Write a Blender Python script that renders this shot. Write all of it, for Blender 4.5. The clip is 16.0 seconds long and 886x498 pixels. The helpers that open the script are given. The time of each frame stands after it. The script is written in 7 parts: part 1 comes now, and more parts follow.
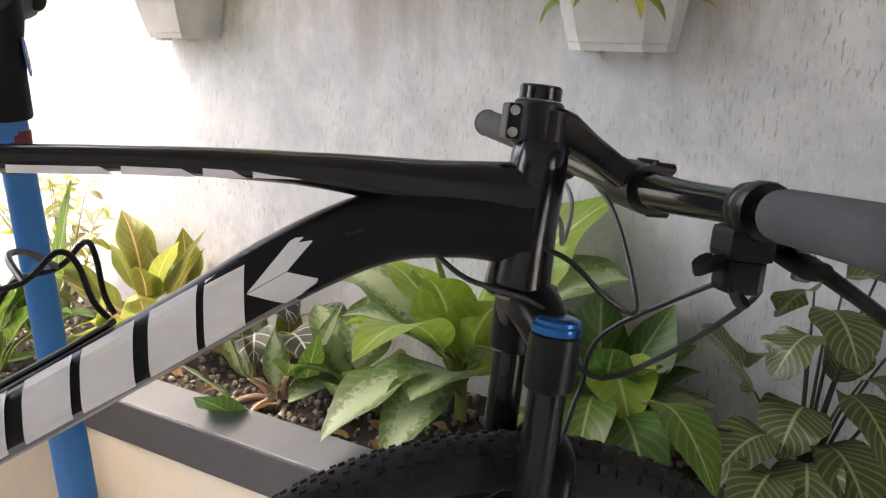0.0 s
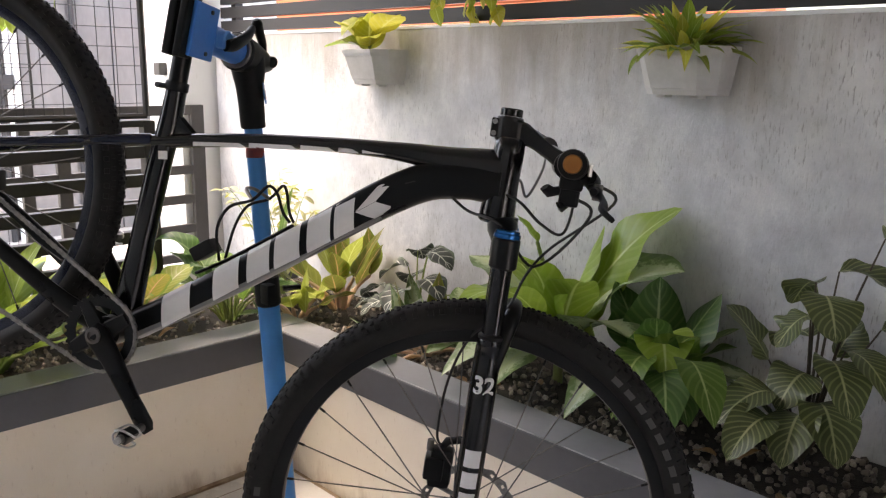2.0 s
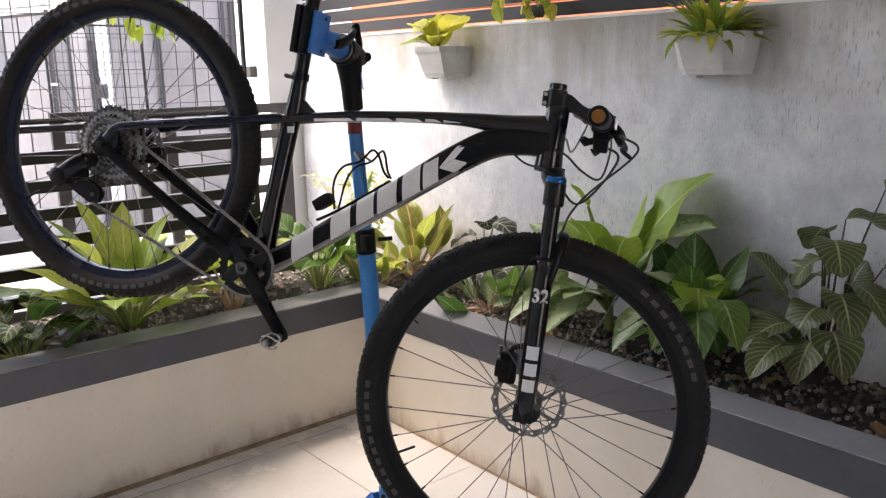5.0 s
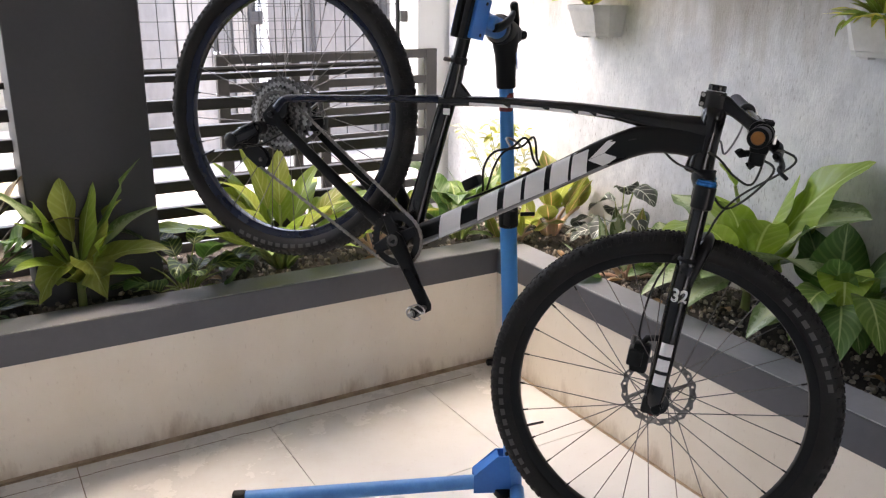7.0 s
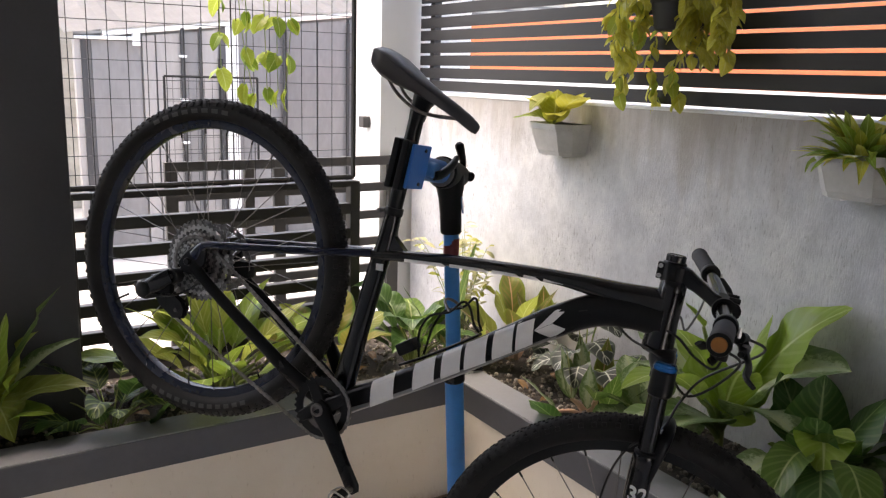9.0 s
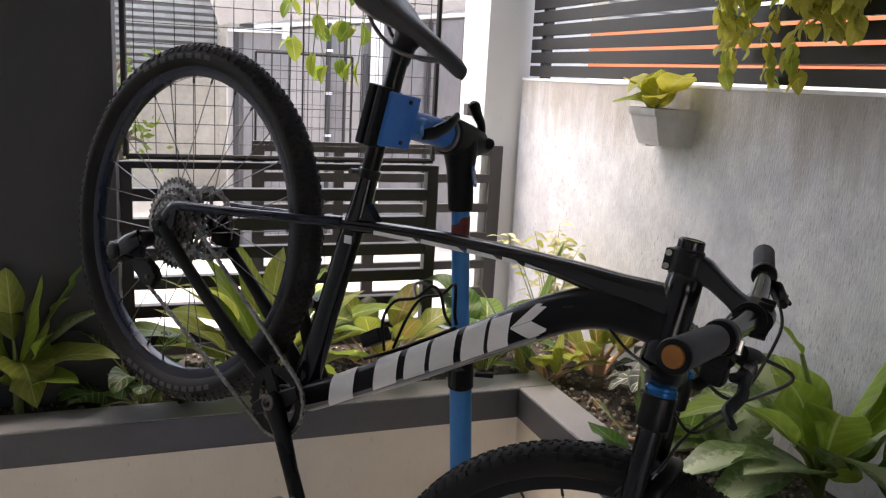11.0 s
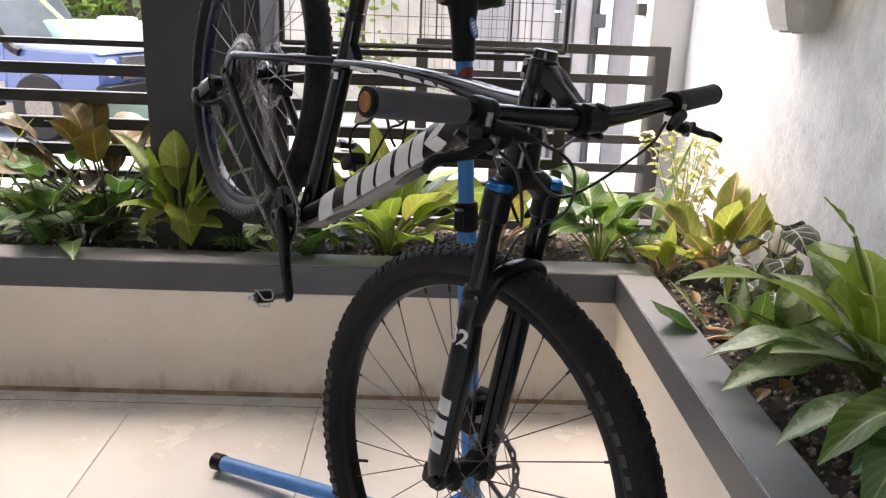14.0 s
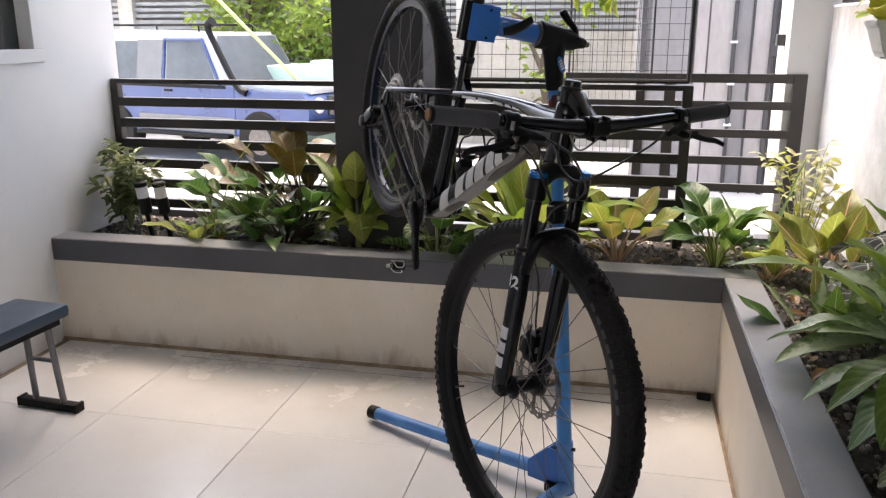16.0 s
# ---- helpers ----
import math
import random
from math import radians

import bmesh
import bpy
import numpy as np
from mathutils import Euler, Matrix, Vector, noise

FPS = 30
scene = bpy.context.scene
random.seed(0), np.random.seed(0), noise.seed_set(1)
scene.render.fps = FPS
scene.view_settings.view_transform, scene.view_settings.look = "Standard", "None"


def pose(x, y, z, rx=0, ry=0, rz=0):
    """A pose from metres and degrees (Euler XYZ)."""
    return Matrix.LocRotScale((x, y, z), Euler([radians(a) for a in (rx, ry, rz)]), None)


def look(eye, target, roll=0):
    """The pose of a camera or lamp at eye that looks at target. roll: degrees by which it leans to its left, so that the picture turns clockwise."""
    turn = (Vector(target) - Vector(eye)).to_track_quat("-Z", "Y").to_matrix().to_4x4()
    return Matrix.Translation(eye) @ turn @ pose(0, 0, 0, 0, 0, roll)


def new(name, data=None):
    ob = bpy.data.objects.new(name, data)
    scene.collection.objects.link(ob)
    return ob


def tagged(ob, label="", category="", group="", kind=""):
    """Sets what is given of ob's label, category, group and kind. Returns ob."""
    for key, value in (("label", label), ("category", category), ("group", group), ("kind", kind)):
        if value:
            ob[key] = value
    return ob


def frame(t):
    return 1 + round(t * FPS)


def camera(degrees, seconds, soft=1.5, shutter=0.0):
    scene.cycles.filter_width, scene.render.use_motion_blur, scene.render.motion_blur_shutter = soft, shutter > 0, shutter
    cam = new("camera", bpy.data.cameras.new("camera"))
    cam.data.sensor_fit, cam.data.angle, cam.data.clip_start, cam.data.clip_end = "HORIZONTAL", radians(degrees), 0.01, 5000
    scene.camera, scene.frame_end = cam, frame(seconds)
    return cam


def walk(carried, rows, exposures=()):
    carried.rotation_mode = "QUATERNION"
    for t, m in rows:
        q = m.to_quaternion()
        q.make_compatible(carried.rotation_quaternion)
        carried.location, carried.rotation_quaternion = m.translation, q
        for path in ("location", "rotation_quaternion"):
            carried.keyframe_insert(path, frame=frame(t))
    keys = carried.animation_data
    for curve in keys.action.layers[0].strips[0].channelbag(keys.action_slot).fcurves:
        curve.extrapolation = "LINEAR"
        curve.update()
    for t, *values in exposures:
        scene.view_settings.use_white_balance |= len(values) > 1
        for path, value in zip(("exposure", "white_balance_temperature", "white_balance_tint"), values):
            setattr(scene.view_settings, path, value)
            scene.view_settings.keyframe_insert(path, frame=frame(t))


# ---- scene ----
cam = camera(57.0, 16.0, soft=1.25)
PATH = [
    (0, (-1.171, -1.791, 1.393), (0.496, -0.819, 0.866), 0.9),
    (0.5, (-1.305, -1.908, 1.399), (0.308, -0.833, 0.905), 0.7),
    (1, (-1.409, -2.058, 1.414), (0.133, -0.873, 0.947), 0.1),
    (1.5, (-1.461, -2.226, 1.41), (-0.017, -0.911, 0.978), 0.4),
    (2, (-1.52, -2.364, 1.403), (-0.145, -0.976, 0.976), 0.9),
    (2.5, (-1.593, -2.384, 1.414), (-0.338, -0.892, 0.968), -0.7),
    (3, (-1.726, -2.394, 1.429), (-0.436, -0.925, 1.01), -0.8),
    (3.5, (-1.818, -2.429, 1.433), (-0.41, -1.069, 1.025), -0.4),
    (3.7, (-1.846, -2.445, 1.432), (-0.41, -1.114, 1.023), -0.2),
    (5.8, (-1.801, -2.767, 1.354), (-0.752, -1.119, 0.924), -0.8),
    (6, (-1.812, -2.775, 1.377), (-0.816, -1.097, 0.941), -0.5),
    (6.5, (-1.835, -2.764, 1.451), (-0.898, -1.108, 0.836), 0.5),
    (7, (-1.867, -2.668, 1.521), (-0.886, -1.032, 0.92), 0.6),
    (7.5, (-1.895, -2.594, 1.576), (-0.709, -1.094, 0.99), 2.0),
    (8, (-1.889, -2.512, 1.616), (-0.636, -1.029, 1.137), 1.7),
    (8.5, (-1.827, -2.486, 1.642), (-0.569, -0.989, 1.221), 1.5),
    (9, (-1.656, -2.505, 1.654), (-0.61, -0.852, 1.236), 1.7),
    (9.2, (-1.606, -2.509, 1.65), (-0.643, -0.804, 1.241), 1.6),
    (11.3, (-1.132, -2.391, 1.511), (-0.455, -0.555, 1.102), 3.4),
    (11.5, (-1.077, -2.391, 1.491), (-0.406, -0.553, 1.078), 3.8),
    (12, (-0.969, -2.381, 1.465), (-0.394, -0.537, 0.945), 4.4),
    (12.5, (-0.864, -2.375, 1.464), (-0.413, -0.515, 0.884), 3.8),
    (13, (-0.745, -2.471, 1.451), (-0.503, -0.579, 0.848), 2.8),
    (13.5, (-0.683, -2.582, 1.433), (-0.58, -0.679, 0.826), 2.5),
    (14, (-0.688, -2.7, 1.412), (-0.638, -0.79, 0.823), 2.2),
    (14.5, (-0.681, -2.858, 1.418), (-0.659, -0.939, 0.858), 1.7),
    (15, (-0.62, -2.989, 1.431), (-0.644, -1.06, 0.903), 1.5),
    (15.5, (-0.472, -3.13, 1.441), (-0.675, -1.209, 0.923), 1.2),
    (16, (-0.409, -3.229, 1.446), (-0.831, -1.344, 0.927), -0.1),
]
EXPOSURES = [(0.0, 3.46, 7850, 14), (0.5, 3.36, 7850, 14), (1.0, 3.24, 7850, 14), (2.0, 3.0, 7800, 14), (2.5, 2.88, 7800, 14), (3.5, 2.84, 7750, 14), (5.9, 3.22, 7400, 14), (7.3, 3.2, 7400, 14), (8.0, 2.98, 7500, 14), (8.5, 2.7, 7600, 14), (9.2, 2.58, 7600, 14), (11.5, 2.46, 7550, 14), (12.0, 2.8, 7550, 14), (12.5, 3.06, 7550, 14), (13.5, 3.2, 7550, 14), (14.5, 2.9, 7550, 14), (15.2, 2.78, 7500, 14), (16.0, 2.76, 7500, 14)]
walk(cam, [(t, look(eye, target, roll)) for t, eye, target, roll in PATH], EXPOSURES)

# ---- light: hazy bright day outside, shaded porch ----
world = bpy.data.worlds.new("sky")
scene.world = world
world.use_nodes = True
wn = world.node_tree.nodes
sky = wn.new("ShaderNodeTexSky")
sky.sky_type, sky.sun_disc = "NISHITA", False
sky.sun_elevation, sky.sun_rotation = radians(70.2), radians(-33.7)
sky.dust_density, sky.air_density = 4.0, 1.0
wn["Background"].inputs[1].default_value = 0.15
world.node_tree.links.new(sky.outputs[0], wn["Background"].inputs[0])
sun = new("sun", bpy.data.lights.new("sun", "SUN"))
sun.data.energy, sun.data.angle, sun.data.color = 0.46, radians(40), (1.0, 0.985, 0.965)
sun.matrix_world = look((-1.2, 1.8, 6.0), (0, 0, 0))


# ---- materials ----
def nodes_of(name):
    m = bpy.data.materials.new(name)
    m.use_nodes = True
    nt = m.node_tree
    return m, nt, nt.nodes["Principled BSDF"]


def add(nt, kind, **values):
    n = nt.nodes.new(kind)
    for key, value in values.items():
        n.inputs[key].default_value = value
    return n


def math_node(nt, op, a, b=None):
    n = nt.nodes.new("ShaderNodeMath")
    n.operation = op
    for i, v in enumerate((a, b)):
        if v is None:
            continue
        if isinstance(v, (int, float)):
            n.inputs[i].default_value = v
        else:
            nt.links.new(v, n.inputs[i])
    return n.outputs[0]


def mix_col(nt, fac, a, b):
    n = nt.nodes.new("ShaderNodeMix")
    n.data_type = "RGBA"
    for i, v in ((0, fac), (6, a), (7, b)):
        if isinstance(v, (int, float)):
            n.inputs[i].default_value = v
        elif isinstance(v, tuple):
            n.inputs[i].default_value = (*v, 1)
        else:
            nt.links.new(v, n.inputs[i])
    return n.outputs[2]


def coords(nt, stretch=(1, 1, 1)):
    tc = nt.nodes.new("ShaderNodeTexCoord")
    mp = nt.nodes.new("ShaderNodeMapping")
    mp.inputs["Scale"].default_value = stretch
    nt.links.new(tc.outputs["Object"], mp.inputs[0])
    return mp.outputs[0]


def noise_at(nt, vec, scale, detail=4.0, rough=0.6):
    n = add(nt, "ShaderNodeTexNoise", Scale=scale, Detail=detail, Roughness=rough)
    nt.links.new(vec, n.inputs["Vector"])
    return n.outputs[0]


def ramp(nt, fac, lo, hi):
    n = nt.nodes.new("ShaderNodeMapRange")
    n.inputs[1].default_value, n.inputs[2].default_value = lo, hi
    nt.links.new(fac, n.inputs[0])
    return n.outputs[0]


def bump(nt, bsdf, height, strength, distance):
    b = add(nt, "ShaderNodeBump", Strength=strength, Distance=distance)
    nt.links.new(height, b.inputs["Height"])
    nt.links.new(b.outputs[0], bsdf.inputs["Normal"])


def surface(name, col, col2=None, rough=0.5, metal=0.0, scale=6.0, fine=60.0, relief=0.15, depth=0.002, spread=0.12, stretch=(1, 1, 1), coat=0.0, piece=0.0, spec=0.5):
    """A plain real surface: two tones at two scales, uneven gloss, fine relief."""
    m, nt, b = nodes_of(name)
    vec = coords(nt, stretch)
    big, small = noise_at(nt, vec, scale), noise_at(nt, vec, fine, 3.0)
    col2 = col2 or tuple(c * 0.72 for c in col)
    f = math_node(nt, "ADD", math_node(nt, "MULTIPLY", big, 0.75), math_node(nt, "MULTIPLY", small, 0.25))
    c = mix_col(nt, ramp(nt, f, 0.36, 0.66), col2, col)
    if piece:
        info = nt.nodes.new("ShaderNodeObjectInfo")
        c = mix_col(nt, math_node(nt, "MULTIPLY", info.outputs["Random"], piece), c, col2)
    nt.links.new(c, b.inputs["Base Color"])
    nt.links.new(math_node(nt, "ADD", math_node(nt, "MULTIPLY", big, spread * 2), max(0.0, rough - spread)), b.inputs["Roughness"])
    b.inputs["Metallic"].default_value = metal
    b.inputs["Coat Weight"].default_value = coat
    b.inputs["Specular IOR Level"].default_value = spec
    b.inputs["Coat Roughness"].default_value = 0.08
    bump(nt, b, small, relief, depth)
    return m


def wall_paint(name, col, dark, streak, amount, relief=0.35):
    """Rough-cast painted wall with trowel pits and rain streaks."""
    m, nt, b = nodes_of(name)
    vec, tall = coords(nt), coords(nt, (1, 1, 0.13))
    big = noise_at(nt, vec, 1.6, 5.0)
    run = noise_at(nt, tall, 26.0, 3.0)
    pits = noise_at(nt, coords(nt, (1, 1, 0.22)), 55.0, 2.0)
    c = mix_col(nt, ramp(nt, big, 0.35, 0.7), dark, col)
    c = mix_col(nt, math_node(nt, "MULTIPLY", ramp(nt, run, 0.6, 0.78), amount), c, streak)
    c = mix_col(nt, math_node(nt, "MULTIPLY", ramp(nt, pits, 0.68, 0.76), amount), c, tuple(s * 0.5 for s in streak))
    nt.links.new(c, b.inputs["Base Color"])
    b.inputs["Roughness"].default_value = 0.72
    bump(nt, b, math_node(nt, "ADD", math_node(nt, "MULTIPLY", pits, -1.0), math_node(nt, "MULTIPLY", noise_at(nt, vec, 90.0, 2.0), 0.4)), relief, 0.004)
    return m


def rough_wall(name):
    """Grey-white rough-cast: cloudy tone, fine vertical trowel pits, stains run down from the coping."""
    m, nt, b = nodes_of(name)
    vec, tall = coords(nt), coords(nt, (1, 1, 0.16))
    cloud = noise_at(nt, vec, 2.2, 6.0, 0.65)
    mott = noise_at(nt, coords(nt, (1, 1, 0.75)), 11.0, 6.0, 0.72)
    pits = noise_at(nt, coords(nt, (1, 1, 0.22)), 170.0, 3.0, 0.6)
    where = ramp(nt, noise_at(nt, vec, 2.7, 4.0), 0.36, 0.6)
    c = mix_col(nt, ramp(nt, cloud, 0.3, 0.7), (0.5, 0.515, 0.55), (0.76, 0.755, 0.745))
    c = mix_col(nt, math_node(nt, "MULTIPLY", ramp(nt, mott, 0.48, 0.7), 0.7), c, (0.45, 0.455, 0.47))
    c = mix_col(nt, math_node(nt, "MULTIPLY", ramp(nt, mott, 0.46, 0.3), 0.5), c, (0.82, 0.82, 0.81))
    c = mix_col(nt, math_node(nt, "MULTIPLY", math_node(nt, "MULTIPLY", ramp(nt, pits, 0.565, 0.69), where), 0.7), c, (0.2, 0.19, 0.18))
    sep = nt.nodes.new("ShaderNodeSeparateXYZ")
    nt.links.new(vec, sep.inputs[0])
    drip = noise_at(nt, coords(nt, (1, 1, 0.12)), 9.0, 4.0, 0.65)
    reach = math_node(nt, "ADD", math_node(nt, "MULTIPLY", sep.outputs[2], 1.6), drip)
    c = mix_col(nt, math_node(nt, "MULTIPLY", ramp(nt, reach, 2.58, 2.98), 0.7), c, (0.3, 0.255, 0.2))
    nt.links.new(c, b.inputs["Base Color"])
    b.inputs["Roughness"].default_value = 0.72
    bump(nt, b, math_node(nt, "ADD", math_node(nt, "MULTIPLY", pits, -1.2), mott), 0.4, 0.005)
    return m


def stained_paint(name, col, dark, stain):
    """Painted low wall with brown splash and rising stains at its foot."""
    m, nt, b = nodes_of(name)
    vec = coords(nt)
    cloud = noise_at(nt, vec, 4.0, 5.0)
    fine = noise_at(nt, coords(nt, (1, 1, 0.4)), 70.0, 4.0, 0.7)
    sep = nt.nodes.new("ShaderNodeSeparateXYZ")
    nt.links.new(vec, sep.inputs[0])
    c = mix_col(nt, ramp(nt, cloud, 0.32, 0.68), dark, col)
    c = mix_col(nt, math_node(nt, "MULTIPLY", ramp(nt, fine, 0.6, 0.72), 0.3), c, stain)
    edge = math_node(nt, "SUBTRACT", noise_at(nt, coords(nt, (1, 1, 0.3)), 7.0, 6.0, 0.7), math_node(nt, "MULTIPLY", sep.outputs[2], 2.4))
    c = mix_col(nt, math_node(nt, "MULTIPLY", ramp(nt, edge, 0.36, 0.62), 0.7), c, stain)
    nt.links.new(c, b.inputs["Base Color"])
    b.inputs["Roughness"].default_value = 0.55
    bump(nt, b, fine, 0.25, 0.003)
    return m


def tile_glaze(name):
    """Cream glaze, browner in uneven patches towards the back planter, with fine dirt specks."""
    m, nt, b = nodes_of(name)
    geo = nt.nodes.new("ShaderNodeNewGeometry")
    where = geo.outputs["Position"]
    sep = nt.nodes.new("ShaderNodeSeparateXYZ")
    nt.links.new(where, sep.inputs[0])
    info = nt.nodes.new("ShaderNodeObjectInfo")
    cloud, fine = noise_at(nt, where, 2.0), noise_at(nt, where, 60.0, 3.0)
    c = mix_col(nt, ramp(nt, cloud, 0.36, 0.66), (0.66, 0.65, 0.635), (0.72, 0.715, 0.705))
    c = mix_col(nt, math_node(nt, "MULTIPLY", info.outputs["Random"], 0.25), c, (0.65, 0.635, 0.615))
    foot_brown = math_node(nt, "ADD", math_node(nt, "MULTIPLY", noise_at(nt, where, 3.2, 6.0, 0.7), 1.2), math_node(nt, "MULTIPLY", sep.outputs[1], 0.55))
    c = mix_col(nt, math_node(nt, "MULTIPLY", ramp(nt, foot_brown, 0.36, 0.74), 0.26), c, (0.42, 0.33, 0.24))
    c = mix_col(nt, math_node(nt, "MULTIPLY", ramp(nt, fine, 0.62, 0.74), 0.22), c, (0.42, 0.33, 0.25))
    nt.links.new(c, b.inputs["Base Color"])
    nt.links.new(math_node(nt, "ADD", math_node(nt, "MULTIPLY", ramp(nt, foot_brown, 0.3, 0.75), 0.22), math_node(nt, "ADD", math_node(nt, "MULTIPLY", cloud, 0.1), 0.11)), b.inputs["Roughness"])
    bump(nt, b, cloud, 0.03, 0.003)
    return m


def loose_stone(name):
    """Mixed pebbles: each one its own tone from near black to cream."""
    m, nt, b = nodes_of(name)
    geo = nt.nodes.new("ShaderNodeNewGeometry")
    rp = nt.nodes.new("ShaderNodeValToRGB")
    rp.color_ramp.elements[0].color, rp.color_ramp.elements[1].color = (0.025, 0.022, 0.02, 1), (0.55, 0.5, 0.42, 1)
    mid = rp.color_ramp.elements.new(0.5)
    mid.color = (0.12, 0.095, 0.075, 1)
    nt.links.new(geo.outputs["Random Per Island"], rp.inputs[0])
    nt.links.new(mix_col(nt, ramp(nt, noise_at(nt, coords(nt), 120.0), 0.3, 0.75), rp.outputs[0], (0.2, 0.17, 0.14)), b.inputs["Base Color"])
    b.inputs["Roughness"].default_value = 0.6
    return m


def leaf_paint(name, base, second, rib, vein_freq=0.0, vein=0.0, blotch=0.0, through_light=0.35, edge=None, rough=0.38, fine_veins=False):
    """A leaf: midrib, side veins and blotches laid out on the blade, light passing through."""
    m, nt, b = nodes_of(name)
    uv = nt.nodes.new("ShaderNodeUVMap")
    sep = nt.nodes.new("ShaderNodeSeparateXYZ")
    nt.links.new(uv.outputs[0], sep.inputs[0])
    side = math_node(nt, "ABSOLUTE", math_node(nt, "SUBTRACT", sep.outputs[0], 0.5))
    info = nt.nodes.new("ShaderNodeObjectInfo")
    tone = noise_at(nt, coords(nt), 14.0)
    c = mix_col(nt, ramp(nt, tone, 0.3, 0.7), tuple(v * 0.7 for v in base), base)
    c = mix_col(nt, math_node(nt, "MULTIPLY", info.outputs["Random"], 0.45), c, tuple(v * 0.62 for v in base))
    if blotch:
        spots = noise_at(nt, coords(nt), 55.0, 5.0, 0.75)
        near = ramp(nt, side, 0.5, 0.02)
        c = mix_col(nt, ramp(nt, math_node(nt, "ADD", math_node(nt, "MULTIPLY", spots, 0.75), math_node(nt, "MULTIPLY", near, 0.42)), 0.98 - blotch, 1.14 - blotch), c, second)
    if vein_freq:
        along = math_node(nt, "SUBTRACT", sep.outputs[1], math_node(nt, "MULTIPLY", side, 0.55))
        wave = math_node(nt, "SINE", math_node(nt, "MULTIPLY", along, vein_freq))
        c = mix_col(nt, math_node(nt, "MULTIPLY", ramp(nt, wave, 0.86 if fine_veins else 0.35, 0.97 if fine_veins else 0.85), vein), c, second)
    if edge:
        c = mix_col(nt, ramp(nt, side, 0.36, 0.47), c, edge)
    c = mix_col(nt, ramp(nt, side, 0.035, 0.012), c, rib)
    nt.links.new(c, b.inputs["Base Color"])
    b.inputs["Roughness"].default_value = rough
    if vein_freq:
        bump(nt, b, wave, 0.12, 0.002)
    t = nt.nodes.new("ShaderNodeBsdfTranslucent")
    nt.links.new(c, t.inputs[0])
    mx = nt.nodes.new("ShaderNodeMixShader")
    mx.inputs[0].default_value = through_light
    nt.links.new(b.outputs[0], mx.inputs[1])
    nt.links.new(t.outputs[0], mx.inputs[2])
    nt.links.new(mx.outputs[0], nt.nodes["Material Output"].inputs[0])
    return m


WALL = rough_wall("grey_white_roughcast")
WHITE = wall_paint("white_paint", (0.8, 0.81, 0.8), (0.74, 0.75, 0.74), (0.55, 0.53, 0.5), 0.1, 0.05)
CREAM = stained_paint("cream_paint", (0.8, 0.73, 0.63), (0.74, 0.66, 0.55), (0.33, 0.22, 0.13))
# Greyed so that the unseen ceiling bounces less light.
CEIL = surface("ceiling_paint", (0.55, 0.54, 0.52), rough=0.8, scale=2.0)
# Tan kept dark so that the unseen south wall returns little light.
SOUTH_TAN = surface("tan_low_bounce_paint", (0.36, 0.31, 0.26), (0.3, 0.26, 0.22), rough=0.7, scale=1.2)
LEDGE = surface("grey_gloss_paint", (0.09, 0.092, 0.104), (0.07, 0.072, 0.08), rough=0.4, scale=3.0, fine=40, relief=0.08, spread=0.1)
# Same rim paint, lightened to put the daylight on its top into the colour.
LEDGE_TOP = surface("top_lit_grey_gloss_paint", (0.235, 0.24, 0.26), (0.19, 0.195, 0.21), rough=0.45, scale=4.0, fine=50, relief=0.1, spread=0.12)
EDGE_WEAR = surface("scuffed_edge_paint", (0.5, 0.5, 0.5), (0.13, 0.135, 0.145), rough=0.5, scale=9, fine=45, relief=0.2)
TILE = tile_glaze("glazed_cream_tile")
JOINT = surface("brown_joint", (0.23, 0.17, 0.12), rough=0.8, scale=10)
GRIME = surface("brown_grime", (0.2, 0.13, 0.08), (0.42, 0.32, 0.22), rough=0.8, scale=9, fine=70)
SOIL = surface("dark_soil", (0.045, 0.035, 0.028), (0.02, 0.016, 0.013), rough=0.9, scale=20, fine=120, relief=0.8, depth=0.01)
PEBBLE = loose_stone("mixed_pebble")
POST = surface("dark_grey_paint", (0.045, 0.045, 0.048), (0.034, 0.034, 0.036), rough=0.55, scale=3, fine=90, relief=0.25)
RAIL = surface("dark_brown_metal_paint", (0.02, 0.017, 0.016), (0.032, 0.027, 0.025), rough=0.5, scale=8, fine=120, relief=0.1)
RAIL_FAR = surface("sun_faded_rail_paint", (0.06, 0.056, 0.053), (0.042, 0.039, 0.036), rough=0.5, scale=8)
WIRE = surface("black_mesh_wire", (0.03, 0.03, 0.03), rough=0.5)
SLAT = surface("dark_slat_board", (0.024, 0.022, 0.022), (0.016, 0.015, 0.015), rough=0.55, scale=5, fine=70, stretch=(1, 0.2, 3))
POT = surface("grey_white_plastic", (0.62, 0.61, 0.6), (0.5, 0.49, 0.48), rough=0.5, scale=9, fine=60)
CARBON = surface("black_satin_frame_paint", (0.004, 0.004, 0.0045), (0.003, 0.003, 0.0035), rough=0.3, scale=6, fine=80, relief=0.03, spec=0.22)
FRAME_GLOSS = surface("gloss_black_frame_paint", (0.006, 0.006, 0.007), rough=0.16, relief=0.02, spread=0.05, spec=0.5)
NAVY = surface("dark_navy_frame_paint", (0.008, 0.012, 0.03), rough=0.25, relief=0.02, spec=0.45)
DECAL = surface("silver_white_decal", (0.78, 0.77, 0.76), (0.7, 0.69, 0.68), rough=0.45, scale=12, relief=0.03)
GREY_UNDER = surface("grey_frame_paint", (0.2, 0.2, 0.2), (0.17, 0.17, 0.17), rough=0.4, relief=0.03)
BLACK = surface("black_anodised_metal", (0.006, 0.006, 0.0065), (0.0045, 0.0045, 0.005), rough=0.36, relief=0.05, spec=0.28)
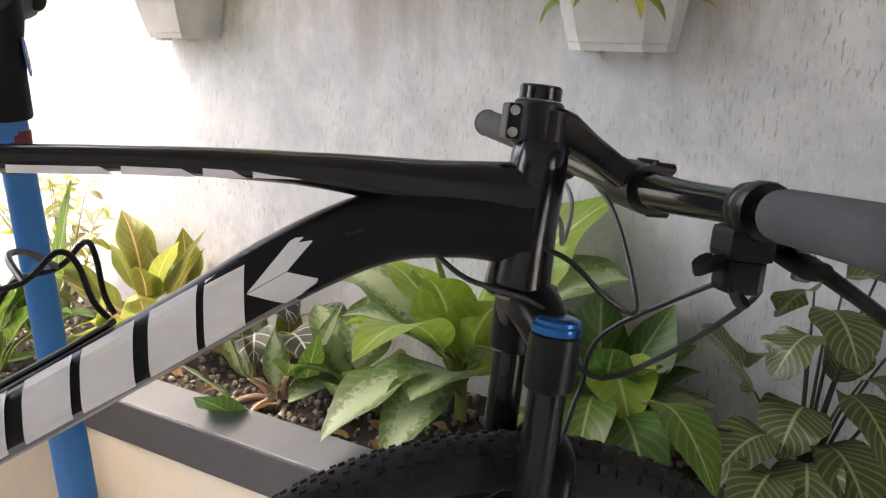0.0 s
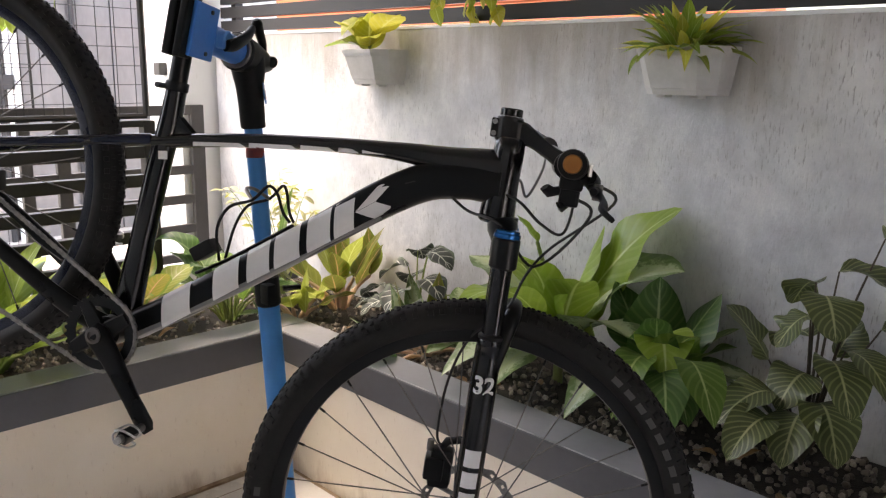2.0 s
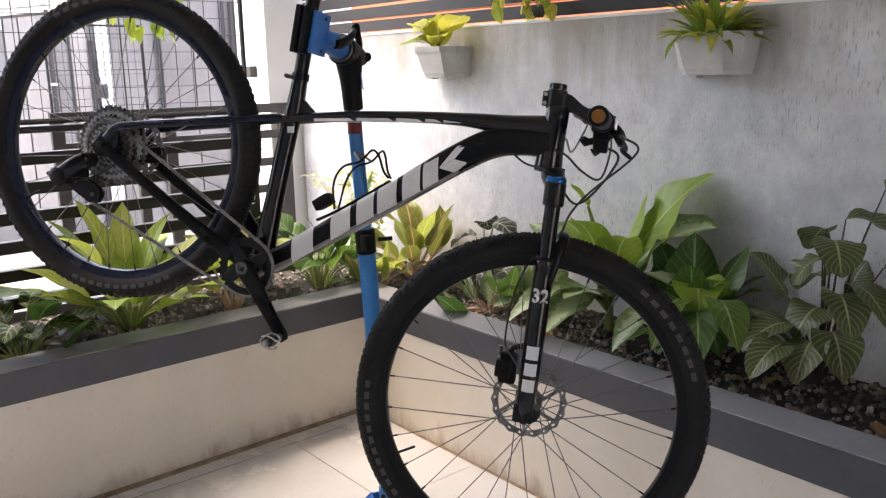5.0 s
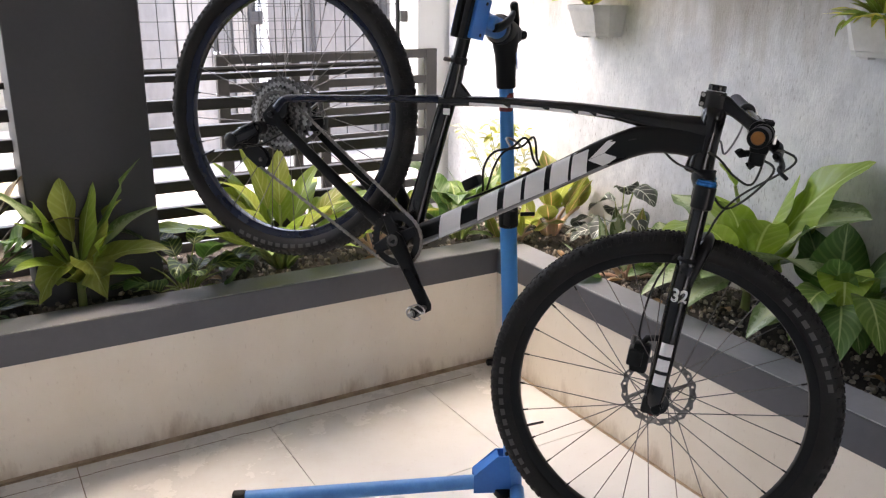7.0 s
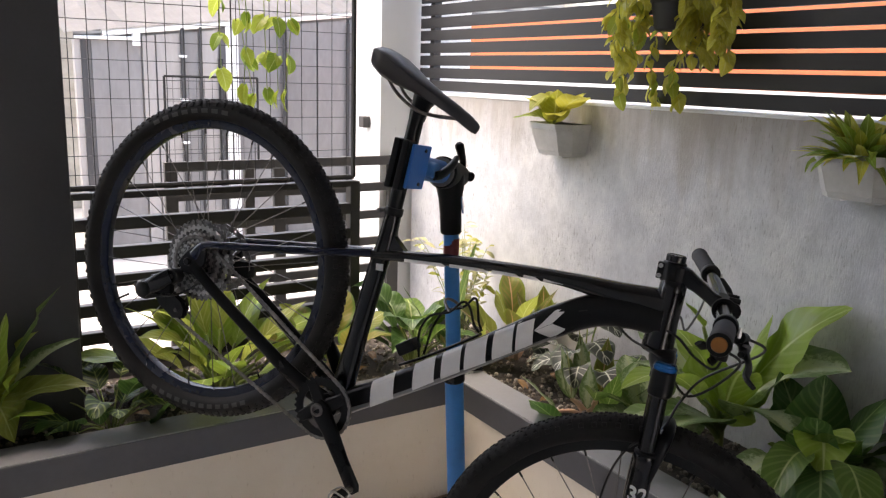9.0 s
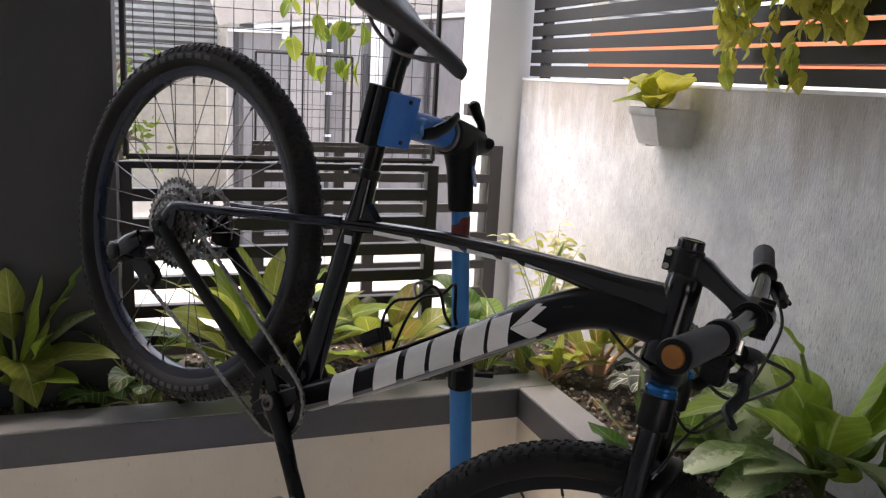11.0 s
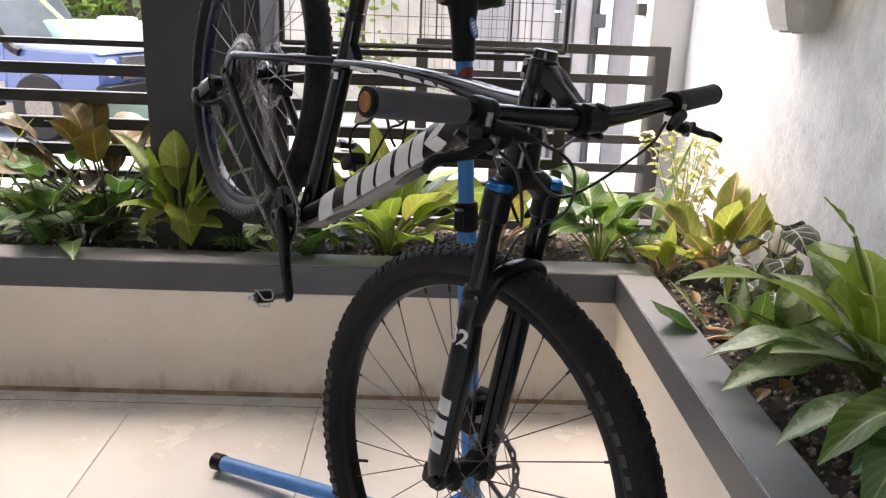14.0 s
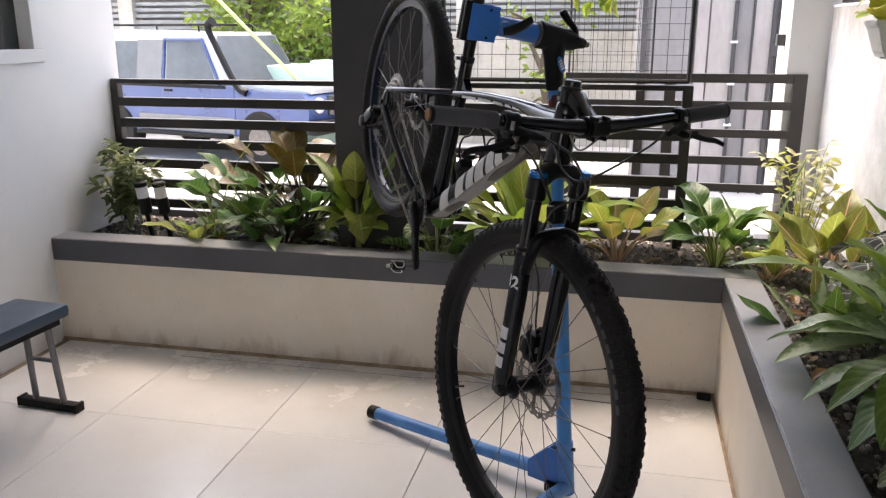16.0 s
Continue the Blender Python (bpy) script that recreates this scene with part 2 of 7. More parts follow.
PLASTIC = surface("black_moulded_plastic", (0.006, 0.006, 0.0065), (0.004, 0.004, 0.0045), rough=0.5, scale=20, fine=140, relief=0.15, spec=0.22)
RUBBER = surface("black_tyre_rubber", (0.02, 0.0185, 0.0175), (0.011, 0.0105, 0.01), rough=0.62, scale=14, fine=160, relief=0.25, spec=0.2)
FOAM = surface("dark_grey_foam_grip", (0.075, 0.075, 0.08), (0.055, 0.055, 0.06), rough=0.85, scale=20, fine=220, relief=0.3)
STEEL = surface("bright_steel", (0.72, 0.71, 0.69), (0.36, 0.35, 0.34), rough=0.32, metal=1.0, scale=30, fine=160)
STEEL_DARK = surface("grey_steel", (0.22, 0.21, 0.2), (0.13, 0.12, 0.12), rough=0.4, metal=1.0, scale=30, fine=160)
STANCHION = surface("gloss_black_stanchion", (0.012, 0.012, 0.013), rough=0.12, relief=0.0, spread=0.03, spec=0.4)
ANODISED = surface("blue_anodised", (0.01, 0.19, 0.5), (0.01, 0.12, 0.36), rough=0.25, metal=0.6, relief=0.02)
ORANGE = surface("orange_anodised", (0.5, 0.2, 0.04), (0.3, 0.12, 0.03), rough=0.35, metal=0.4)
RED = surface("red_sticker", (0.2, 0.02, 0.015), (0.1, 0.01, 0.01), rough=0.5, scale=40)
PRINT = surface("grey_sidewall_print", (0.07, 0.068, 0.066), (0.05, 0.05, 0.05), rough=0.7)
# Strong dark and bright mottling paints in the cassette's glints and dark gaps.
SPROCKET = surface("glint_contrast_sprocket_steel", (0.34, 0.33, 0.32), (0.05, 0.048, 0.045), rough=0.3, metal=1.0, scale=70, fine=240)
ROTOR = surface("brushed_rotor_steel", (0.34, 0.33, 0.315), (0.16, 0.155, 0.15), rough=0.34, metal=1.0, scale=60, fine=220)
DECAL_GREY = surface("grey_decal", (0.25, 0.25, 0.25), rough=0.5)
CHAIN = surface("oiled_chain_steel", (0.36, 0.345, 0.32), (0.16, 0.15, 0.14), rough=0.36, metal=0.8, scale=60, fine=200)
# Opaque pale tone stands in for the daylight showing in the panes.
CAR_GLASS = surface("pale_lit_car_glass", (0.28, 0.31, 0.33), (0.2, 0.22, 0.24), rough=0.12, scale=1.5, fine=8, relief=0.0)
BLUE_TUBE = surface("light_blue_powder_coat", (0.035, 0.25, 0.6), (0.028, 0.2, 0.52), rough=0.36, scale=5, fine=90, relief=0.1)
BLUE = surface("blue_powder_coat", (0.022, 0.175, 0.54), (0.018, 0.135, 0.45), rough=0.38, scale=5, fine=90, relief=0.1)
BLUE_WORN = surface("scuffed_blue_powder_coat", (0.07, 0.25, 0.56), (0.04, 0.17, 0.46), rough=0.45, scale=14, fine=90, relief=0.15)
CABLE = surface("black_cable", (0.012, 0.012, 0.012), rough=0.45)
STALK = surface("green_stalk", (0.16, 0.26, 0.06), (0.22, 0.24, 0.08), rough=0.5, scale=20)
STALK_PINK = surface("pink_stalk", (0.6, 0.36, 0.28), (0.5, 0.38, 0.24), rough=0.5, scale=20)
STALK_PALE = surface("pale_bamboo", (0.55, 0.6, 0.28), (0.45, 0.5, 0.2), rough=0.5, scale=12)
STALK_DARK = surface("brown_stalk", (0.08, 0.06, 0.04), rough=0.6)
BARK = surface("bark", (0.12, 0.09, 0.06), (0.06, 0.045, 0.03), rough=0.9, fine=50, relief=0.8, depth=0.01)
GROUND = surface("pale_concrete", (0.55, 0.53, 0.5), (0.4, 0.39, 0.37), rough=0.85, scale=0.8, fine=20, relief=0.3)
CONCRETE = surface("stained_concrete", (0.62, 0.58, 0.5), (0.38, 0.34, 0.28), rough=0.9, scale=1.2, fine=14, relief=0.4, depth=0.01)
GREY_PANEL = surface("grey_sheet_metal", (0.24, 0.235, 0.235), (0.16, 0.155, 0.155), rough=0.6, scale=1.3, fine=22, stretch=(1, 1, 0.35), relief=0.3)
PANEL_PALE = surface("pale_beige_sheet_metal", (0.38, 0.36, 0.345), (0.27, 0.255, 0.245), rough=0.6, scale=1.5, fine=24, stretch=(1, 1, 0.3), relief=0.3)
CAR_WHITE = surface("white_car_paint", (0.56, 0.57, 0.56), (0.42, 0.42, 0.4), rough=0.3, coat=0.5, scale=2)
CAR_BLUE = surface("blue_car_paint", (0.035, 0.075, 0.22), (0.03, 0.06, 0.17), rough=0.3, coat=0.6, scale=2)
TANK = surface("pale_green_plastic", (0.5, 0.68, 0.58), (0.44, 0.6, 0.52), rough=0.5)
VINYL = surface("black_vinyl", (0.03, 0.03, 0.035), rough=0.35, scale=12, fine=130, relief=0.2)
VINYL_BLUE = surface("dark_blue_vinyl", (0.035, 0.065, 0.105), (0.022, 0.045, 0.08), rough=0.42, scale=12, fine=130, relief=0.2)
TUBE = surface("grey_enamel_tube", (0.2, 0.2, 0.21), (0.13, 0.13, 0.14), rough=0.35, metal=0.5)
ORANGE_WALL = surface("orange_painted_wall", (0.62, 0.16, 0.06), (0.52, 0.13, 0.05), rough=0.7, scale=1.0)
ROOF_FAR = surface("weathered_louvre", (0.4, 0.4, 0.38), (0.28, 0.28, 0.26), rough=0.6)

glass_m, glass_nt, glass_b = nodes_of("window_glass")
glass_b.inputs["Base Color"].default_value = (0.05, 0.06, 0.06, 1)
glass_b.inputs["Roughness"].default_value = 0.05
glass_b.inputs["Transmission Weight"].default_value = 0.35
GLASS = glass_m

LIME = leaf_paint("lime_leaf", (0.31, 0.46, 0.055), (0.5, 0.6, 0.22), (0.52, 0.62, 0.25), 46, 0.16, 0.1, 0.36)
SAGE = leaf_paint("sage_mottled_leaf", (0.17, 0.27, 0.09), (0.46, 0.54, 0.33), (0.48, 0.56, 0.3), 52, 0.14, 0.46, 0.28)
CREAMY = leaf_paint("cream_blotched_leaf", (0.15, 0.25, 0.05), (0.48, 0.54, 0.3), (0.46, 0.52, 0.3), 50, 0.15, 0.3, 0.4)
DEEP = leaf_paint("deep_green_leaf", (0.075, 0.18, 0.035), (0.19, 0.3, 0.1), (0.28, 0.4, 0.16), 55, 0.3, 0.08, 0.32)
MID = leaf_paint("mid_green_leaf", (0.13, 0.24, 0.04), (0.34, 0.44, 0.15), (0.4, 0.48, 0.2), 50, 0.22, 0.16, 0.4)
STRIPED = leaf_paint("striped_leaf", (0.1, 0.13, 0.045), (0.3, 0.34, 0.15), (0.4, 0.42, 0.22), 66, 0.5, 0.0, 0.22)
PATTERN = leaf_paint("patterned_leaf", (0.05, 0.105, 0.028), (0.26, 0.34, 0.1), (0.34, 0.42, 0.16), 40, 0.7, 0.0, 0.28)
VELVET = leaf_paint("velvet_veined_leaf", (0.06, 0.072, 0.062), (0.5, 0.53, 0.46), (0.55, 0.58, 0.5), 27, 0.75, 0.0, 0.1, edge=(0.12, 0.15, 0.11), rough=0.6, fine_veins=True)
OLIVE = leaf_paint("olive_pink_leaf", (0.19, 0.22, 0.04), (0.42, 0.22, 0.1), (0.62, 0.36, 0.24), 45, 0.22, 0.05, 0.4, edge=(0.22, 0.28, 0.05))
GOLD = leaf_paint("yellow_green_leaf", (0.34, 0.4, 0.06), (0.52, 0.54, 0.2), (0.52, 0.54, 0.2), 50, 0.3, 0.14, 0.5, edge=(0.2, 0.3, 0.05))
YELLOW = leaf_paint("yellow_leaf", (0.5, 0.52, 0.07), (0.62, 0.62, 0.2), (0.6, 0.6, 0.2), 50, 0.2, 0.1, 0.5)
HANGING = leaf_paint("pale_olive_leaf", (0.4, 0.46, 0.09), (0.52, 0.56, 0.2), (0.52, 0.58, 0.22), 44, 0.25, 0.12, 0.5)
POTHOS = leaf_paint("bright_pothos_leaf", (0.8, 0.76, 0.12), (0.78, 0.78, 0.42), (0.7, 0.7, 0.25), 40, 0.15, 0.2, 0.55)
VINE = leaf_paint("sunlit_vine_leaf", (0.52, 0.62, 0.09), (0.6, 0.66, 0.25), (0.6, 0.66, 0.25), 40, 0.15, 0.12, 0.55)
BLUSH = leaf_paint("yellow_leaf_with_orange_veins", (0.36, 0.36, 0.07), (0.5, 0.3, 0.14), (0.56, 0.32, 0.2), 50, 0.35, 0.16, 0.42, edge=(0.14, 0.25, 0.05))
RUST = leaf_paint("rust_brown_leaf", (0.11, 0.065, 0.013), (0.15, 0.13, 0.035), (0.26, 0.2, 0.07), 40, 0.3, 0.1, 0.08, edge=(0.09, 0.1, 0.03))
PALE = leaf_paint("cream_variegated_leaf", (0.64, 0.62, 0.36), (0.28, 0.36, 0.1), (0.6, 0.62, 0.3), 30, 0.2, 0.12, 0.4)
BUSH = leaf_paint("bush_leaf", (0.17, 0.23, 0.08), (0.46, 0.5, 0.28), (0.46, 0.5, 0.28), 30, 0.2, 0.14, 0.35)
BLADE = leaf_paint("grass_blade", (0.3, 0.38, 0.08), (0.5, 0.55, 0.2), (0.5, 0.55, 0.2), 0, 0, 0, 0.4)
TREE_LEAF = leaf_paint("tree_leaf", (0.2, 0.28, 0.045), (0.34, 0.45, 0.1), (0.3, 0.42, 0.1), 0, 0, 0, 0.4)
DRY = leaf_paint("dry_leaf", (0.3, 0.16, 0.06), (0.4, 0.25, 0.1), (0.4, 0.25, 0.1), 30, 0.2, 0, 0.25)


# ---- mesh helpers ----
def mesh_of(name, bm, material, smooth=False, angle=None):
    me = bpy.data.meshes.new(name)
    bm.normal_update()
    bm.to_mesh(me)
    bm.free()
    for mt in material if isinstance(material, (list, tuple)) else [material]:
        me.materials.append(mt)
    if smooth:
        me.shade_smooth()
        if angle:
            me.set_sharp_from_angle(angle=radians(angle))
    return me


def part(name, bm, material, parent=None, label="", smooth=True, angle=40, at=None):
    ob = new(name, mesh_of(name, bm, material, smooth, angle))
    if parent:
        ob.parent = parent
    if at is not None:
        ob.matrix_basis = at
    if label:
        ob["label"] = label
    return ob


def share(name, me, parent, at):
    ob = new(name, me)
    ob.parent = parent
    ob.matrix_basis = at
    return ob


def thing(name, at, label, category, group="", kind=""):
    ob = new(name)
    ob.matrix_basis = at
    return tagged(ob, label, category, group, kind)


def box(bm, lo, hi, bevel=0.0, at=None):
    """A box between two corners."""
    vs = bmesh.ops.create_cube(bm, size=1.0)["verts"]
    c, s = (Vector(lo) + Vector(hi)) / 2, Vector(hi) - Vector(lo)
    m = Matrix.Translation(c) @ Matrix.Diagonal((abs(s.x), abs(s.y), abs(s.z), 1))
    bmesh.ops.transform(bm, matrix=(at or Matrix()) @ m, verts=vs)
    if bevel:
        es = list({e for v in vs for e in v.link_edges})
        bmesh.ops.bevel(bm, geom=es, offset=bevel, segments=2, affect="EDGES", profile=0.6)
    return bm


def boxed(lo, hi, bevel=0.0, at=None):
    return box(bmesh.new(), lo, hi, bevel, at)


def basis_to(d):
    """A turn that takes z to the way d."""
    return Vector(d).normalized().to_track_quat("Z", "Y").to_matrix().to_4x4()


def lathe(bm, profile, at=None, n=24, closed=False):
    """Turn (radius, height) pairs round z."""
    rings = []
    for r, z in profile:
        rings.append([bm.verts.new((r * math.cos(2 * math.pi * i / n), r * math.sin(2 * math.pi * i / n), z)) for i in range(n)])
    pairs = list(zip(rings, rings[1:]))
    if closed:
        pairs.append((rings[-1], rings[0]))
    for a, b in pairs:
        for i in range(n):
            bm.faces.new((a[i], a[(i + 1) % n], b[(i + 1) % n], b[i]))
    if not closed:
        bm.faces.new(list(reversed(rings[0])))
        bm.faces.new(rings[-1])
    if at is not None:
        bmesh.ops.transform(bm, matrix=at, verts=[v for ring in rings for v in ring])
    return bm


def rod(bm, a, b, r, r2=None, n=12, cap=0.0):
    """A round bar from a to b, its ends softly rounded by cap."""
    a, b = Vector(a), Vector(b)
    r2 = r if r2 is None else r2
    l = (b - a).length
    prof = [(r, 0), (r2, l)] if not cap else [(r - cap, 0), (r, cap), (r2, l - cap), (r2 - cap, l)]
    return lathe(bm, prof, Matrix.Translation(a) @ basis_to(b - a), n)


def rodded(a, b, r, r2=None, n=12, cap=0.0):
    return rod(bmesh.new(), a, b, r, r2, n, cap)


def smooth_line(pts, n=8):
    """Catmull-Rom through the points."""
    p = [Vector(q) for q in pts]
    p = [p[0] * 2 - p[1], *p, p[-1] * 2 - p[-2]]
    out = []
    for i in range(1, len(p) - 2):
        for k in range(n):
            t = k / n
            out.append(0.5 * (2 * p[i] + (p[i + 1] - p[i - 1]) * t + (2 * p[i - 1] - 5 * p[i] + 4 * p[i + 1] - p[i + 2]) * t * t + (3 * p[i] - p[i - 1] - 3 * p[i + 1] + p[i + 2]) * t ** 3))
    return [*out, p[-2]]


def sweep(bm, line, radii, n=10, side=None, square=2.0):
    """A tube along a line; radii: one number, or (half width, half height) for each point. side: the way of the width."""
    line = [Vector(p) for p in line]
    rings, up = [], None
    for i, p in enumerate(line):
        d = (line[min(i + 1, len(line) - 1)] - line[max(i - 1, 0)]).normalized()
        if side is not None:
            x = Vector(side)
            x = (x - d * x.dot(d)).normalized()
        elif up is None:
            x = d.orthogonal().normalized()
        else:
            x = (up - d * up.dot(d)).normalized()
        up, y = x, d.cross(x)
        rr = radii if isinstance(radii, (int, float)) else radii[i]
        a, b = (rr, rr) if isinstance(rr, (int, float)) else rr
        ring = []
        for k in range(n):
            c, s = math.cos(2 * math.pi * k / n), math.sin(2 * math.pi * k / n)
            e = 2 / square
            ring.append(bm.verts.new(p + x * a * math.copysign(abs(c) ** e, c) + y * b * math.copysign(abs(s) ** e, s)))
        rings.append(ring)
    for a, b in zip(rings, rings[1:]):
        for i in range(n):
            bm.faces.new((a[i], a[(i + 1) % n], b[(i + 1) % n], b[i]))
    bm.faces.new(list(reversed(rings[0])))
    bm.faces.new(rings[-1])
    return bm


def lerp_list(values, m):
    """Spread a short list of numbers or pairs over m steps."""
    out = []
    for i in range(m):
        f = i / (m - 1) * (len(values) - 1)
        k = min(int(f), len(values) - 2)
        f -= k
        a, b = values[k], values[k + 1]
        out.append(tuple(u + (v - u) * f for u, v in zip(a, b)) if isinstance(a, tuple) else a + (b - a) * f)
    return out


def plate(bm, outline, y0, y1):
    """A flat plate: an outline in x and z, thick from y0 to y1."""
    a = [bm.verts.new((x, y0, z)) for x, z in outline]
    b = [bm.verts.new((x, y1, z)) for x, z in outline]
    bm.faces.new(a)
    bm.faces.new(list(reversed(b)))
    n = len(a)
    for i in range(n):
        bm.faces.new((a[i], b[i], b[(i + 1) % n], a[(i + 1) % n]))
    return bm


def set_structure(ob, label, category):
    return tagged(ob, label, category, kind="structure")


# ---- the porch ----
WEST, SOUTH, TOP = -3.02, -4.6, 2.95
WALL_X, COPING = 0.575, 1.563
OUT = -0.36
LEDGE_Z, BAND_Z, SOIL_Z = 0.503, 0.398, 0.462

bm = bmesh.new()
box(bm, (WEST - 0.2, SOUTH - 2.2, -0.6), (0.0, 0.0, -0.008))
floor = set_structure(part("floor", bm, JOINT, smooth=False), "cream glazed tile floor with thin brown joints", "floor")

set_structure(part("planter_wall_back", boxed((WEST, 0.0, -0.15), (0.0, 0.12, BAND_Z)), CREAM, smooth=False), "low cream painted planter wall with stained foot", "planter wall")
set_structure(part("planter_wall_right", boxed((0.0, SOUTH, -0.15), (0.12, 0.12, BAND_Z)), CREAM, smooth=False), "low cream painted planter wall with stained foot", "planter wall")
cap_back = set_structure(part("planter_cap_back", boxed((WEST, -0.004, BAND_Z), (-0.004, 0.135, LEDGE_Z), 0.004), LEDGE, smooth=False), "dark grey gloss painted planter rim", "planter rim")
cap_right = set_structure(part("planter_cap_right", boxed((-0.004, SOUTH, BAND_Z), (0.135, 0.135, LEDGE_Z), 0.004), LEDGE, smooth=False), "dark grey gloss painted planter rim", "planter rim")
part("worn_edge", rodded((WEST, 0.0035, LEDGE_Z + 0.001), (0.0, 0.0035, LEDGE_Z + 0.001), 0.0022, n=6), EDGE_WEAR, cap_back, "pale scuffed rim edge")
part("worn_edge", rodded((0.0035, SOUTH, LEDGE_Z + 0.001), (0.0035, 0.0, LEDGE_Z + 0.001), 0.0022, n=6), EDGE_WEAR, cap_right, "pale scuffed rim edge")
# Thin sheets carrying the rim top's painted-in light.
part("rim_top", boxed((WEST, 0.004, LEDGE_Z), (0.13, 0.13, LEDGE_Z + 0.003)), LEDGE_TOP, cap_back, "glossy grey rim top with its light painted in", smooth=False)
part("rim_top", boxed((0.004, SOUTH, LEDGE_Z), (0.13, 0.0, LEDGE_Z + 0.003)), LEDGE_TOP, cap_right, "glossy grey rim top with its light painted in", smooth=False)

soil_back = set_structure(part("soil_back", boxed((WEST, 0.135, 0.1), (WALL_X, 0.7, SOIL_Z)), SOIL, smooth=False), "dark planter soil with pebbles", "soil")
soil_right = set_structure(part("soil_right", boxed((0.135, SOUTH, 0.1), (WALL_X, 0.135, SOIL_Z)), SOIL, smooth=False), "dark planter soil with pebbles", "soil")
set_structure(part("planter_back_curb", boxed((WEST, 0.7, -0.6), (WALL_X, 0.8, 0.5)), LEDGE, smooth=False), "grey concrete kerb behind the planter", "kerb")

wall_right = set_structure(part("wall_right", boxed((WALL_X, SOUTH, -0.6), (WALL_X + 0.16, 1.36, COPING - 0.012)), WALL, smooth=False), "grey-white rough-cast boundary wall with streaks", "wall")
part("wall_coping", boxed((WALL_X - 0.003, SOUTH, COPING - 0.012), (WALL_X + 0.168, 1.363, COPING), 0.002), WHITE, wall_right, "pale wall coping", smooth=False)
wall_left = bmesh.new()
box(wall_left, (WEST - 0.18, SOUTH - 2.2, -0.2), (WEST, -1.235, TOP))
box(wall_left, (WEST - 0.18, -1.235, -0.2), (WEST, 0.095, 1.306))
box(wall_left, (WEST - 0.18, -1.235, 2.346), (WEST, 0.095, TOP))
box(wall_left, (WEST - 0.18, 0.095, -0.2), (WEST, 0.66, TOP))
set_structure(part("wall_left", wall_left, WHITE, smooth=False), "white painted house wall", "wall")
window = set_structure(new("window_1"), "white framed house window", "window")
window.matrix_basis = pose(WEST, -0.585, 1.306)
fr = bmesh.new()
for a, b in (((-0.12, -0.65, 0.0), (0.012, 0.68, 0.06)), ((-0.12, -0.65, 0.98), (0.012, 0.68, 1.04)), ((-0.12, -0.65, 0.06), (0.01, -0.59, 0.98)), ((-0.12, 0.62, 0.06), (0.01, 0.68, 0.98))):
    box(fr, a, b, 0.004)
part("window_frame", fr, WHITE, window, "white window frame", smooth=False)
part("pane", boxed((-0.075, -0.59, 0.06), (-0.065, 0.62, 0.98)), GLASS, window, smooth=False)
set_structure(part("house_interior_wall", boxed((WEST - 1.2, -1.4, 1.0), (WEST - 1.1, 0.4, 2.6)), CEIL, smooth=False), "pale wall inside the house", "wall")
# Added, unseen: shuts the south side, with an opening sized for fill light.
south_wall = bmesh.new()
box(south_wall, (WEST, SOUTH - 0.2, 2.05), (WALL_X + 0.16, SOUTH, TOP))
box(south_wall, (WEST, SOUTH - 0.2, -0.2), (-1.5, SOUTH, 2.05))
box(south_wall, (-0.5, SOUTH - 0.2, -0.2), (WALL_X + 0.16, SOUTH, 2.05))
set_structure(part("wall_south", south_wall, SOUTH_TAN, smooth=False), "unseen tan south wall with a doorway for fill daylight", "wall")
# Added, unseen: closes the yard that the doorway opens on.
set_structure(part("wall_back", boxed((WEST - 4, -11.2, -0.2), (6.0, -11.0, 3.4)), WHITE, smooth=False), "unseen white yard wall added beyond the south doorway", "wall")
# Unseen ceiling, added; its front edge sets how far daylight reaches.
set_structure(part("ceiling", boxed((WEST - 0.2, SOUTH - 0.2, TOP), (WALL_X + 0.2, 0.6, TOP + 0.14)), CEIL, smooth=False), "unseen grey porch ceiling that limits the daylight", "ceiling")

# slatted screen on the boundary wall
screen = set_structure(new("slat_screen"), "dark horizontal slat screen on the boundary wall", "screen")
slat_me = mesh_of("slat", boxed((0, SOUTH, 0), (0.022, 1.36, 0.0502), 0.002), SLAT)
for i in range(18):
    share("slat", slat_me, screen, pose(WALL_X + 0.035, 0, COPING + 0.0095 + i * 0.0633))
for y in (1.28, -1.9, -4.5):
    part("screen_post", boxed((WALL_X + 0.06, y - 0.02, COPING), (WALL_X + 0.1, y + 0.02, COPING + 1.18)), SLAT, screen, smooth=False)
part("hose", rodded((WALL_X + 0.12, SOUTH, COPING + 0.06), (WALL_X + 0.12, 1.2, COPING + 0.08), 0.004, n=6), ORANGE_WALL, screen)
set_structure(part("neighbour_base_wall", boxed((3.15, -5.5, -0.3), (3.35, 8.0, 1.66)), WHITE, smooth=False), "white base of the neighbouring house", "wall")
set_structure(part("neighbour_wall", boxed((3.2, -0.25, 1.66), (3.35, 8.0, 2.16)), ORANGE_WALL, smooth=False), "orange painted neighbouring wall", "wall")

# dark column in the back planter
column = set_structure(part("column", boxed((-1.705, 0.305, 0.1), (-1.287, 0.7, TOP), 0.006), POST, smooth=False), "dark grey painted square column", "column")
bellm = bmesh.new()
box(bellm, (-1.49, 0.272, 1.9), (-1.42, 0.3, 1.99), 0.006)
box(bellm, (-1.475, 0.262, 1.92), (-1.435, 0.274, 1.97), 0.003)
tagged(part("wall_switch", bellm, PLASTIC, smooth=False), "dark switch box on the grey column", "switch")

# front fence, rails with square posts
FY = 0.6


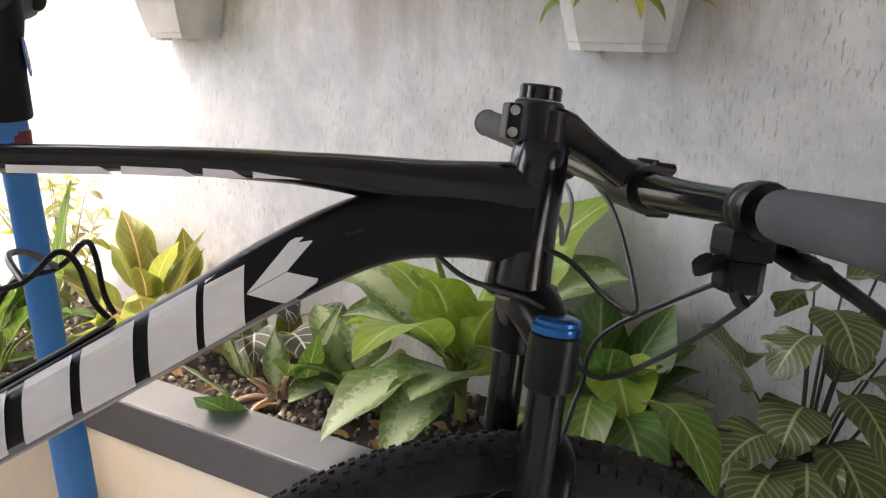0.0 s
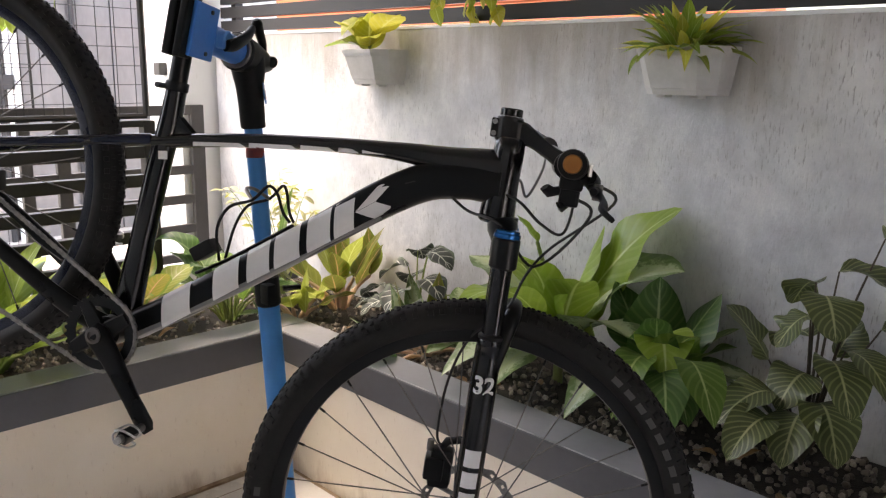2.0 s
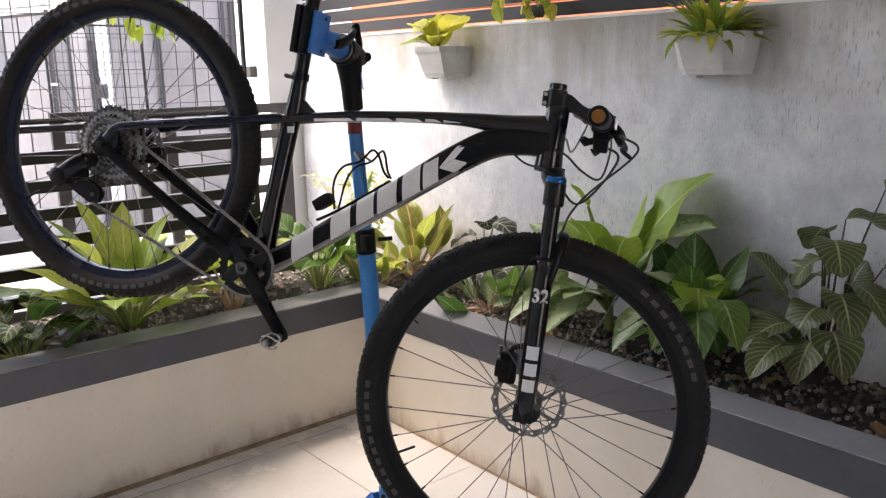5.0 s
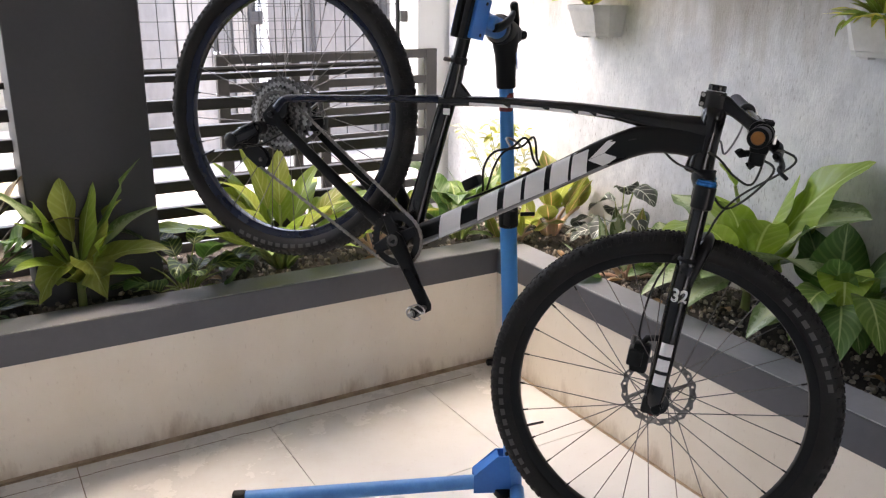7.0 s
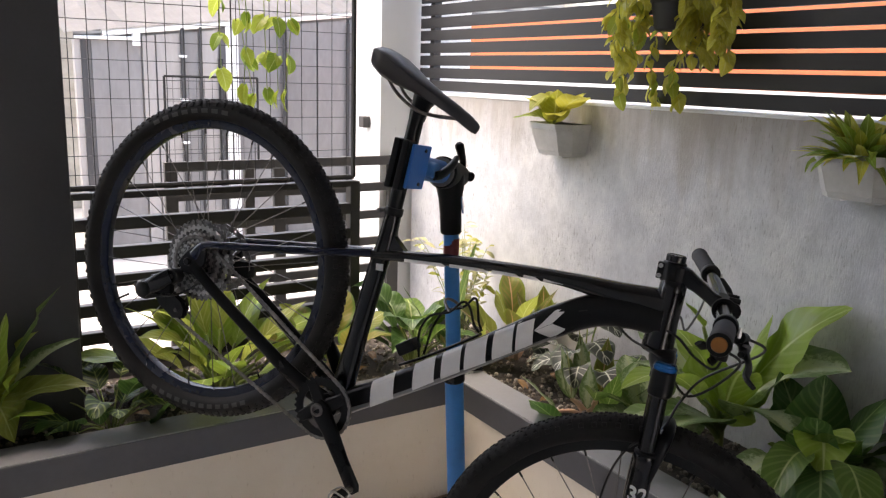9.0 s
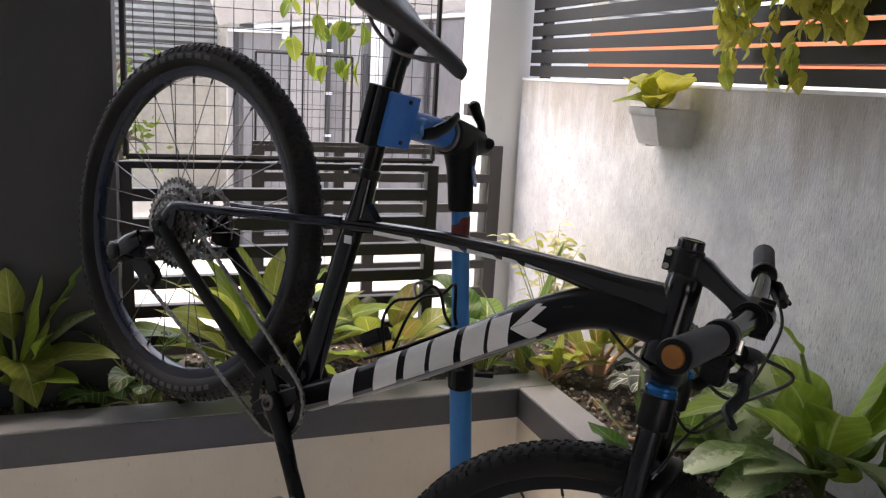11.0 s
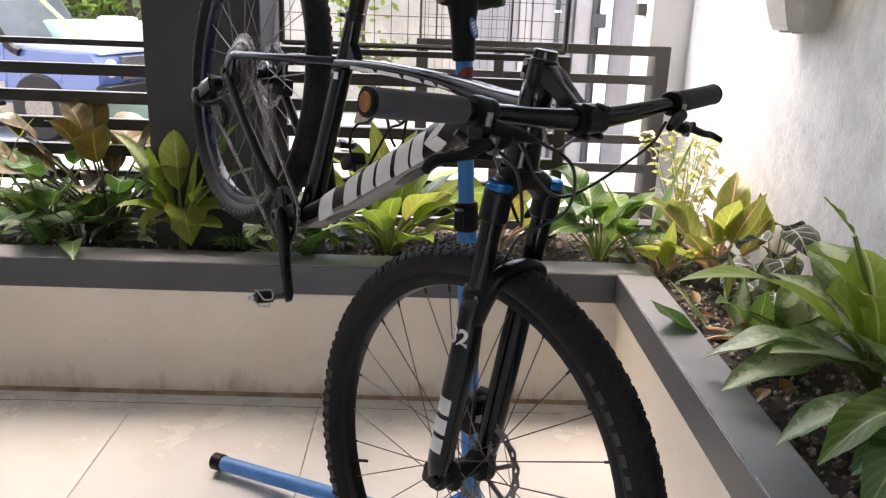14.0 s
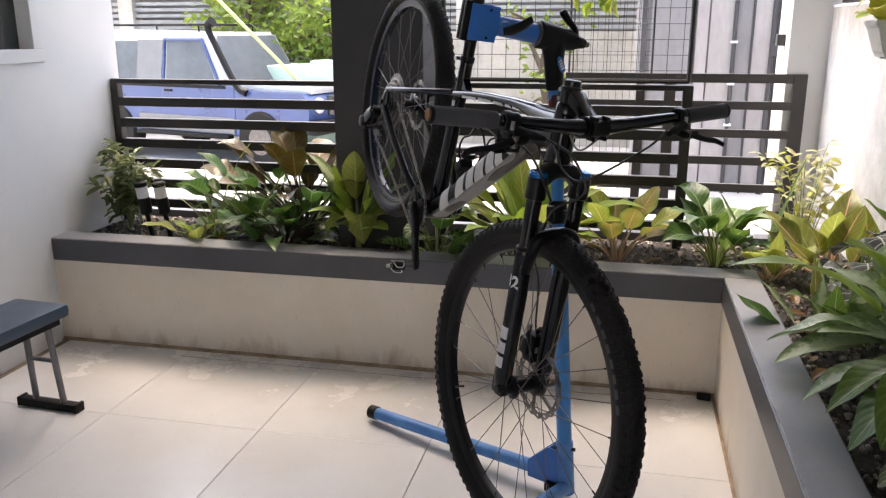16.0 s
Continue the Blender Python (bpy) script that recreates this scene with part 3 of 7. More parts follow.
def fence(name, label, x0, x1, y, zs, posts, material, thick=0.02, foot=0.46):
    f = tagged(new(name), label, "fence")
    for z, hgt in zs:
        part("rail", boxed((x0, y - thick, z - hgt / 2), (x1, y + thick, z + hgt / 2), 0.003), material, f, smooth=False)
    for x, w, top in posts:
        part("post", boxed((x - w / 2, y - thick - 0.003, foot), (x + w / 2, y + thick + 0.003, top), 0.003), material, f, smooth=False)
    return f


RAILS = [(1.194, 0.024), (1.09, 0.045), (0.983, 0.046), (0.878, 0.045), (0.773, 0.045), (0.668, 0.045), (0.563, 0.045)]
fence("porch_fence", "dark brown horizontal rail fence behind planter", -3.05, -1.70, FY, RAILS, [(-3.0, 0.04, 1.205), (-2.4, 0.02, 0.6)], RAIL)
fence("porch_fence", "dark brown horizontal rail fence behind planter", -1.287, -0.13, FY, RAILS, [(-0.15, 0.045, 1.205), (-1.265, 0.04, 1.205)], RAIL)

# wire mesh panel over the fence
panel = tagged(new("mesh_panel"), "black wire mesh panel with thin frame above the fence", "mesh panel")
for a, b in (((-1.262, FY, 1.222), (-0.15, FY, 1.222)), ((-0.15, FY, 1.222), (-0.15, FY, TOP)), ((-1.262, FY, 1.222), (-1.262, FY, TOP)), ((-0.66, FY, 1.222), (-0.66, FY, TOP))):
    part("frame_bar", rodded(a, b, 0.011 if a[0] != -0.66 else 0.003, n=6), WIRE, panel)
wires = bmesh.new()
for i in range(17):
    x = -1.262 + 1.112 * (i + 0.5) / 17
    rod(wires, (x, FY, 1.222), (x, FY, TOP), 0.0016, n=5)
for i in range(24):
    z = 1.222 + 0.067 * (i + 0.7)
    rod(wires, (-1.262, FY + 0.003, z), (-0.15, FY + 0.003, z), 0.0016, n=5)
tagged(part("wire", wires, WIRE, panel), kind="stuff")

# gate further out
GY = 1.36
fence("outer_gate", "grey-brown slatted metal gate beyond the planter", -0.7469, 0.4877, GY, [(1.1978, 0.0479), (1.0581, 0.044), (0.9097, 0.044), (0.7643, 0.044), (0.6178, 0.044), (0.4743, 0.044)], [(0.4542, 0.067, 1.2217), (-0.1918, 0.0574, 1.2217), (-0.3449, 0.0479, 1.2217), (-0.7182, 0.0574, 1.2217)], RAIL_FAR, 0.012, OUT)

gate_mesh = tagged(new("mesh_panel"), "small dark wire mesh panel above the outer gate", "mesh panel")
for a, b in (((-0.7297, GY, 1.2217), (-0.7297, GY, 1.6112)), ((-0.7297, GY, 1.6112), (-0.2933, GY, 1.6112)), ((-0.2933, GY, 1.6112), (-0.2933, GY, 1.2217))):
    part("frame_bar", rodded(a, b, 0.006, n=6), WIRE, gate_mesh)
wires = bmesh.new()
for i in range(1, 12):
    x = -0.7297 + 0.4364 * i / 12
    rod(wires, (x, GY, 0.45), (x, GY, 1.6112), 0.0011, n=4)
for i in range(1, 7):
    z = 1.2217 + 0.3895 * i / 7
    rod(wires, (-0.7297, GY + 0.002, z), (-0.2933, GY + 0.002, z), 0.0011, n=4)
tagged(part("wire", wires, WIRE, gate_mesh), kind="stuff")

# ---- outside ----
set_structure(part("ground", boxed((-300, -300, OUT - 0.3), (300, 300, OUT)), GROUND, smooth=False), "pale concrete yard and street", "ground")
set_structure(part("gate_pier", boxed((0.387, 1.385, OUT), (0.95, 1.72, 3.3), 0.004), WHITE, smooth=False), "white painted gate pier", "column")
part("bell_box", boxed((0.345, 1.5, 1.36), (0.387, 1.56, 1.42), 0.004), RAIL_FAR, bpy.data.objects["gate_pier"], "small grey box on the pier", smooth=False)
house = tagged(new("grey_annex"), "low grey sheet metal annex with white gutter and pipes", "building")
AY = 6.5


def sloped(x0, x1, y0, y1, drop=0.0):
    """Wall block whose top follows the gutter's fall."""
    bm = bmesh.new()
    top = [1.975 - drop + 0.126 * x for x in (x0, x1)]
    vs = [[bm.verts.new(p) for p in ((x0, y, OUT), (x1, y, OUT), (x1, y, top[1]), (x0, y, top[0]))] for y in (y0, y1)]
    bm.faces.new(vs[0])
    bm.faces.new(list(reversed(vs[1])))
    for k in range(4):
        bm.faces.new((vs[0][k], vs[1][k], vs[1][(k + 1) % 4], vs[0][(k + 1) % 4]))
    bmesh.ops.recalc_face_normals(bm, faces=bm.faces)
    return bm


part("wall", sloped(-0.3, 3.1, AY, AY + 0.2), GREY_PANEL, house, smooth=False)
for x, w, deep, mat in ((-0.2, 0.47, 0.03, GREY_PANEL), (0.29, 0.12, 0.05, PANEL_PALE), (0.43, 0.24, 0.035, PANEL_PALE), (0.71, 0.15, 0.03, GREY_PANEL), (0.89, 0.18, 0.04, PANEL_PALE), (1.3, 0.48, 0.03, GREY_PANEL), (1.86, 0.36, 0.035, GREY_PANEL), (2.24, 0.36, 0.03, GREY_PANEL), (2.63, 0.4, 0.04, GREY_PANEL)):
    part("panel", sloped(x, x + w, AY - deep, AY + 0.002, 0.06), mat, house, smooth=False)
part("door_leaf", boxed((-0.2, AY - 0.034, OUT + 0.05), (0.27, AY - 0.028, 1.25), 0.002), GREY_PANEL, house, "grey metal door leaf", smooth=False)
for x, r, z in ((0.69, 0.022, 2.05), (0.875, 0.012, 2.07), (1.815, 0.024, 2.15), (1.09, 0.03, 1.75), (2.72, 0.05, 2.2), (2.6, 0.02, 2.2)):
    part("drain_pipe", rodded((x, AY - 0.07, OUT), (x, AY - 0.07, z), r, n=8), POST, house, "thin dark drain pipe")
for z in (0.4, 0.85, 1.3, 1.75):
    part("pipe_clip", boxed((0.655, AY - 0.1, z), (0.725, AY, z + 0.025), 0.002), WHITE, house, smooth=False)
for x, r in ((1.17, 0.03), (1.24, 0.04), (2.86, 0.035), (2.96, 0.03)):
    part("white_pipe", rodded((x, AY - 0.09, OUT), (x, AY - 0.09, 2.1), r, n=10), WHITE, house, "white downpipe")
part("junction_box", boxed((1.06, AY - 0.14, 1.16), (1.2, AY - 0.05, 1.3), 0.006), POST, house, smooth=False)
part("gutter", rodded((-0.1, AY - 0.05, 1.965), (3.1, AY - 0.05, 2.365), 0.035, n=10), WHITE, house, "white gutter pipe")
part("lower_pipe", rodded((-0.36, AY - 0.06, 1.91), (0.24, AY - 0.06, 1.925), 0.02, n=10), WHITE, house, "short white pipe under the gutter")
part("pipe_bracket", boxed((0.19, AY - 0.1, 1.85), (0.26, AY, 1.98), 0.004), WHITE, house, smooth=False)
part("corner_trim", boxed((-0.36, AY - 0.03, OUT), (-0.3, AY + 0.1, 1.9), 0.004), PANEL_PALE, house, "pale corner trim", smooth=False)
part("corner_post", boxed((-0.3, AY - 0.06, OUT), (-0.25, AY + 0.002, 1.9), 0.003), POST, house, "dark corner post", smooth=False)

roof_bm = bmesh.new()
roof_rows = []
for k in range(4):
    roof_rows.append([roof_bm.verts.new((-0.45 + 0.1 * i, AY - 0.1 + 0.8 * k, 2.0 + 0.126 * (-0.45 + 0.1 * i) + 0.22 * k + (0.012 if i % 2 else 0.0))) for i in range(37)])
for a, b in zip(roof_rows, roof_rows[1:]):
    for i in range(36):
        roof_bm.faces.new((a[i], a[i + 1], b[i + 1], b[i]))
bmesh.ops.solidify(roof_bm, geom=roof_bm.faces[:], thickness=0.01)
part("roof", roof_bm, GREY_PANEL, house, "weathered corrugated roof sheets", smooth=False)

far = tagged(new("street_wall"), "stained concrete street wall with louvred top", "street wall")
part("wall", boxed((-24, 10.0, OUT), (14, 10.2, 1.42)), CONCRETE, far, smooth=False)
lou = bmesh.new()
for i in range(16):
    box(lou, (-24, 10.04, 1.46 + i * 0.1), (14, 10.09, 1.515 + i * 0.1))
tagged(part("louvre", lou, ROOF_FAR, far, smooth=False), kind="stuff")
for x in range(-24, 15, 3):
    part("pier", boxed((x - 0.14, 9.95, OUT), (x + 0.14, 10.25, 3.05), 0.01), CONCRETE, far, smooth=False)
part("back_board", boxed((-24, 10.6, OUT), (14, 10.7, 3.1)), GREY_PANEL, far, smooth=False)


# ---- the bicycle, held in a repair stand ----
HEAD, LEAN, NOSE, SIZE = -55.3, 7.05, 0.55, 1.019
hx, hy = math.cos(radians(HEAD)), math.sin(radians(HEAD))
side = Vector((-hy, hx, 0)) * math.cos(radians(LEAN)) - Vector((0, 0, 1)) * math.sin(radians(LEAN))
fwd = Matrix.Rotation(radians(-NOSE), 3, side) @ Vector((hx, hy, 0))
left = side - fwd * side.dot(fwd)
left.normalize()
upb = fwd.cross(left)
BIKE = Matrix(((fwd.x, left.x, upb.x, -0.8594), (fwd.y, left.y, upb.y, -1.0054), (fwd.z, left.z, upb.z, 1.2518), (0, 0, 0, 1))) @ Matrix.Scale(SIZE, 4)
bike = thing("bicycle", BIKE, "black mountain bike with white frame graphics clamped in a repair stand", "bicycle")
BB = (-0.092, 0, -0.307)
RH = (-0.447, 0, -0.033)


def frame_tube(name, pts, sizes, mat, label="", square=2.3, n=18, steps=6):
    line = smooth_line(pts, steps)
    return part(name, sweep(bmesh.new(), line, lerp_list(sizes, len(line)), n, (0, 1, 0), square), mat, bike, label)


# sizes are (half width, half height)
frame_tube("top_tube", [(-0.02, 0, 0.022), (0.12, 0, 0.027), (0.25, 0, 0.026), (0.39, 0, 0.017), (0.5, -0.009, 0.002), (0.585, -0.018, -0.012)], [(0.019, 0.012), (0.021, 0.0115), (0.023, 0.011), (0.025, 0.014), (0.026, 0.022), (0.027, 0.034)], FRAME_GLOSS, square=2.8)
down = frame_tube("down_tube", [(-0.075, 0, -0.305), (0.02, 0, -0.262), (0.15, 0, -0.193), (0.28, 0, -0.122), (0.38, 0, -0.066), (0.46, -0.006, -0.033), (0.53, -0.013, -0.029), (0.585, -0.018, -0.034)], [(0.026, 0.024), (0.027, 0.026), (0.028, 0.027), (0.029, 0.029), (0.030, 0.031), (0.030, 0.031), (0.029, 0.030), (0.028, 0.034)], CARBON, square=3.2)
web = plate(bmesh.new(), [(0.446, 0.004), (0.59, 0.0), (0.58, -0.05), (0.48, -0.04), (0.453, -0.012)], -0.014, 0.014)
part("gusset", web, CARBON, bike)
under = sweep(bmesh.new(), smooth_line([(-0.05, 0, -0.3135), (0.15, 0, -0.2135), (0.28, 0, -0.1425), (0.385, 0, -0.086)], 5), [(0.0255, 0.010)] * 16, 14, (0, 1, 0), 3.0)
part("lower_panel", under, GREY_UNDER, down, "grey lower face of the tube")
AX0, AX1 = Vector((0.5945, -0.021, 0.036)), Vector((0.574, -0.0172, -0.092))
part("head_tube", lathe(bmesh.new(), [(0.020, -0.004), (0.0235, 0.0), (0.0245, 0.02), (0.025, 0.07), (0.0285, 0.118), (0.0285, 0.128), (0.025, 0.131)], Matrix.Translation(AX0) @ basis_to(AX1 - AX0), 24), FRAME_GLOSS, bike)
part("seat_tube", sweep(bmesh.new(), smooth_line([(-0.083, 0, -0.30), (-0.046, 0, -0.15), (-0.014, 0, -0.02), (0.006, 0, 0.05), (0.020, 0, 0.115)], 6), lerp_list([(0.024, 0.026), (0.02, 0.0205), (0.0185, 0.0205), (0.0175, 0.0195), (0.0165, 0.0165)], 25), 18, (0, 1, 0), 2.3), FRAME_GLOSS, bike)
fil = plate(bmesh.new(), [(0.015, 0.035), (0.055, 0.034), (0.027, 0.065)], -0.010, 0.010)
part("fillet", fil, FRAME_GLOSS, bike)
part("bottom_bracket", rodded((BB[0], -0.045, BB[2]), (BB[0], 0.045, BB[2]), 0.027, n=24, cap=0.003), CARBON, bike)
for s, nm in ((-1, "right"), (1, "left")):
    frame_tube("seat_stay", [(-0.022, s * 0.012, 0.026), (-0.1, s * 0.04, 0.022), (-0.22, s * 0.06, 0.016), (-0.36, s * 0.066, 0.010), (-0.41, s * 0.067, 0.004), (-0.435, s * 0.067, -0.02)], [(0.009, 0.010), (0.008, 0.009), (0.0075, 0.0085), (0.0075, 0.009), (0.008, 0.011), (0.007, 0.013)], NAVY, "dark navy stay", n=12)
    frame_tube("chain_stay", [(-0.10, s * 0.03, -0.30), (-0.17, s * 0.052, -0.252), (-0.3, s * 0.064, -0.150), (-0.4, s * 0.067, -0.072), (-0.438, s * 0.067, -0.038)], [(0.012, 0.021), (0.009, 0.017), (0.009, 0.0135), (0.008, 0.013), (0.007, 0.015)], CARBON, n=12)
    dp = plate(bmesh.new(), [(-0.40, 0.0), (-0.425, 0.008), (-0.452, -0.012), (-0.474, -0.036), (-0.462, -0.058), (-0.435, -0.062), (-0.405, -0.035)], s * 0.063, s * 0.070)
    part("dropout", dp, BLACK, bike, smooth=False)
part("axle", rodded((RH[0], -0.078, RH[2]), (RH[0], 0.076, RH[2]), 0.0085, n=14, cap=0.002), BLACK, bike)

# white graphics on the down tube: plain slanted blocks following its line
D0, D1 = Vector((-0.02, 0, -0.284)), Vector((0.4, 0, -0.056))


def on_tube(u, v, out):
    p = D0.lerp(D1, u)
    d = (D1 - D0).normalized()
    nrm = Vector((-d.z, 0, d.x))
    return Vector((p.x, 0, p.z)) + nrm * v + Vector((0, out, 0))


def block(us, vs, side, lean=0.03, proud=0.0012):
    """A graphic shape wrapped on one flank; us, vs: its foot and head corners along and across the tube."""
    bm, rows = bmesh.new(), []
    for i in range(9):
        k = i / 8
        v = vs[0] + (vs[2] - vs[0]) * k
        row = []
        for u0, u1 in ((us[0] + (us[3] - us[0]) * k, us[1] + (us[2] - us[1]) * k),):
            for q in range(3):
                u = u0 + (u1 - u0) * q / 2 + lean * v / 0.025
                p = on_tube(u, v, 0)
                w = (0.0272 + 0.0028 * min(1.0, max(0.0, u))) * (1 - min(0.97, abs(v) / 0.0288) ** 3.2) ** (1 / 3.2)
                row.append(bm.verts.new((p.x, side * (w + proud), p.z)))
        rows.append(row)
    for a, b in zip(rows, rows[1:]):
        for q in range(2):
            f = (a[q], a[q + 1], b[q + 1], b[q])
            bm.faces.new(f if side < 0 else tuple(reversed(f)))
    return bm


T, Bt = 0.0255, -0.0235
BARS = [(0.06, 0.185), (0.285, 0.395), (0.43, 0.525), (0.545, 0.65), (0.68, 0.775), (0.79, 0.87)]
SHAPES = [((u0, u1, u1, u0), (Bt, Bt, T, T)) for u0, u1 in BARS]
SHAPES += [((0.875, 0.955, 1.045, 0.96), (0.0, 0.0, T * 0.8, T * 0.8)), ((0.875, 0.955, 1.035, 0.95), (-0.0005, -0.0005, Bt, Bt))]
for s in (-1, 1):
    for us, vs in SHAPES:
        part("graphic_block", block(us, vs, s), DECAL, down, "flat white frame graphic block", smooth=False)
for x0, x1 in ((0.06, 0.155), (0.16, 0.245), (0.25, 0.31), (0.315, 0.35), (0.355, 0.42)):
    for s in (-1, 1):
        dec = bmesh.new()
        z0, z1 = 0.0265 - 0.036 * max(0, x0 - 0.2), 0.0265 - 0.036 * max(0, x1 - 0.2)
        dec.faces.new([dec.verts.new((x, s * 0.0212 * (1 + 0.25 * x), z)) for x, z in ((x0, z0 - 0.0107), (x1, z1 - 0.0112), (x1 - 0.012, z1 - 0.0045), (x0, z0 - 0.004))])
        part("pinstripe", dec, DECAL, bike, "pale stripe under the top tube", smooth=False)
part("sticker", boxed((-0.004, -0.0205, -0.008), (0.012, -0.0185, 0.006)), DECAL, bike, "white sticker", smooth=False)

# seat post and saddle
part("seat_clamp", lathe(bmesh.new(), [(0.0185, 0), (0.0195, 0.002), (0.0195, 0.014), (0.0185, 0.016)], Matrix.Translation((0.0185, 0, 0.108)) @ basis_to((0.19, 0, 1)), 20), BLACK, bike)
part("clamp_bolt", rodded((-0.005, -0.022, 0.117), (-0.005, 0.01, 0.117), 0.005, n=8), STEEL_DARK, bike)
part("seat_post", rodded((0.0165, 0, 0.1), (0.064, 0, 0.34), 0.0158, n=20), CARBON, bike)
part("post_head", sweep(bmesh.new(), smooth_line([(0.058, 0, 0.305), (0.065, 0, 0.332), (0.073, 0, 0.349)], 4), lerp_list([(0.016, 0.016), (0.02, 0.018), (0.022, 0.024)], 9), 14, (0, 1, 0), 2.6), BLACK, bike)
saddle_at = Matrix.Translation((0.082, 0, 0.366)) @ Matrix.Rotation(radians(31.5), 4, "Y") @ Matrix.Scale(0.93, 4)
sbm, rows = bmesh.new(), []
SECT = [(-0.140, 0.052, 0.004, 0.022), (-0.130, 0.064, 0.010, 0.042), (-0.10, 0.068, 0.011, 0.050), (-0.06, 0.060, 0.007, 0.042), (-0.02, 0.042, 0.002, 0.028), (0.03, 0.027, 0.0, 0.020), (0.08, 0.0205, -0.001, 0.018), (0.12, 0.0175, -0.004, 0.017), (0.137, 0.013, -0.008, 0.013), (0.143, 0.007, -0.012, 0.007)]
for x, w, z, d in SECT:
    ring = []
    for k in range(12):
        a = 2 * math.pi * k / 12
        c, s_ = math.cos(a), math.sin(a)
        zz = z + (0.010 * (1 - c * c) * (1 if s_ > 0 else 0) + 0.002) if s_ >= 0 else z - d * abs(s_) ** 0.5 * (0.9 + 0.1 * abs(c))
        ring.append(sbm.verts.new((x, w * math.copysign(abs(c) ** 0.7, c) * (1 if s_ >= 0 else 0.86), zz)))
    rows.append(ring)
for a, b in zip(rows, rows[1:]):
    for k in range(12):
        sbm.faces.new((a[k], b[k], b[(k + 1) % 12], a[(k + 1) % 12]))
sbm.faces.new(rows[0])
sbm.faces.new(list(reversed(rows[-1])))
bmesh.ops.recalc_face_normals(sbm, faces=sbm.faces)
saddle = part("saddle", sbm, VINYL, bike, "black saddle tipped nose down", at=saddle_at, angle=60)
for s in (-1, 1):
    part("saddle_rail", sweep(bmesh.new(), smooth_line([(-0.1, s * 0.03, -0.02), (-0.05, s * 0.022, -0.045), (0.02, s * 0.02, -0.047), (0.09, s * 0.010, -0.015)], 5), 0.0038, 8), STEEL_DARK, saddle)


# wheels
def tread_mesh(seed):
    """The same, quickly: one knob's corners laid out many times."""
    rnd = random.Random(seed)
    verts, faces = [], []
    for row, (ang, size) in enumerate(((-64, 0.0046), (-40, 0.0034), (-16, 0.0032), (0, 0.0028), (16, 0.0032), (40, 0.0034), (64, 0.0046))):
        n = 104 if abs(ang) > 50 else 128
        c = radians(ang)
        h = 0.0038 if abs(ang) > 50 else 0.0028
        for i in range(n):
            a = 2 * math.pi * (i + 0.5 * (row % 2) + rnd.uniform(-0.1, 0.1)) / n
            m = Matrix.Rotation(a, 4, "Y") @ Matrix.Translation((0, 0.0268 * math.sin(c), 0.3445 + 0.0242 * math.cos(c))) @ Matrix.Rotation(-c, 4, "X")
            k = len(verts)
            for z, g in ((-0.001, 1.15), (h, 0.85)):
                for x, y in ((-1, -1), (1, -1), (1, 1), (-1, 1)):
                    verts.append(m @ Vector((x * size * g, y * size * g, z)))
            faces += [(k + 4, k + 5, k + 6, k + 7), *[(k + j, k + (j + 1) % 4, k + 4 + (j + 1) % 4, k + 4 + j) for j in range(4)]]
    me = bpy.data.meshes.new("tread")
    me.from_pydata(verts, [], faces)
    me.materials.append(RUBBER)
    return me


SPIN = Matrix.Rotation(radians(90), 4, "X")


def bars_at(parent, texts):
    """Plain bars laid round the sidewalls where lettering stands."""
    for count, start, span in texts:
        for y in (-1, 1):
            bm = bmesh.new()
            grid = []
            for q in range(3):
                a = radians(span) * q / 2 / count * 0.62
                row = []
                for r in (0.337, 0.342, 0.347):
                    t = (r - 0.3445) / 0.0255
                    row.append(bm.verts.new((r * math.cos(a), y * 0.0296 * math.sqrt(max(0.0, 1 - t * t)), r * math.sin(a))))
                grid.append(row)
            for q in range(2):
                for k in range(2):
                    bm.faces.new((grid[q][k], grid[q + 1][k], grid[q + 1][k + 1], grid[q][k + 1]))
            me = mesh_of("print_bar", bm, PRINT)
            for i in range(count):
                share("print_bar", me, parent, Matrix.Rotation(-radians(start + (90 if y > 0 else 0) + span * i / count), 4, "Y"))


spoke_me = mesh_of("spoke", rodded((0, 0, 0), (0, 0, 1), 0.0011, n=6), STEEL_DARK)
nipple_me = mesh_of("nipple", rodded((0, 0, 0), (0, 0, 0.012), 0.0021, n=6), BLACK)


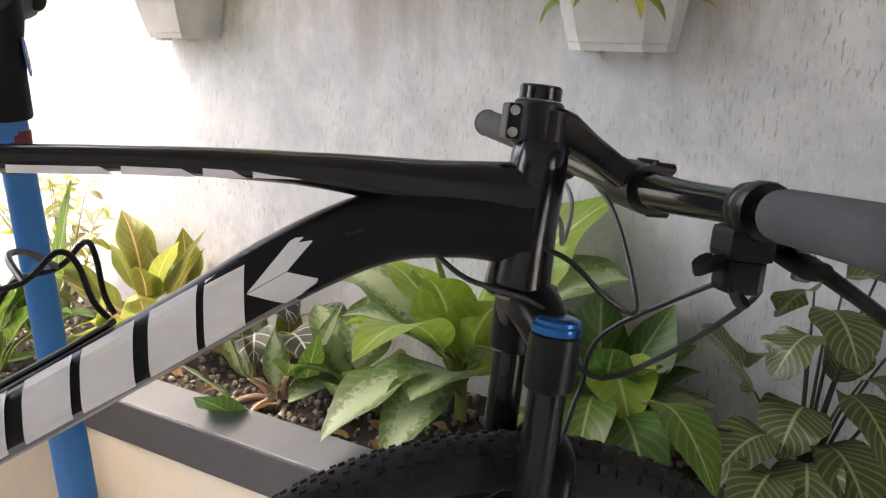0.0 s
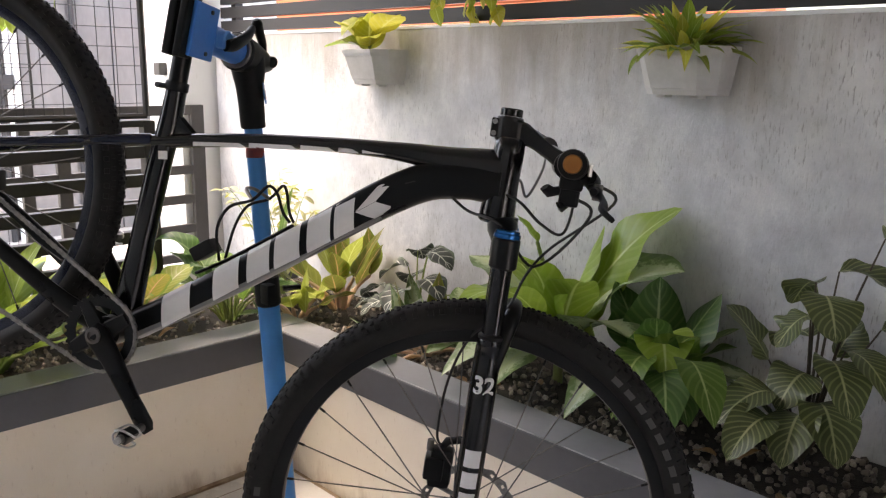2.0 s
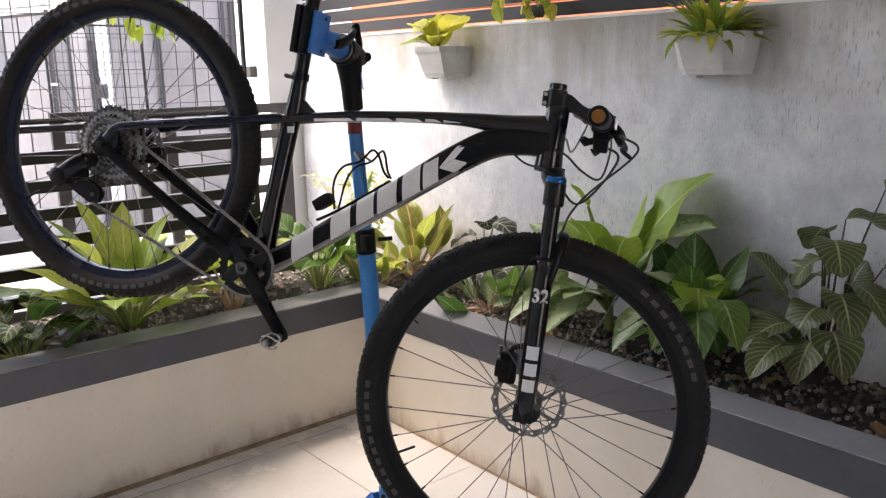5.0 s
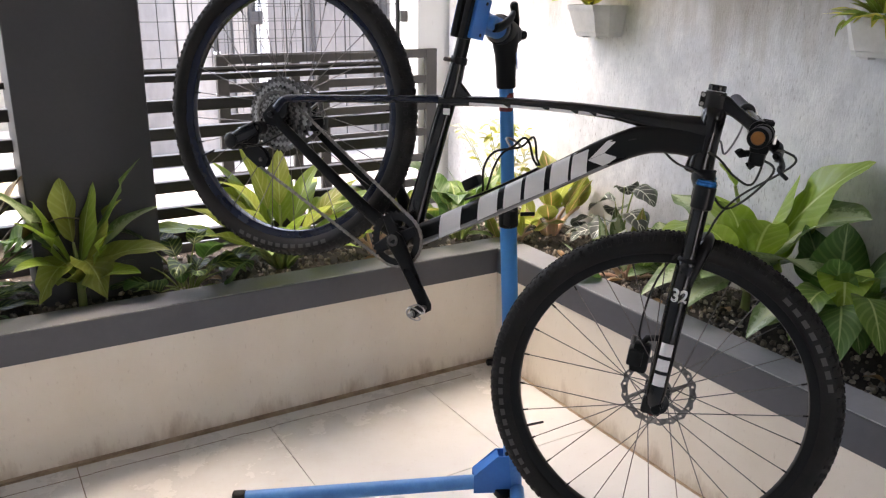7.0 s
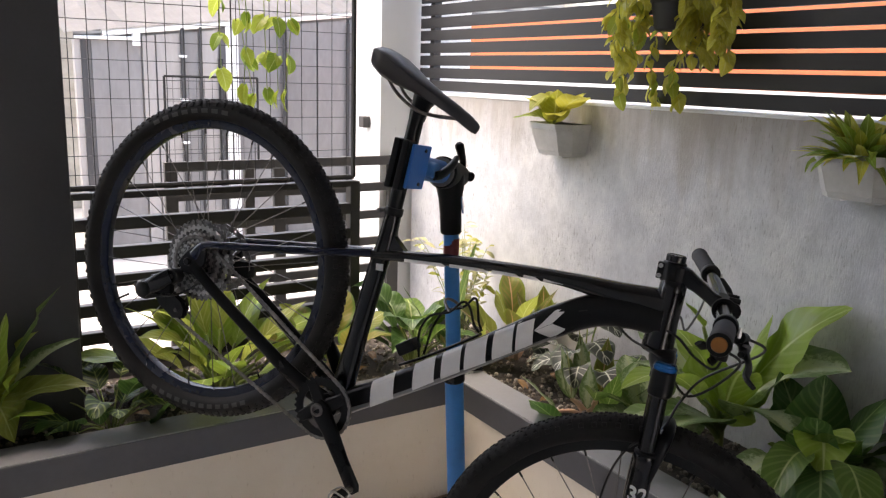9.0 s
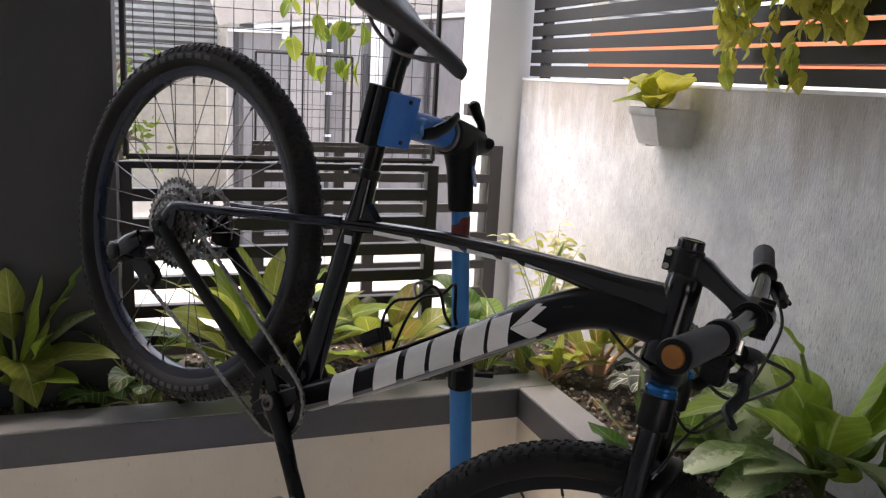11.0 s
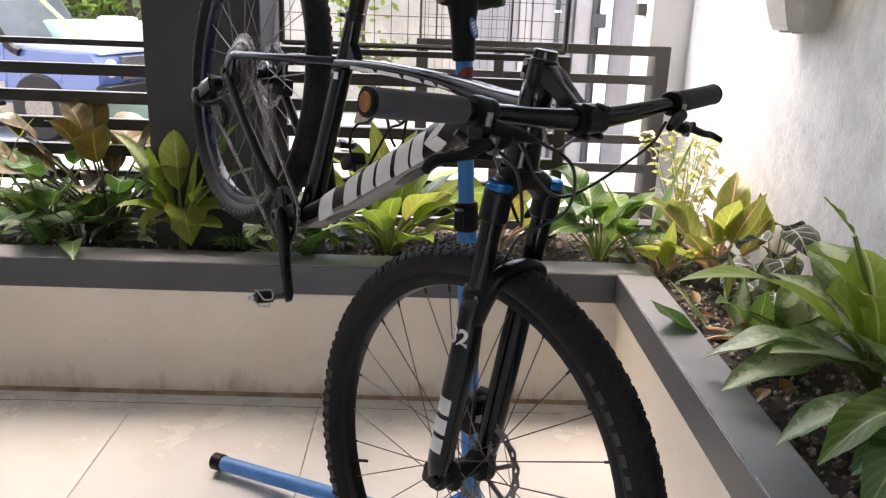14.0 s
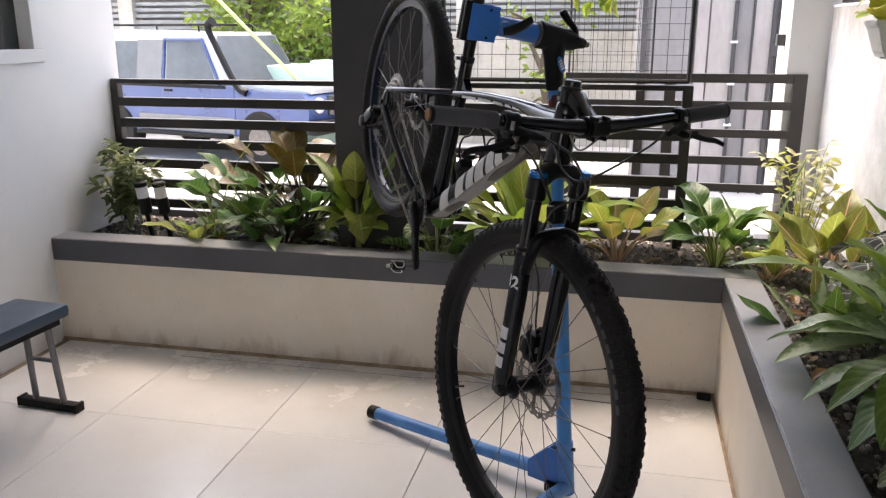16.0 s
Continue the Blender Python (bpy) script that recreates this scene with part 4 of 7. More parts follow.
def wheel(name, at, label, texts, turn, hub_w, rotor_y, rim_mat):
    w = part(name, lathe(bmesh.new(), [(0.3025, -0.006), (0.304, -0.0105), (0.312, -0.0135), (0.3235, -0.0142), (0.3235, 0.0142), (0.312, 0.0135), (0.304, 0.0105), (0.3025, 0.006)], SPIN, 96, closed=True), rim_mat, bike, label, at=at)
    bmesh_t = lathe(bmesh.new(), [(0.3445 + 0.0252 * math.cos(a), 0.0288 * math.sin(a)) for a in [2 * math.pi * k / 18 for k in range(18)]], SPIN, 120, closed=True)
    tyre = part("tyre", bmesh_t, RUBBER, w, "black knobbly tyre")
    tk = new("tread", tread_mesh(turn))
    tk.parent = w
    tagged(tk, "small square tread knobs", kind="stuff")
    bars_at(w, texts)
    part("hub", lathe(bmesh.new(), [(0.013, -hub_w), (0.014, -hub_w + 0.004), (0.026, -0.034), (0.027, -0.030), (0.015, -0.024), (0.0145, 0.02), (0.026, 0.027), (0.026, 0.031), (0.016, 0.036), (0.013, hub_w)], SPIN, 28), BLACK, w)
    n = 28
    for i in range(n):
        side = 1 if i % 2 else -1
        out = 1 if (i // 2) % 2 else -1
        a = 2 * math.pi * i / n + radians(turn)
        b = a + out * radians(62)
        p = Vector((0.0245 * math.cos(b), side * 0.03, 0.0245 * math.sin(b)))
        q = Vector((0.3035 * math.cos(a), side * 0.003, 0.3035 * math.sin(a)))
        share("spoke", spoke_me, w, Matrix.Translation(p) @ basis_to(q - p) @ Matrix.Diagonal((1, 1, (q - p).length, 1)))
        share("nipple", nipple_me, w, Matrix.Translation(q + (p - q).normalized() * 0.012) @ basis_to(q - p))
    va = radians(turn + 200)
    part("valve", rodded((0.304 * math.cos(va), 0, 0.304 * math.sin(va)), (0.262 * math.cos(va), 0, 0.262 * math.sin(va)), 0.003, n=8, cap=0.001), BLACK, w)
    # brake rotor: wavy braking band, holes and arms
    rb = bmesh.new()
    m = 72
    for ang in range(m):
        a0, a1 = 2 * math.pi * ang / m, 2 * math.pi * (ang + 1) / m
        hole = ang % 4 == 0
        wav = 0.0022 * math.sin(ang / m * 2 * math.pi * 18)
        wav1 = 0.0022 * math.sin((ang + 1) / m * 2 * math.pi * 18)
        bands = ((0.0665, 0.0705), (0.0765, 0.0805)) if hole else ((0.0665, 0.0805),)
        for r0, r1 in bands:
            quad = [(r0, a0), (r1 + wav, a0), (r1 + wav1, a1), (r0, a1)]
            vs = [[rb.verts.new((r * math.cos(a), rotor_y + e, r * math.sin(a))) for r, a in quad] for e in (-0.0009, 0.0009)]
            rb.faces.new(vs[0])
            rb.faces.new(list(reversed(vs[1])))
            for j in range(4):
                rb.faces.new((vs[0][j], vs[1][j], vs[1][(j + 1) % 4], vs[0][(j + 1) % 4]))
    for k in range(6):
        a = 2 * math.pi * k / 6
        b = a + 0.5
        rod(rb, (0.02 * math.cos(a), rotor_y, 0.02 * math.sin(a)), (0.068 * math.cos(b), rotor_y, 0.068 * math.sin(b)), 0.0042, n=6)
    lathe(rb, [(0.012, rotor_y - 0.0016), (0.03, rotor_y - 0.0016), (0.03, rotor_y + 0.0016), (0.012, rotor_y + 0.0016)], Matrix.Rotation(radians(-90), 4, "X"), 24)
    part("brake_rotor", rb, ROTOR, w, "drilled wavy steel brake rotor", smooth=False)
    return w


rear = wheel("rear_wheel", Matrix.Translation(RH) @ Matrix.Diagonal((0.985, 1.0, 0.985, 1)), "rear wheel with black rim", [(8, 80, 38), (12, 248, 48)], 5, 0.066, 0.05, NAVY)

# cassette: sprockets growing towards the spokes
for i in range(11):
    teeth = (10, 12, 14, 16, 19, 22, 26, 30, 34, 39, 45)[i]
    r = teeth * 0.01265 / 2 / math.pi + 0.002
    y = -0.060 + i * 0.0032
    g = bmesh.new()
    k = teeth * 4
    prof = [(r + (0.0024 if j % 4 in (1, 2) else -0.0022)) for j in range(k)]
    inner = max(0.012, r - (0.019 if i > 3 else 0.022))
    for j in range(k):
        a0, a1 = 2 * math.pi * j / k, 2 * math.pi * (j + 1) / k
        if i > 6 and inner > 0.03 and (j // 6) % 4 == 0:
            lo = r - 0.011
        else:
            lo = inner
        q = [(lo, a0), (prof[j], a0), (prof[(j + 1) % k], a1), (lo, a1)]
        vs = [[g.verts.new((rr * math.cos(a), y + e, rr * math.sin(a))) for rr, a in q] for e in (-0.0009, 0.0009)]
        g.faces.new(vs[0])
        g.faces.new(list(reversed(vs[1])))
        g.faces.new((vs[0][1], vs[1][1], vs[1][2], vs[0][2]))
        g.faces.new((vs[0][0], vs[1][0], vs[1][3], vs[0][3]))
    for q in range(5):
        a = 2 * math.pi * q / 5 + i * 0.12
        rod(g, (0.014 * math.cos(a), y, 0.014 * math.sin(a)), (inner * math.cos(a + 0.3), y, inner * math.sin(a + 0.3)), 0.002, n=4)
    # Bright and dark steels alternate to paint in glints and shaded gaps.
    part("sprocket", g, STEEL if i % 2 else SPROCKET, rear, "silver steel sprocket", smooth=False)

# crank set
ring = bmesh.new()
k = 32 * 4
for j in range(k):
    a0, a1 = 2 * math.pi * j / k, 2 * math.pi * (j + 1) / k
    o = 0.0655 + (0.0022 if j % 4 in (1, 2) else -0.0022)
    o1 = 0.0655 + (0.0022 if (j + 1) % 4 in (1, 2) else -0.0022)
    q = [(0.047, a0), (o, a0), (o1, a1), (0.047, a1)]
    vs = [[ring.verts.new((BB[0] + rr * math.cos(a), -0.056 + e, BB[2] + rr * math.sin(a))) for rr, a in q] for e in (-0.0015, 0.0015)]
    ring.faces.new(vs[0])
    ring.faces.new(list(reversed(vs[1])))
    ring.faces.new((vs[0][1], vs[1][1], vs[1][2], vs[0][2]))
    ring.faces.new((vs[0][0], vs[1][0], vs[1][3], vs[0][3]))
chainring = part("chainring", ring, BLACK, bike, "black toothed chainring", smooth=False)
for q in range(4):
    a = radians(20 + 90 * q)
    part("spider_arm", sweep(bmesh.new(), [(BB[0] + 0.012 * math.cos(a), -0.058, BB[2] + 0.012 * math.sin(a)), (BB[0] + 0.057 * math.cos(a + 0.15), -0.057, BB[2] + 0.057 * math.sin(a + 0.15))], [(0.005, 0.017), (0.004, 0.012)], 8, (0, 1, 0), 3), BLACK, chainring)
ARM = Vector((0.095, 0, -0.147))
for s in (-1, 1):
    v = ARM if s < 0 else -ARM
    p0 = Vector((BB[0], s * 0.066, BB[2]))
    p1 = p0 + v + Vector((0, s * 0.012, 0))
    arm = part("crank_arm", sweep(bmesh.new(), [p0 - v * 0.09, p0, p0 + v * 0.3, p0 + v * 0.7 + Vector((0, s * 0.008, 0)), p1, p1 + v * 0.07], lerp_list([(0.006, 0.014), (0.012, 0.022), (0.0095, 0.0185), (0.008, 0.015), (0.008, 0.0155), (0.004, 0.009)], 6), 14, (0, 1, 0), 3.2), CARBON, bike, "black crank arm")
    part("crank_cap", lathe(bmesh.new(), [(0.0085, 0.0), (0.014, 0.0), (0.014, 0.004), (0.010, 0.0055), (0.0085, 0.0055), (0.0085, 0.002)], Matrix.Translation(p0 + Vector((0, s * 0.0095, 0))) @ basis_to((0, s, 0)), 20), STEEL_DARK, arm)
    ped_at = Matrix.Translation(p1 + Vector((0, s * 0.008, 0))) @ Matrix.Rotation(radians(28 if s < 0 else 8), 4, "Y")
    ped = part("pedal", rodded((0, 0, 0), (0, s * 0.07, 0), 0.007, n=12, cap=0.001), STEEL_DARK, bike, "silver clipless pedal", at=ped_at)
    part("pedal_body", boxed((-0.010, min(s * 0.026, s * 0.062), -0.008), (0.010, max(s * 0.026, s * 0.062), 0.008), 0.003), BLACK, ped)
    part("spindle_cap", rodded((0, s * 0.06, 0), (0, s * 0.078, 0), 0.0062, 0.005, n=12, cap=0.001), STEEL, ped, "bright spindle end")
    for z in (-1, 1):
        loop = [(x, s * y, z * h) for x, y, h in ((-0.026, 0.032, 0.004), (-0.027, 0.058, 0.004), (-0.015, 0.061, 0.012), (0.0, 0.06, 0.014), (0.016, 0.057, 0.013), (0.026, 0.053, 0.011), (0.026, 0.037, 0.011), (0.01, 0.032, 0.014), (-0.015, 0.030, 0.011), (-0.026, 0.032, 0.004))]
        part("cleat_loop", sweep(bmesh.new(), smooth_line([(x * 0.62, y, z_ * 0.9) for x, y, z_ in loop], 3), 0.0019, 6), STEEL, ped)

# rear derailleur
der = part("rear_derailleur", rodded((-0.474, -0.092, -0.068), (-0.474, -0.066, -0.068), 0.0165, n=14, cap=0.003), PLASTIC, bike, "black rear derailleur")
part("hanger_bolt", rodded((-0.474, -0.095, -0.068), (-0.474, -0.09, -0.068), 0.006, n=6), STEEL_DARK, der)
for y, mat in ((-0.092, FRAME_GLOSS), (-0.074, BLACK)):
    part("link_plate", sweep(bmesh.new(), [(-0.475, y, -0.066), (-0.505, y - 0.004, -0.084), (-0.54, y - 0.003, -0.1)], [(0.006, 0.016), (0.0075, 0.02), (0.006, 0.016)], 10, (0, 1, 0), 3.5), mat, der)
part("knuckle", rodded((-0.546, -0.097, -0.104), (-0.546, -0.06, -0.104), 0.0235, n=16, cap=0.004), PLASTIC, der)
part("clutch_cover", lathe(bmesh.new(), [(0.0185, 0.0), (0.019, 0.008), (0.015, 0.011), (0.005, 0.011)], Matrix.Translation((-0.546, -0.096, -0.104)) @ basis_to((0, -1, 0)), 12), BLACK, der)
part("clutch_switch", boxed((-0.564, -0.1, -0.098), (-0.552, -0.092, -0.086), 0.002), STEEL_DARK, der, smooth=False)
part("maker_mark", boxed((-0.522, -0.0985, -0.092), (-0.492, -0.0965, -0.084), 0.0, Matrix()), DECAL_GREY, der, "small grey mark", smooth=False)
P1, P2 = Vector((-0.528, -0.052, -0.118)), Vector((-0.482, -0.052, -0.148))
for y in (-0.061, -0.043):
    cg = plate(bmesh.new(), [(-0.552, -0.114), (-0.538, -0.096), (-0.512, -0.106), (-0.474, -0.128), (-0.462, -0.144), (-0.47, -0.164), (-0.492, -0.168), (-0.53, -0.142)], y - 0.001, y + 0.001)
    part("cage_plate", cg, BLACK, der, smooth=False)
for p in (P1, P2):
    pr = bmesh.new()
    k = 44
    for j in range(k):
        a0, a1 = 2 * math.pi * j / k, 2 * math.pi * (j + 1) / k
        o0, o1 = [0.0205 + (0.003 if (j + e) % 4 in (1, 2) else 0.0) for e in (0, 1)]
        q = [(0.013, a0), (o0, a0), (o1, a1), (0.013, a1)]
        vs = [[pr.verts.new((p.x + rr * math.cos(a), p.y + e, p.z + rr * math.sin(a))) for rr, a in q] for e in (-0.0015, 0.0015)]
        pr.faces.new(vs[0])
        pr.faces.new(list(reversed(vs[1])))
        pr.faces.new((vs[0][1], vs[1][1], vs[1][2], vs[0][2]))
    part("pulley", pr, PLASTIC, der, smooth=False)
    part("pulley_bolt", rodded((p.x, -0.066, p.z), (p.x, -0.04, p.z), 0.005, n=8), STEEL_DARK, der)
part("barrel", rodded((-0.572, -0.083, -0.106), (-0.584, -0.083, -0.098), 0.006, n=8), STEEL_DARK, der)
part("body_web", boxed((-0.54, -0.088, -0.11), (-0.48, -0.07, -0.07), 0.006, Matrix.Identity(4)), BLACK, der)


# chain: links laid along its run
def arc(c, r, a0, a1, n):
    return [Vector((c[0] + r * math.cos(radians(a0 + (a1 - a0) * i / n)), c[1], c[2] + r * math.sin(radians(a0 + (a1 - a0) * i / n)))) for i in range(n + 1)]


SPR = (RH[0], -0.048, RH[2])
RNG = (BB[0], -0.056, BB[2])
run = [*arc(SPR, 0.055, 200, 62, 14), *arc(RNG, 0.066, 50, -118, 18), *arc(P2, 0.022, -125, -235, 6), *arc(P1, 0.022, -50, 75, 6)]
run.append(run[0])
dist = [0.0]
for a, b in zip(run, run[1:]):
    dist.append(dist[-1] + (b - a).length)
chain = bmesh.new()
count = int(dist[-1] / 0.0127)
j = 0
for i in range(count):
    d0 = i * 0.0127
    pts = []
    for d in (d0, min(d0 + 0.0127, dist[-1] - 1e-6)):
        kk = max(q for q in range(len(dist) - 1) if dist[q] <= d)
        pts.append(run[kk].lerp(run[kk + 1], (d - dist[kk]) / max(1e-9, dist[kk + 1] - dist[kk])))
    a, b = pts
    if (b - a).length < 1e-4:
        continue
    rod(chain, a + Vector((0, -0.0028, 0)), a + Vector((0, 0.0028, 0)), 0.0036, n=6)
    wide = 0.0027 if i % 2 else 0.0017
    for s in (-1, 1):
        sweep(chain, [a - (b - a) * 0.18 + Vector((0, s * wide, 0)), a.lerp(b, 0.5) + Vector((0, s * wide, 0)), b + (b - a) * 0.18 + Vector((0, s * wide, 0))], [(0.0006, 0.0040), (0.0006, 0.0028), (0.0006, 0.0040)], 6, (0, 1, 0), 3)
part("chain", chain, CHAIN, bike, "grey steel roller chain", smooth=False)
# rear caliper
part("rear_brake_caliper", boxed((-0.43, 0.045, -0.075), (-0.37, 0.075, -0.035), 0.006), PLASTIC, bike)

# ---- steered front: fork, wheel, bar ----
AXIS = Vector((0.603, 0, 0.076))
STEER = Matrix.Translation(AXIS) @ basis_to((0.125, 0, 1)) @ Matrix()
zs = Vector((0.125, 0, 1)).normalized()
xs = Vector((zs.z, 0, -zs.x))
turn = Matrix.Rotation(radians(7.0), 4, "Z")
STEER = Matrix(((xs.x, 0, zs.x, AXIS.x), (0, 1, 0, 0.0), (xs.z, 0, zs.z, AXIS.z), (0, 0, 0, 1))) @ turn @ Matrix.Rotation(radians(-0.6), 4, "X")
HUBZ, HUBX = -0.671, 0.019
hub_at = STEER @ Vector((HUBX, 0, HUBZ))
STEER = Matrix.Translation(hub_at) @ Matrix.Rotation(radians(1.7), 4, "X") @ Matrix.Translation(-hub_at) @ STEER


def steered(name, bm, mat, parent=None, label="", **kw):
    return part(name, bm, mat, parent or bike, label, at=STEER if parent is None else None, **kw)


fork = steered("fork", sweep(bmesh.new(), smooth_line([(0.012, 0.055, -0.222), (0.010, 0.05, -0.198), (0.004, 0.02, -0.176), (0.004, -0.02, -0.176), (0.010, -0.05, -0.198), (0.012, -0.055, -0.222)], 5), lerp_list([(0.018, 0.020), (0.017, 0.019), (0.024, 0.018), (0.024, 0.018), (0.017, 0.019), (0.018, 0.020)], 26), 16, (1, 0, 0), 2.6), BLACK, None, "black suspension fork with blue top caps")
for s in (-1, 1):
    y = s * 0.055
    part("crown_socket", rodded((0.012, y, -0.235), (0.012, y, -0.186), 0.0215, n=20, cap=0.003), BLACK, fork)
    part("stanchion", rodded((0.012, y, -0.36), (0.012, y, -0.20), 0.016, n=20), STANCHION, fork, "glossy black stanchion")
    part("top_cap", lathe(bmesh.new(), [(0.0205, 0.0), (0.021, 0.002), (0.021, 0.006), (0.019, 0.008), (0.019, 0.011), (0.014, 0.013), (0.006, 0.0125)], Matrix.Translation((0.012, y, -0.187)), 16), ANODISED, fork, "blue anodised fork cap")
    leg = part("lower_leg", lathe(bmesh.new(), [(0.0195, 0.0), (0.0205, 0.003), (0.0205, 0.012), (0.0195, 0.014), (0.0195, 0.03), (0.021, 0.1), (0.0205, 0.22), (0.0205, 0.29), (0.018, 0.318), (0.010, 0.328)], Matrix.Translation((0.012, y, -0.345)) @ Matrix.Rotation(math.pi, 4, "X"), 22), FRAME_GLOSS, fork, "gloss black lower fork leg")
    part("dropout", boxed((-0.012, s * 0.043, HUBZ - 0.016), (0.03, s * 0.066, HUBZ + 0.02), 0.006), BLACK, fork)
    part("wiper_seal", lathe(bmesh.new(), [(0.017, 0), (0.0205, 0.001), (0.0205, 0.006), (0.017, 0.009)], Matrix.Translation((0.012, y, -0.346)), 20), PLASTIC, fork)
part("arch", sweep(bmesh.new(), smooth_line([(0.020, -0.055, -0.40), (0.030, -0.053, -0.352), (0.038, -0.045, -0.316), (0.042, -0.02, -0.302), (0.042, 0.02, -0.302), (0.038, 0.045, -0.316), (0.030, 0.053, -0.352), (0.020, 0.055, -0.40)], 4), lerp_list([(0.010, 0.014), (0.012, 0.013), (0.013, 0.012), (0.013, 0.012), (0.013, 0.012), (0.013, 0.012), (0.012, 0.013), (0.010, 0.014)], 29), 14, (1, 0, 0), 2.6), CARBON, fork, "rounded black fork arch")
part("axle_end", rodded((HUBX, -0.073, HUBZ), (HUBX, -0.06, HUBZ), 0.011, n=16, cap=0.002), BLACK, fork)
part("rebound_knob", rodded((0.012, -0.055, -0.676), (0.012, -0.055, -0.69), 0.008, n=12, cap=0.002), RED, fork, "red knob under the leg")
# number on the lower legs, and the maker's mark as plain blocks
num = bpy.data.curves.new("number", "FONT")
num.body, num.size, num.align_x, num.align_y, num.extrude = "32", 0.038, "CENTER", "CENTER", 0.0
num.offset = 0.0012
tmp = new("tmp", num)
bpy.context.view_layer.update()
num_me = bpy.data.meshes.new_from_object(tmp.evaluated_get(bpy.context.evaluated_depsgraph_get()))
bpy.data.objects.remove(tmp)
num_me.materials.clear()
num_me.materials.append(DECAL)


def wrap(me, y, side):
    """Bend flat print round a fork leg."""
    for v in me.vertices:
        a = v.co.x / 0.0225
        v.co = Vector((0.012 + 0.0215 * math.sin(a), y + side * 0.0215 * math.cos(a), v.co.y - 0.417))
    return me


right_me = num_me.copy()
ob = new("number", wrap(right_me, -0.055, -1))
ob.parent = fork
ob["label"] = "white number 32 on the fork leg"
for z0, z1, x0, x1 in ((-0.520, -0.548, -0.014, 0.014), (-0.556, -0.582, -0.014, 0.014), (-0.590, -0.616, -0.014, 0.014)):
    blk, grid = bmesh.new(), []
    for z in (z0, z1):
        row = []
        for q in range(5):
            a = (x0 + (x1 - x0) * q / 4) / 0.0225
            row.append(blk.verts.new((0.012 + 0.0215 * math.sin(a), -0.055 - 0.0215 * math.cos(a), z)))
        grid.append(row)
    for q in range(4):
        blk.faces.new((grid[0][q], grid[0][q + 1], grid[1][q + 1], grid[1][q]))
    part("maker_mark", blk, DECAL, fork, "plain white block mark on the fork leg", smooth=False)

front = wheel("front_wheel", STEER @ Matrix.Translation((HUBX, 0, HUBZ)) @ Matrix.Diagonal((1.012, 1.0, 1.012, 1)), "front wheel with black rim", [(8, 20, 38), (12, 178, 50)], 9, 0.05, 0.044, BLACK)
cal = part("brake_caliper", boxed((-0.056, 0.036, HUBZ + 0.03), (-0.016, 0.07, HUBZ + 0.1), 0.01), PLASTIC, fork, "black disc brake caliper")
part("caliper_body", boxed((-0.064, 0.03, HUBZ + 0.045), (-0.03, 0.076, HUBZ + 0.085), 0.006), BLACK, cal)
for z in (0.036, 0.096):
    part("caliper_bolt", rodded((-0.03, 0.058, HUBZ + z), (-0.03, 0.082, HUBZ + z), 0.0055, n=8), STEEL_DARK, cal)
part("banjo", rodded((-0.058, 0.05, HUBZ + 0.092), (-0.058, 0.05, HUBZ + 0.112), 0.006, n=10, cap=0.001), STEEL_DARK, cal)
part("caliper_mount", sweep(bmesh.new(), [(0.006, 0.055, HUBZ + 0.12), (-0.03, 0.058, HUBZ + 0.11), (-0.045, 0.055, HUBZ + 0.08)], [(0.008, 0.006)] * 3, 8), BLACK, fork)

part("steerer_spacer", rodded((0, 0, -0.05), (0, 0, -0.012), 0.0175, n=24), BLACK, fork)
part("crown_race", lathe(bmesh.new(), [(0.024, -0.172), (0.027, -0.168), (0.0275, -0.160)], None, 24), BLACK, fork)
stem = steered("stem", lathe(bmesh.new(), [(0.0185, -0.038), (0.0208, -0.036), (0.0208, -0.002), (0.019, 0.0)], None, 24), BLACK, None, "black angular stem sloping down to the bar")
SHIFT = Vector((-0.009, 0.004, -0.005))
stem.matrix_basis = STEER @ Matrix.Translation(SHIFT)
part("top_spacer", lathe(bmesh.new(), [(0.0178, 0.001), (0.0178, 0.011), (0.016, 0.013), (0.015, 0.0125)], None, 24), FRAME_GLOSS, stem)
CL = Vector((0.096, -0.006, -0.061))
part("stem_body", sweep(bmesh.new(), [(0.006, 0, -0.017), (0.024, -0.001, -0.0225), (0.045, -0.002, -0.033), (0.07, -0.004, -0.047), (0.09, -0.006, -0.057)], [(0.0195, 0.0165), (0.018, 0.0165), (0.0155, 0.0125), (0.0155, 0.0115), (0.02, 0.014)], 16, (0, 1, 0), 5.5), FRAME_GLOSS, stem, smooth=True, angle=25)
part("stem_mark", boxed((0.028, -0.004, -0.0145), (0.062, 0.004, -0.0135), at=Matrix.Translation((0.002, 0, 0.0125)) @ Matrix.Rotation(radians(33), 4, "Y")), DECAL, stem, "thin pale mark on the stem", smooth=False)
part("pinch_block", boxed((-0.029, -0.011, -0.034), (-0.014, 0.011, -0.004), 0.003), BLACK, stem, smooth=False)
for z in (-0.010, -0.028):
    part("stem_bolt", rodded((-0.0235, -0.0125, z), (-0.0235, 0.0125, z), 0.0042, n=10), STEEL, stem)

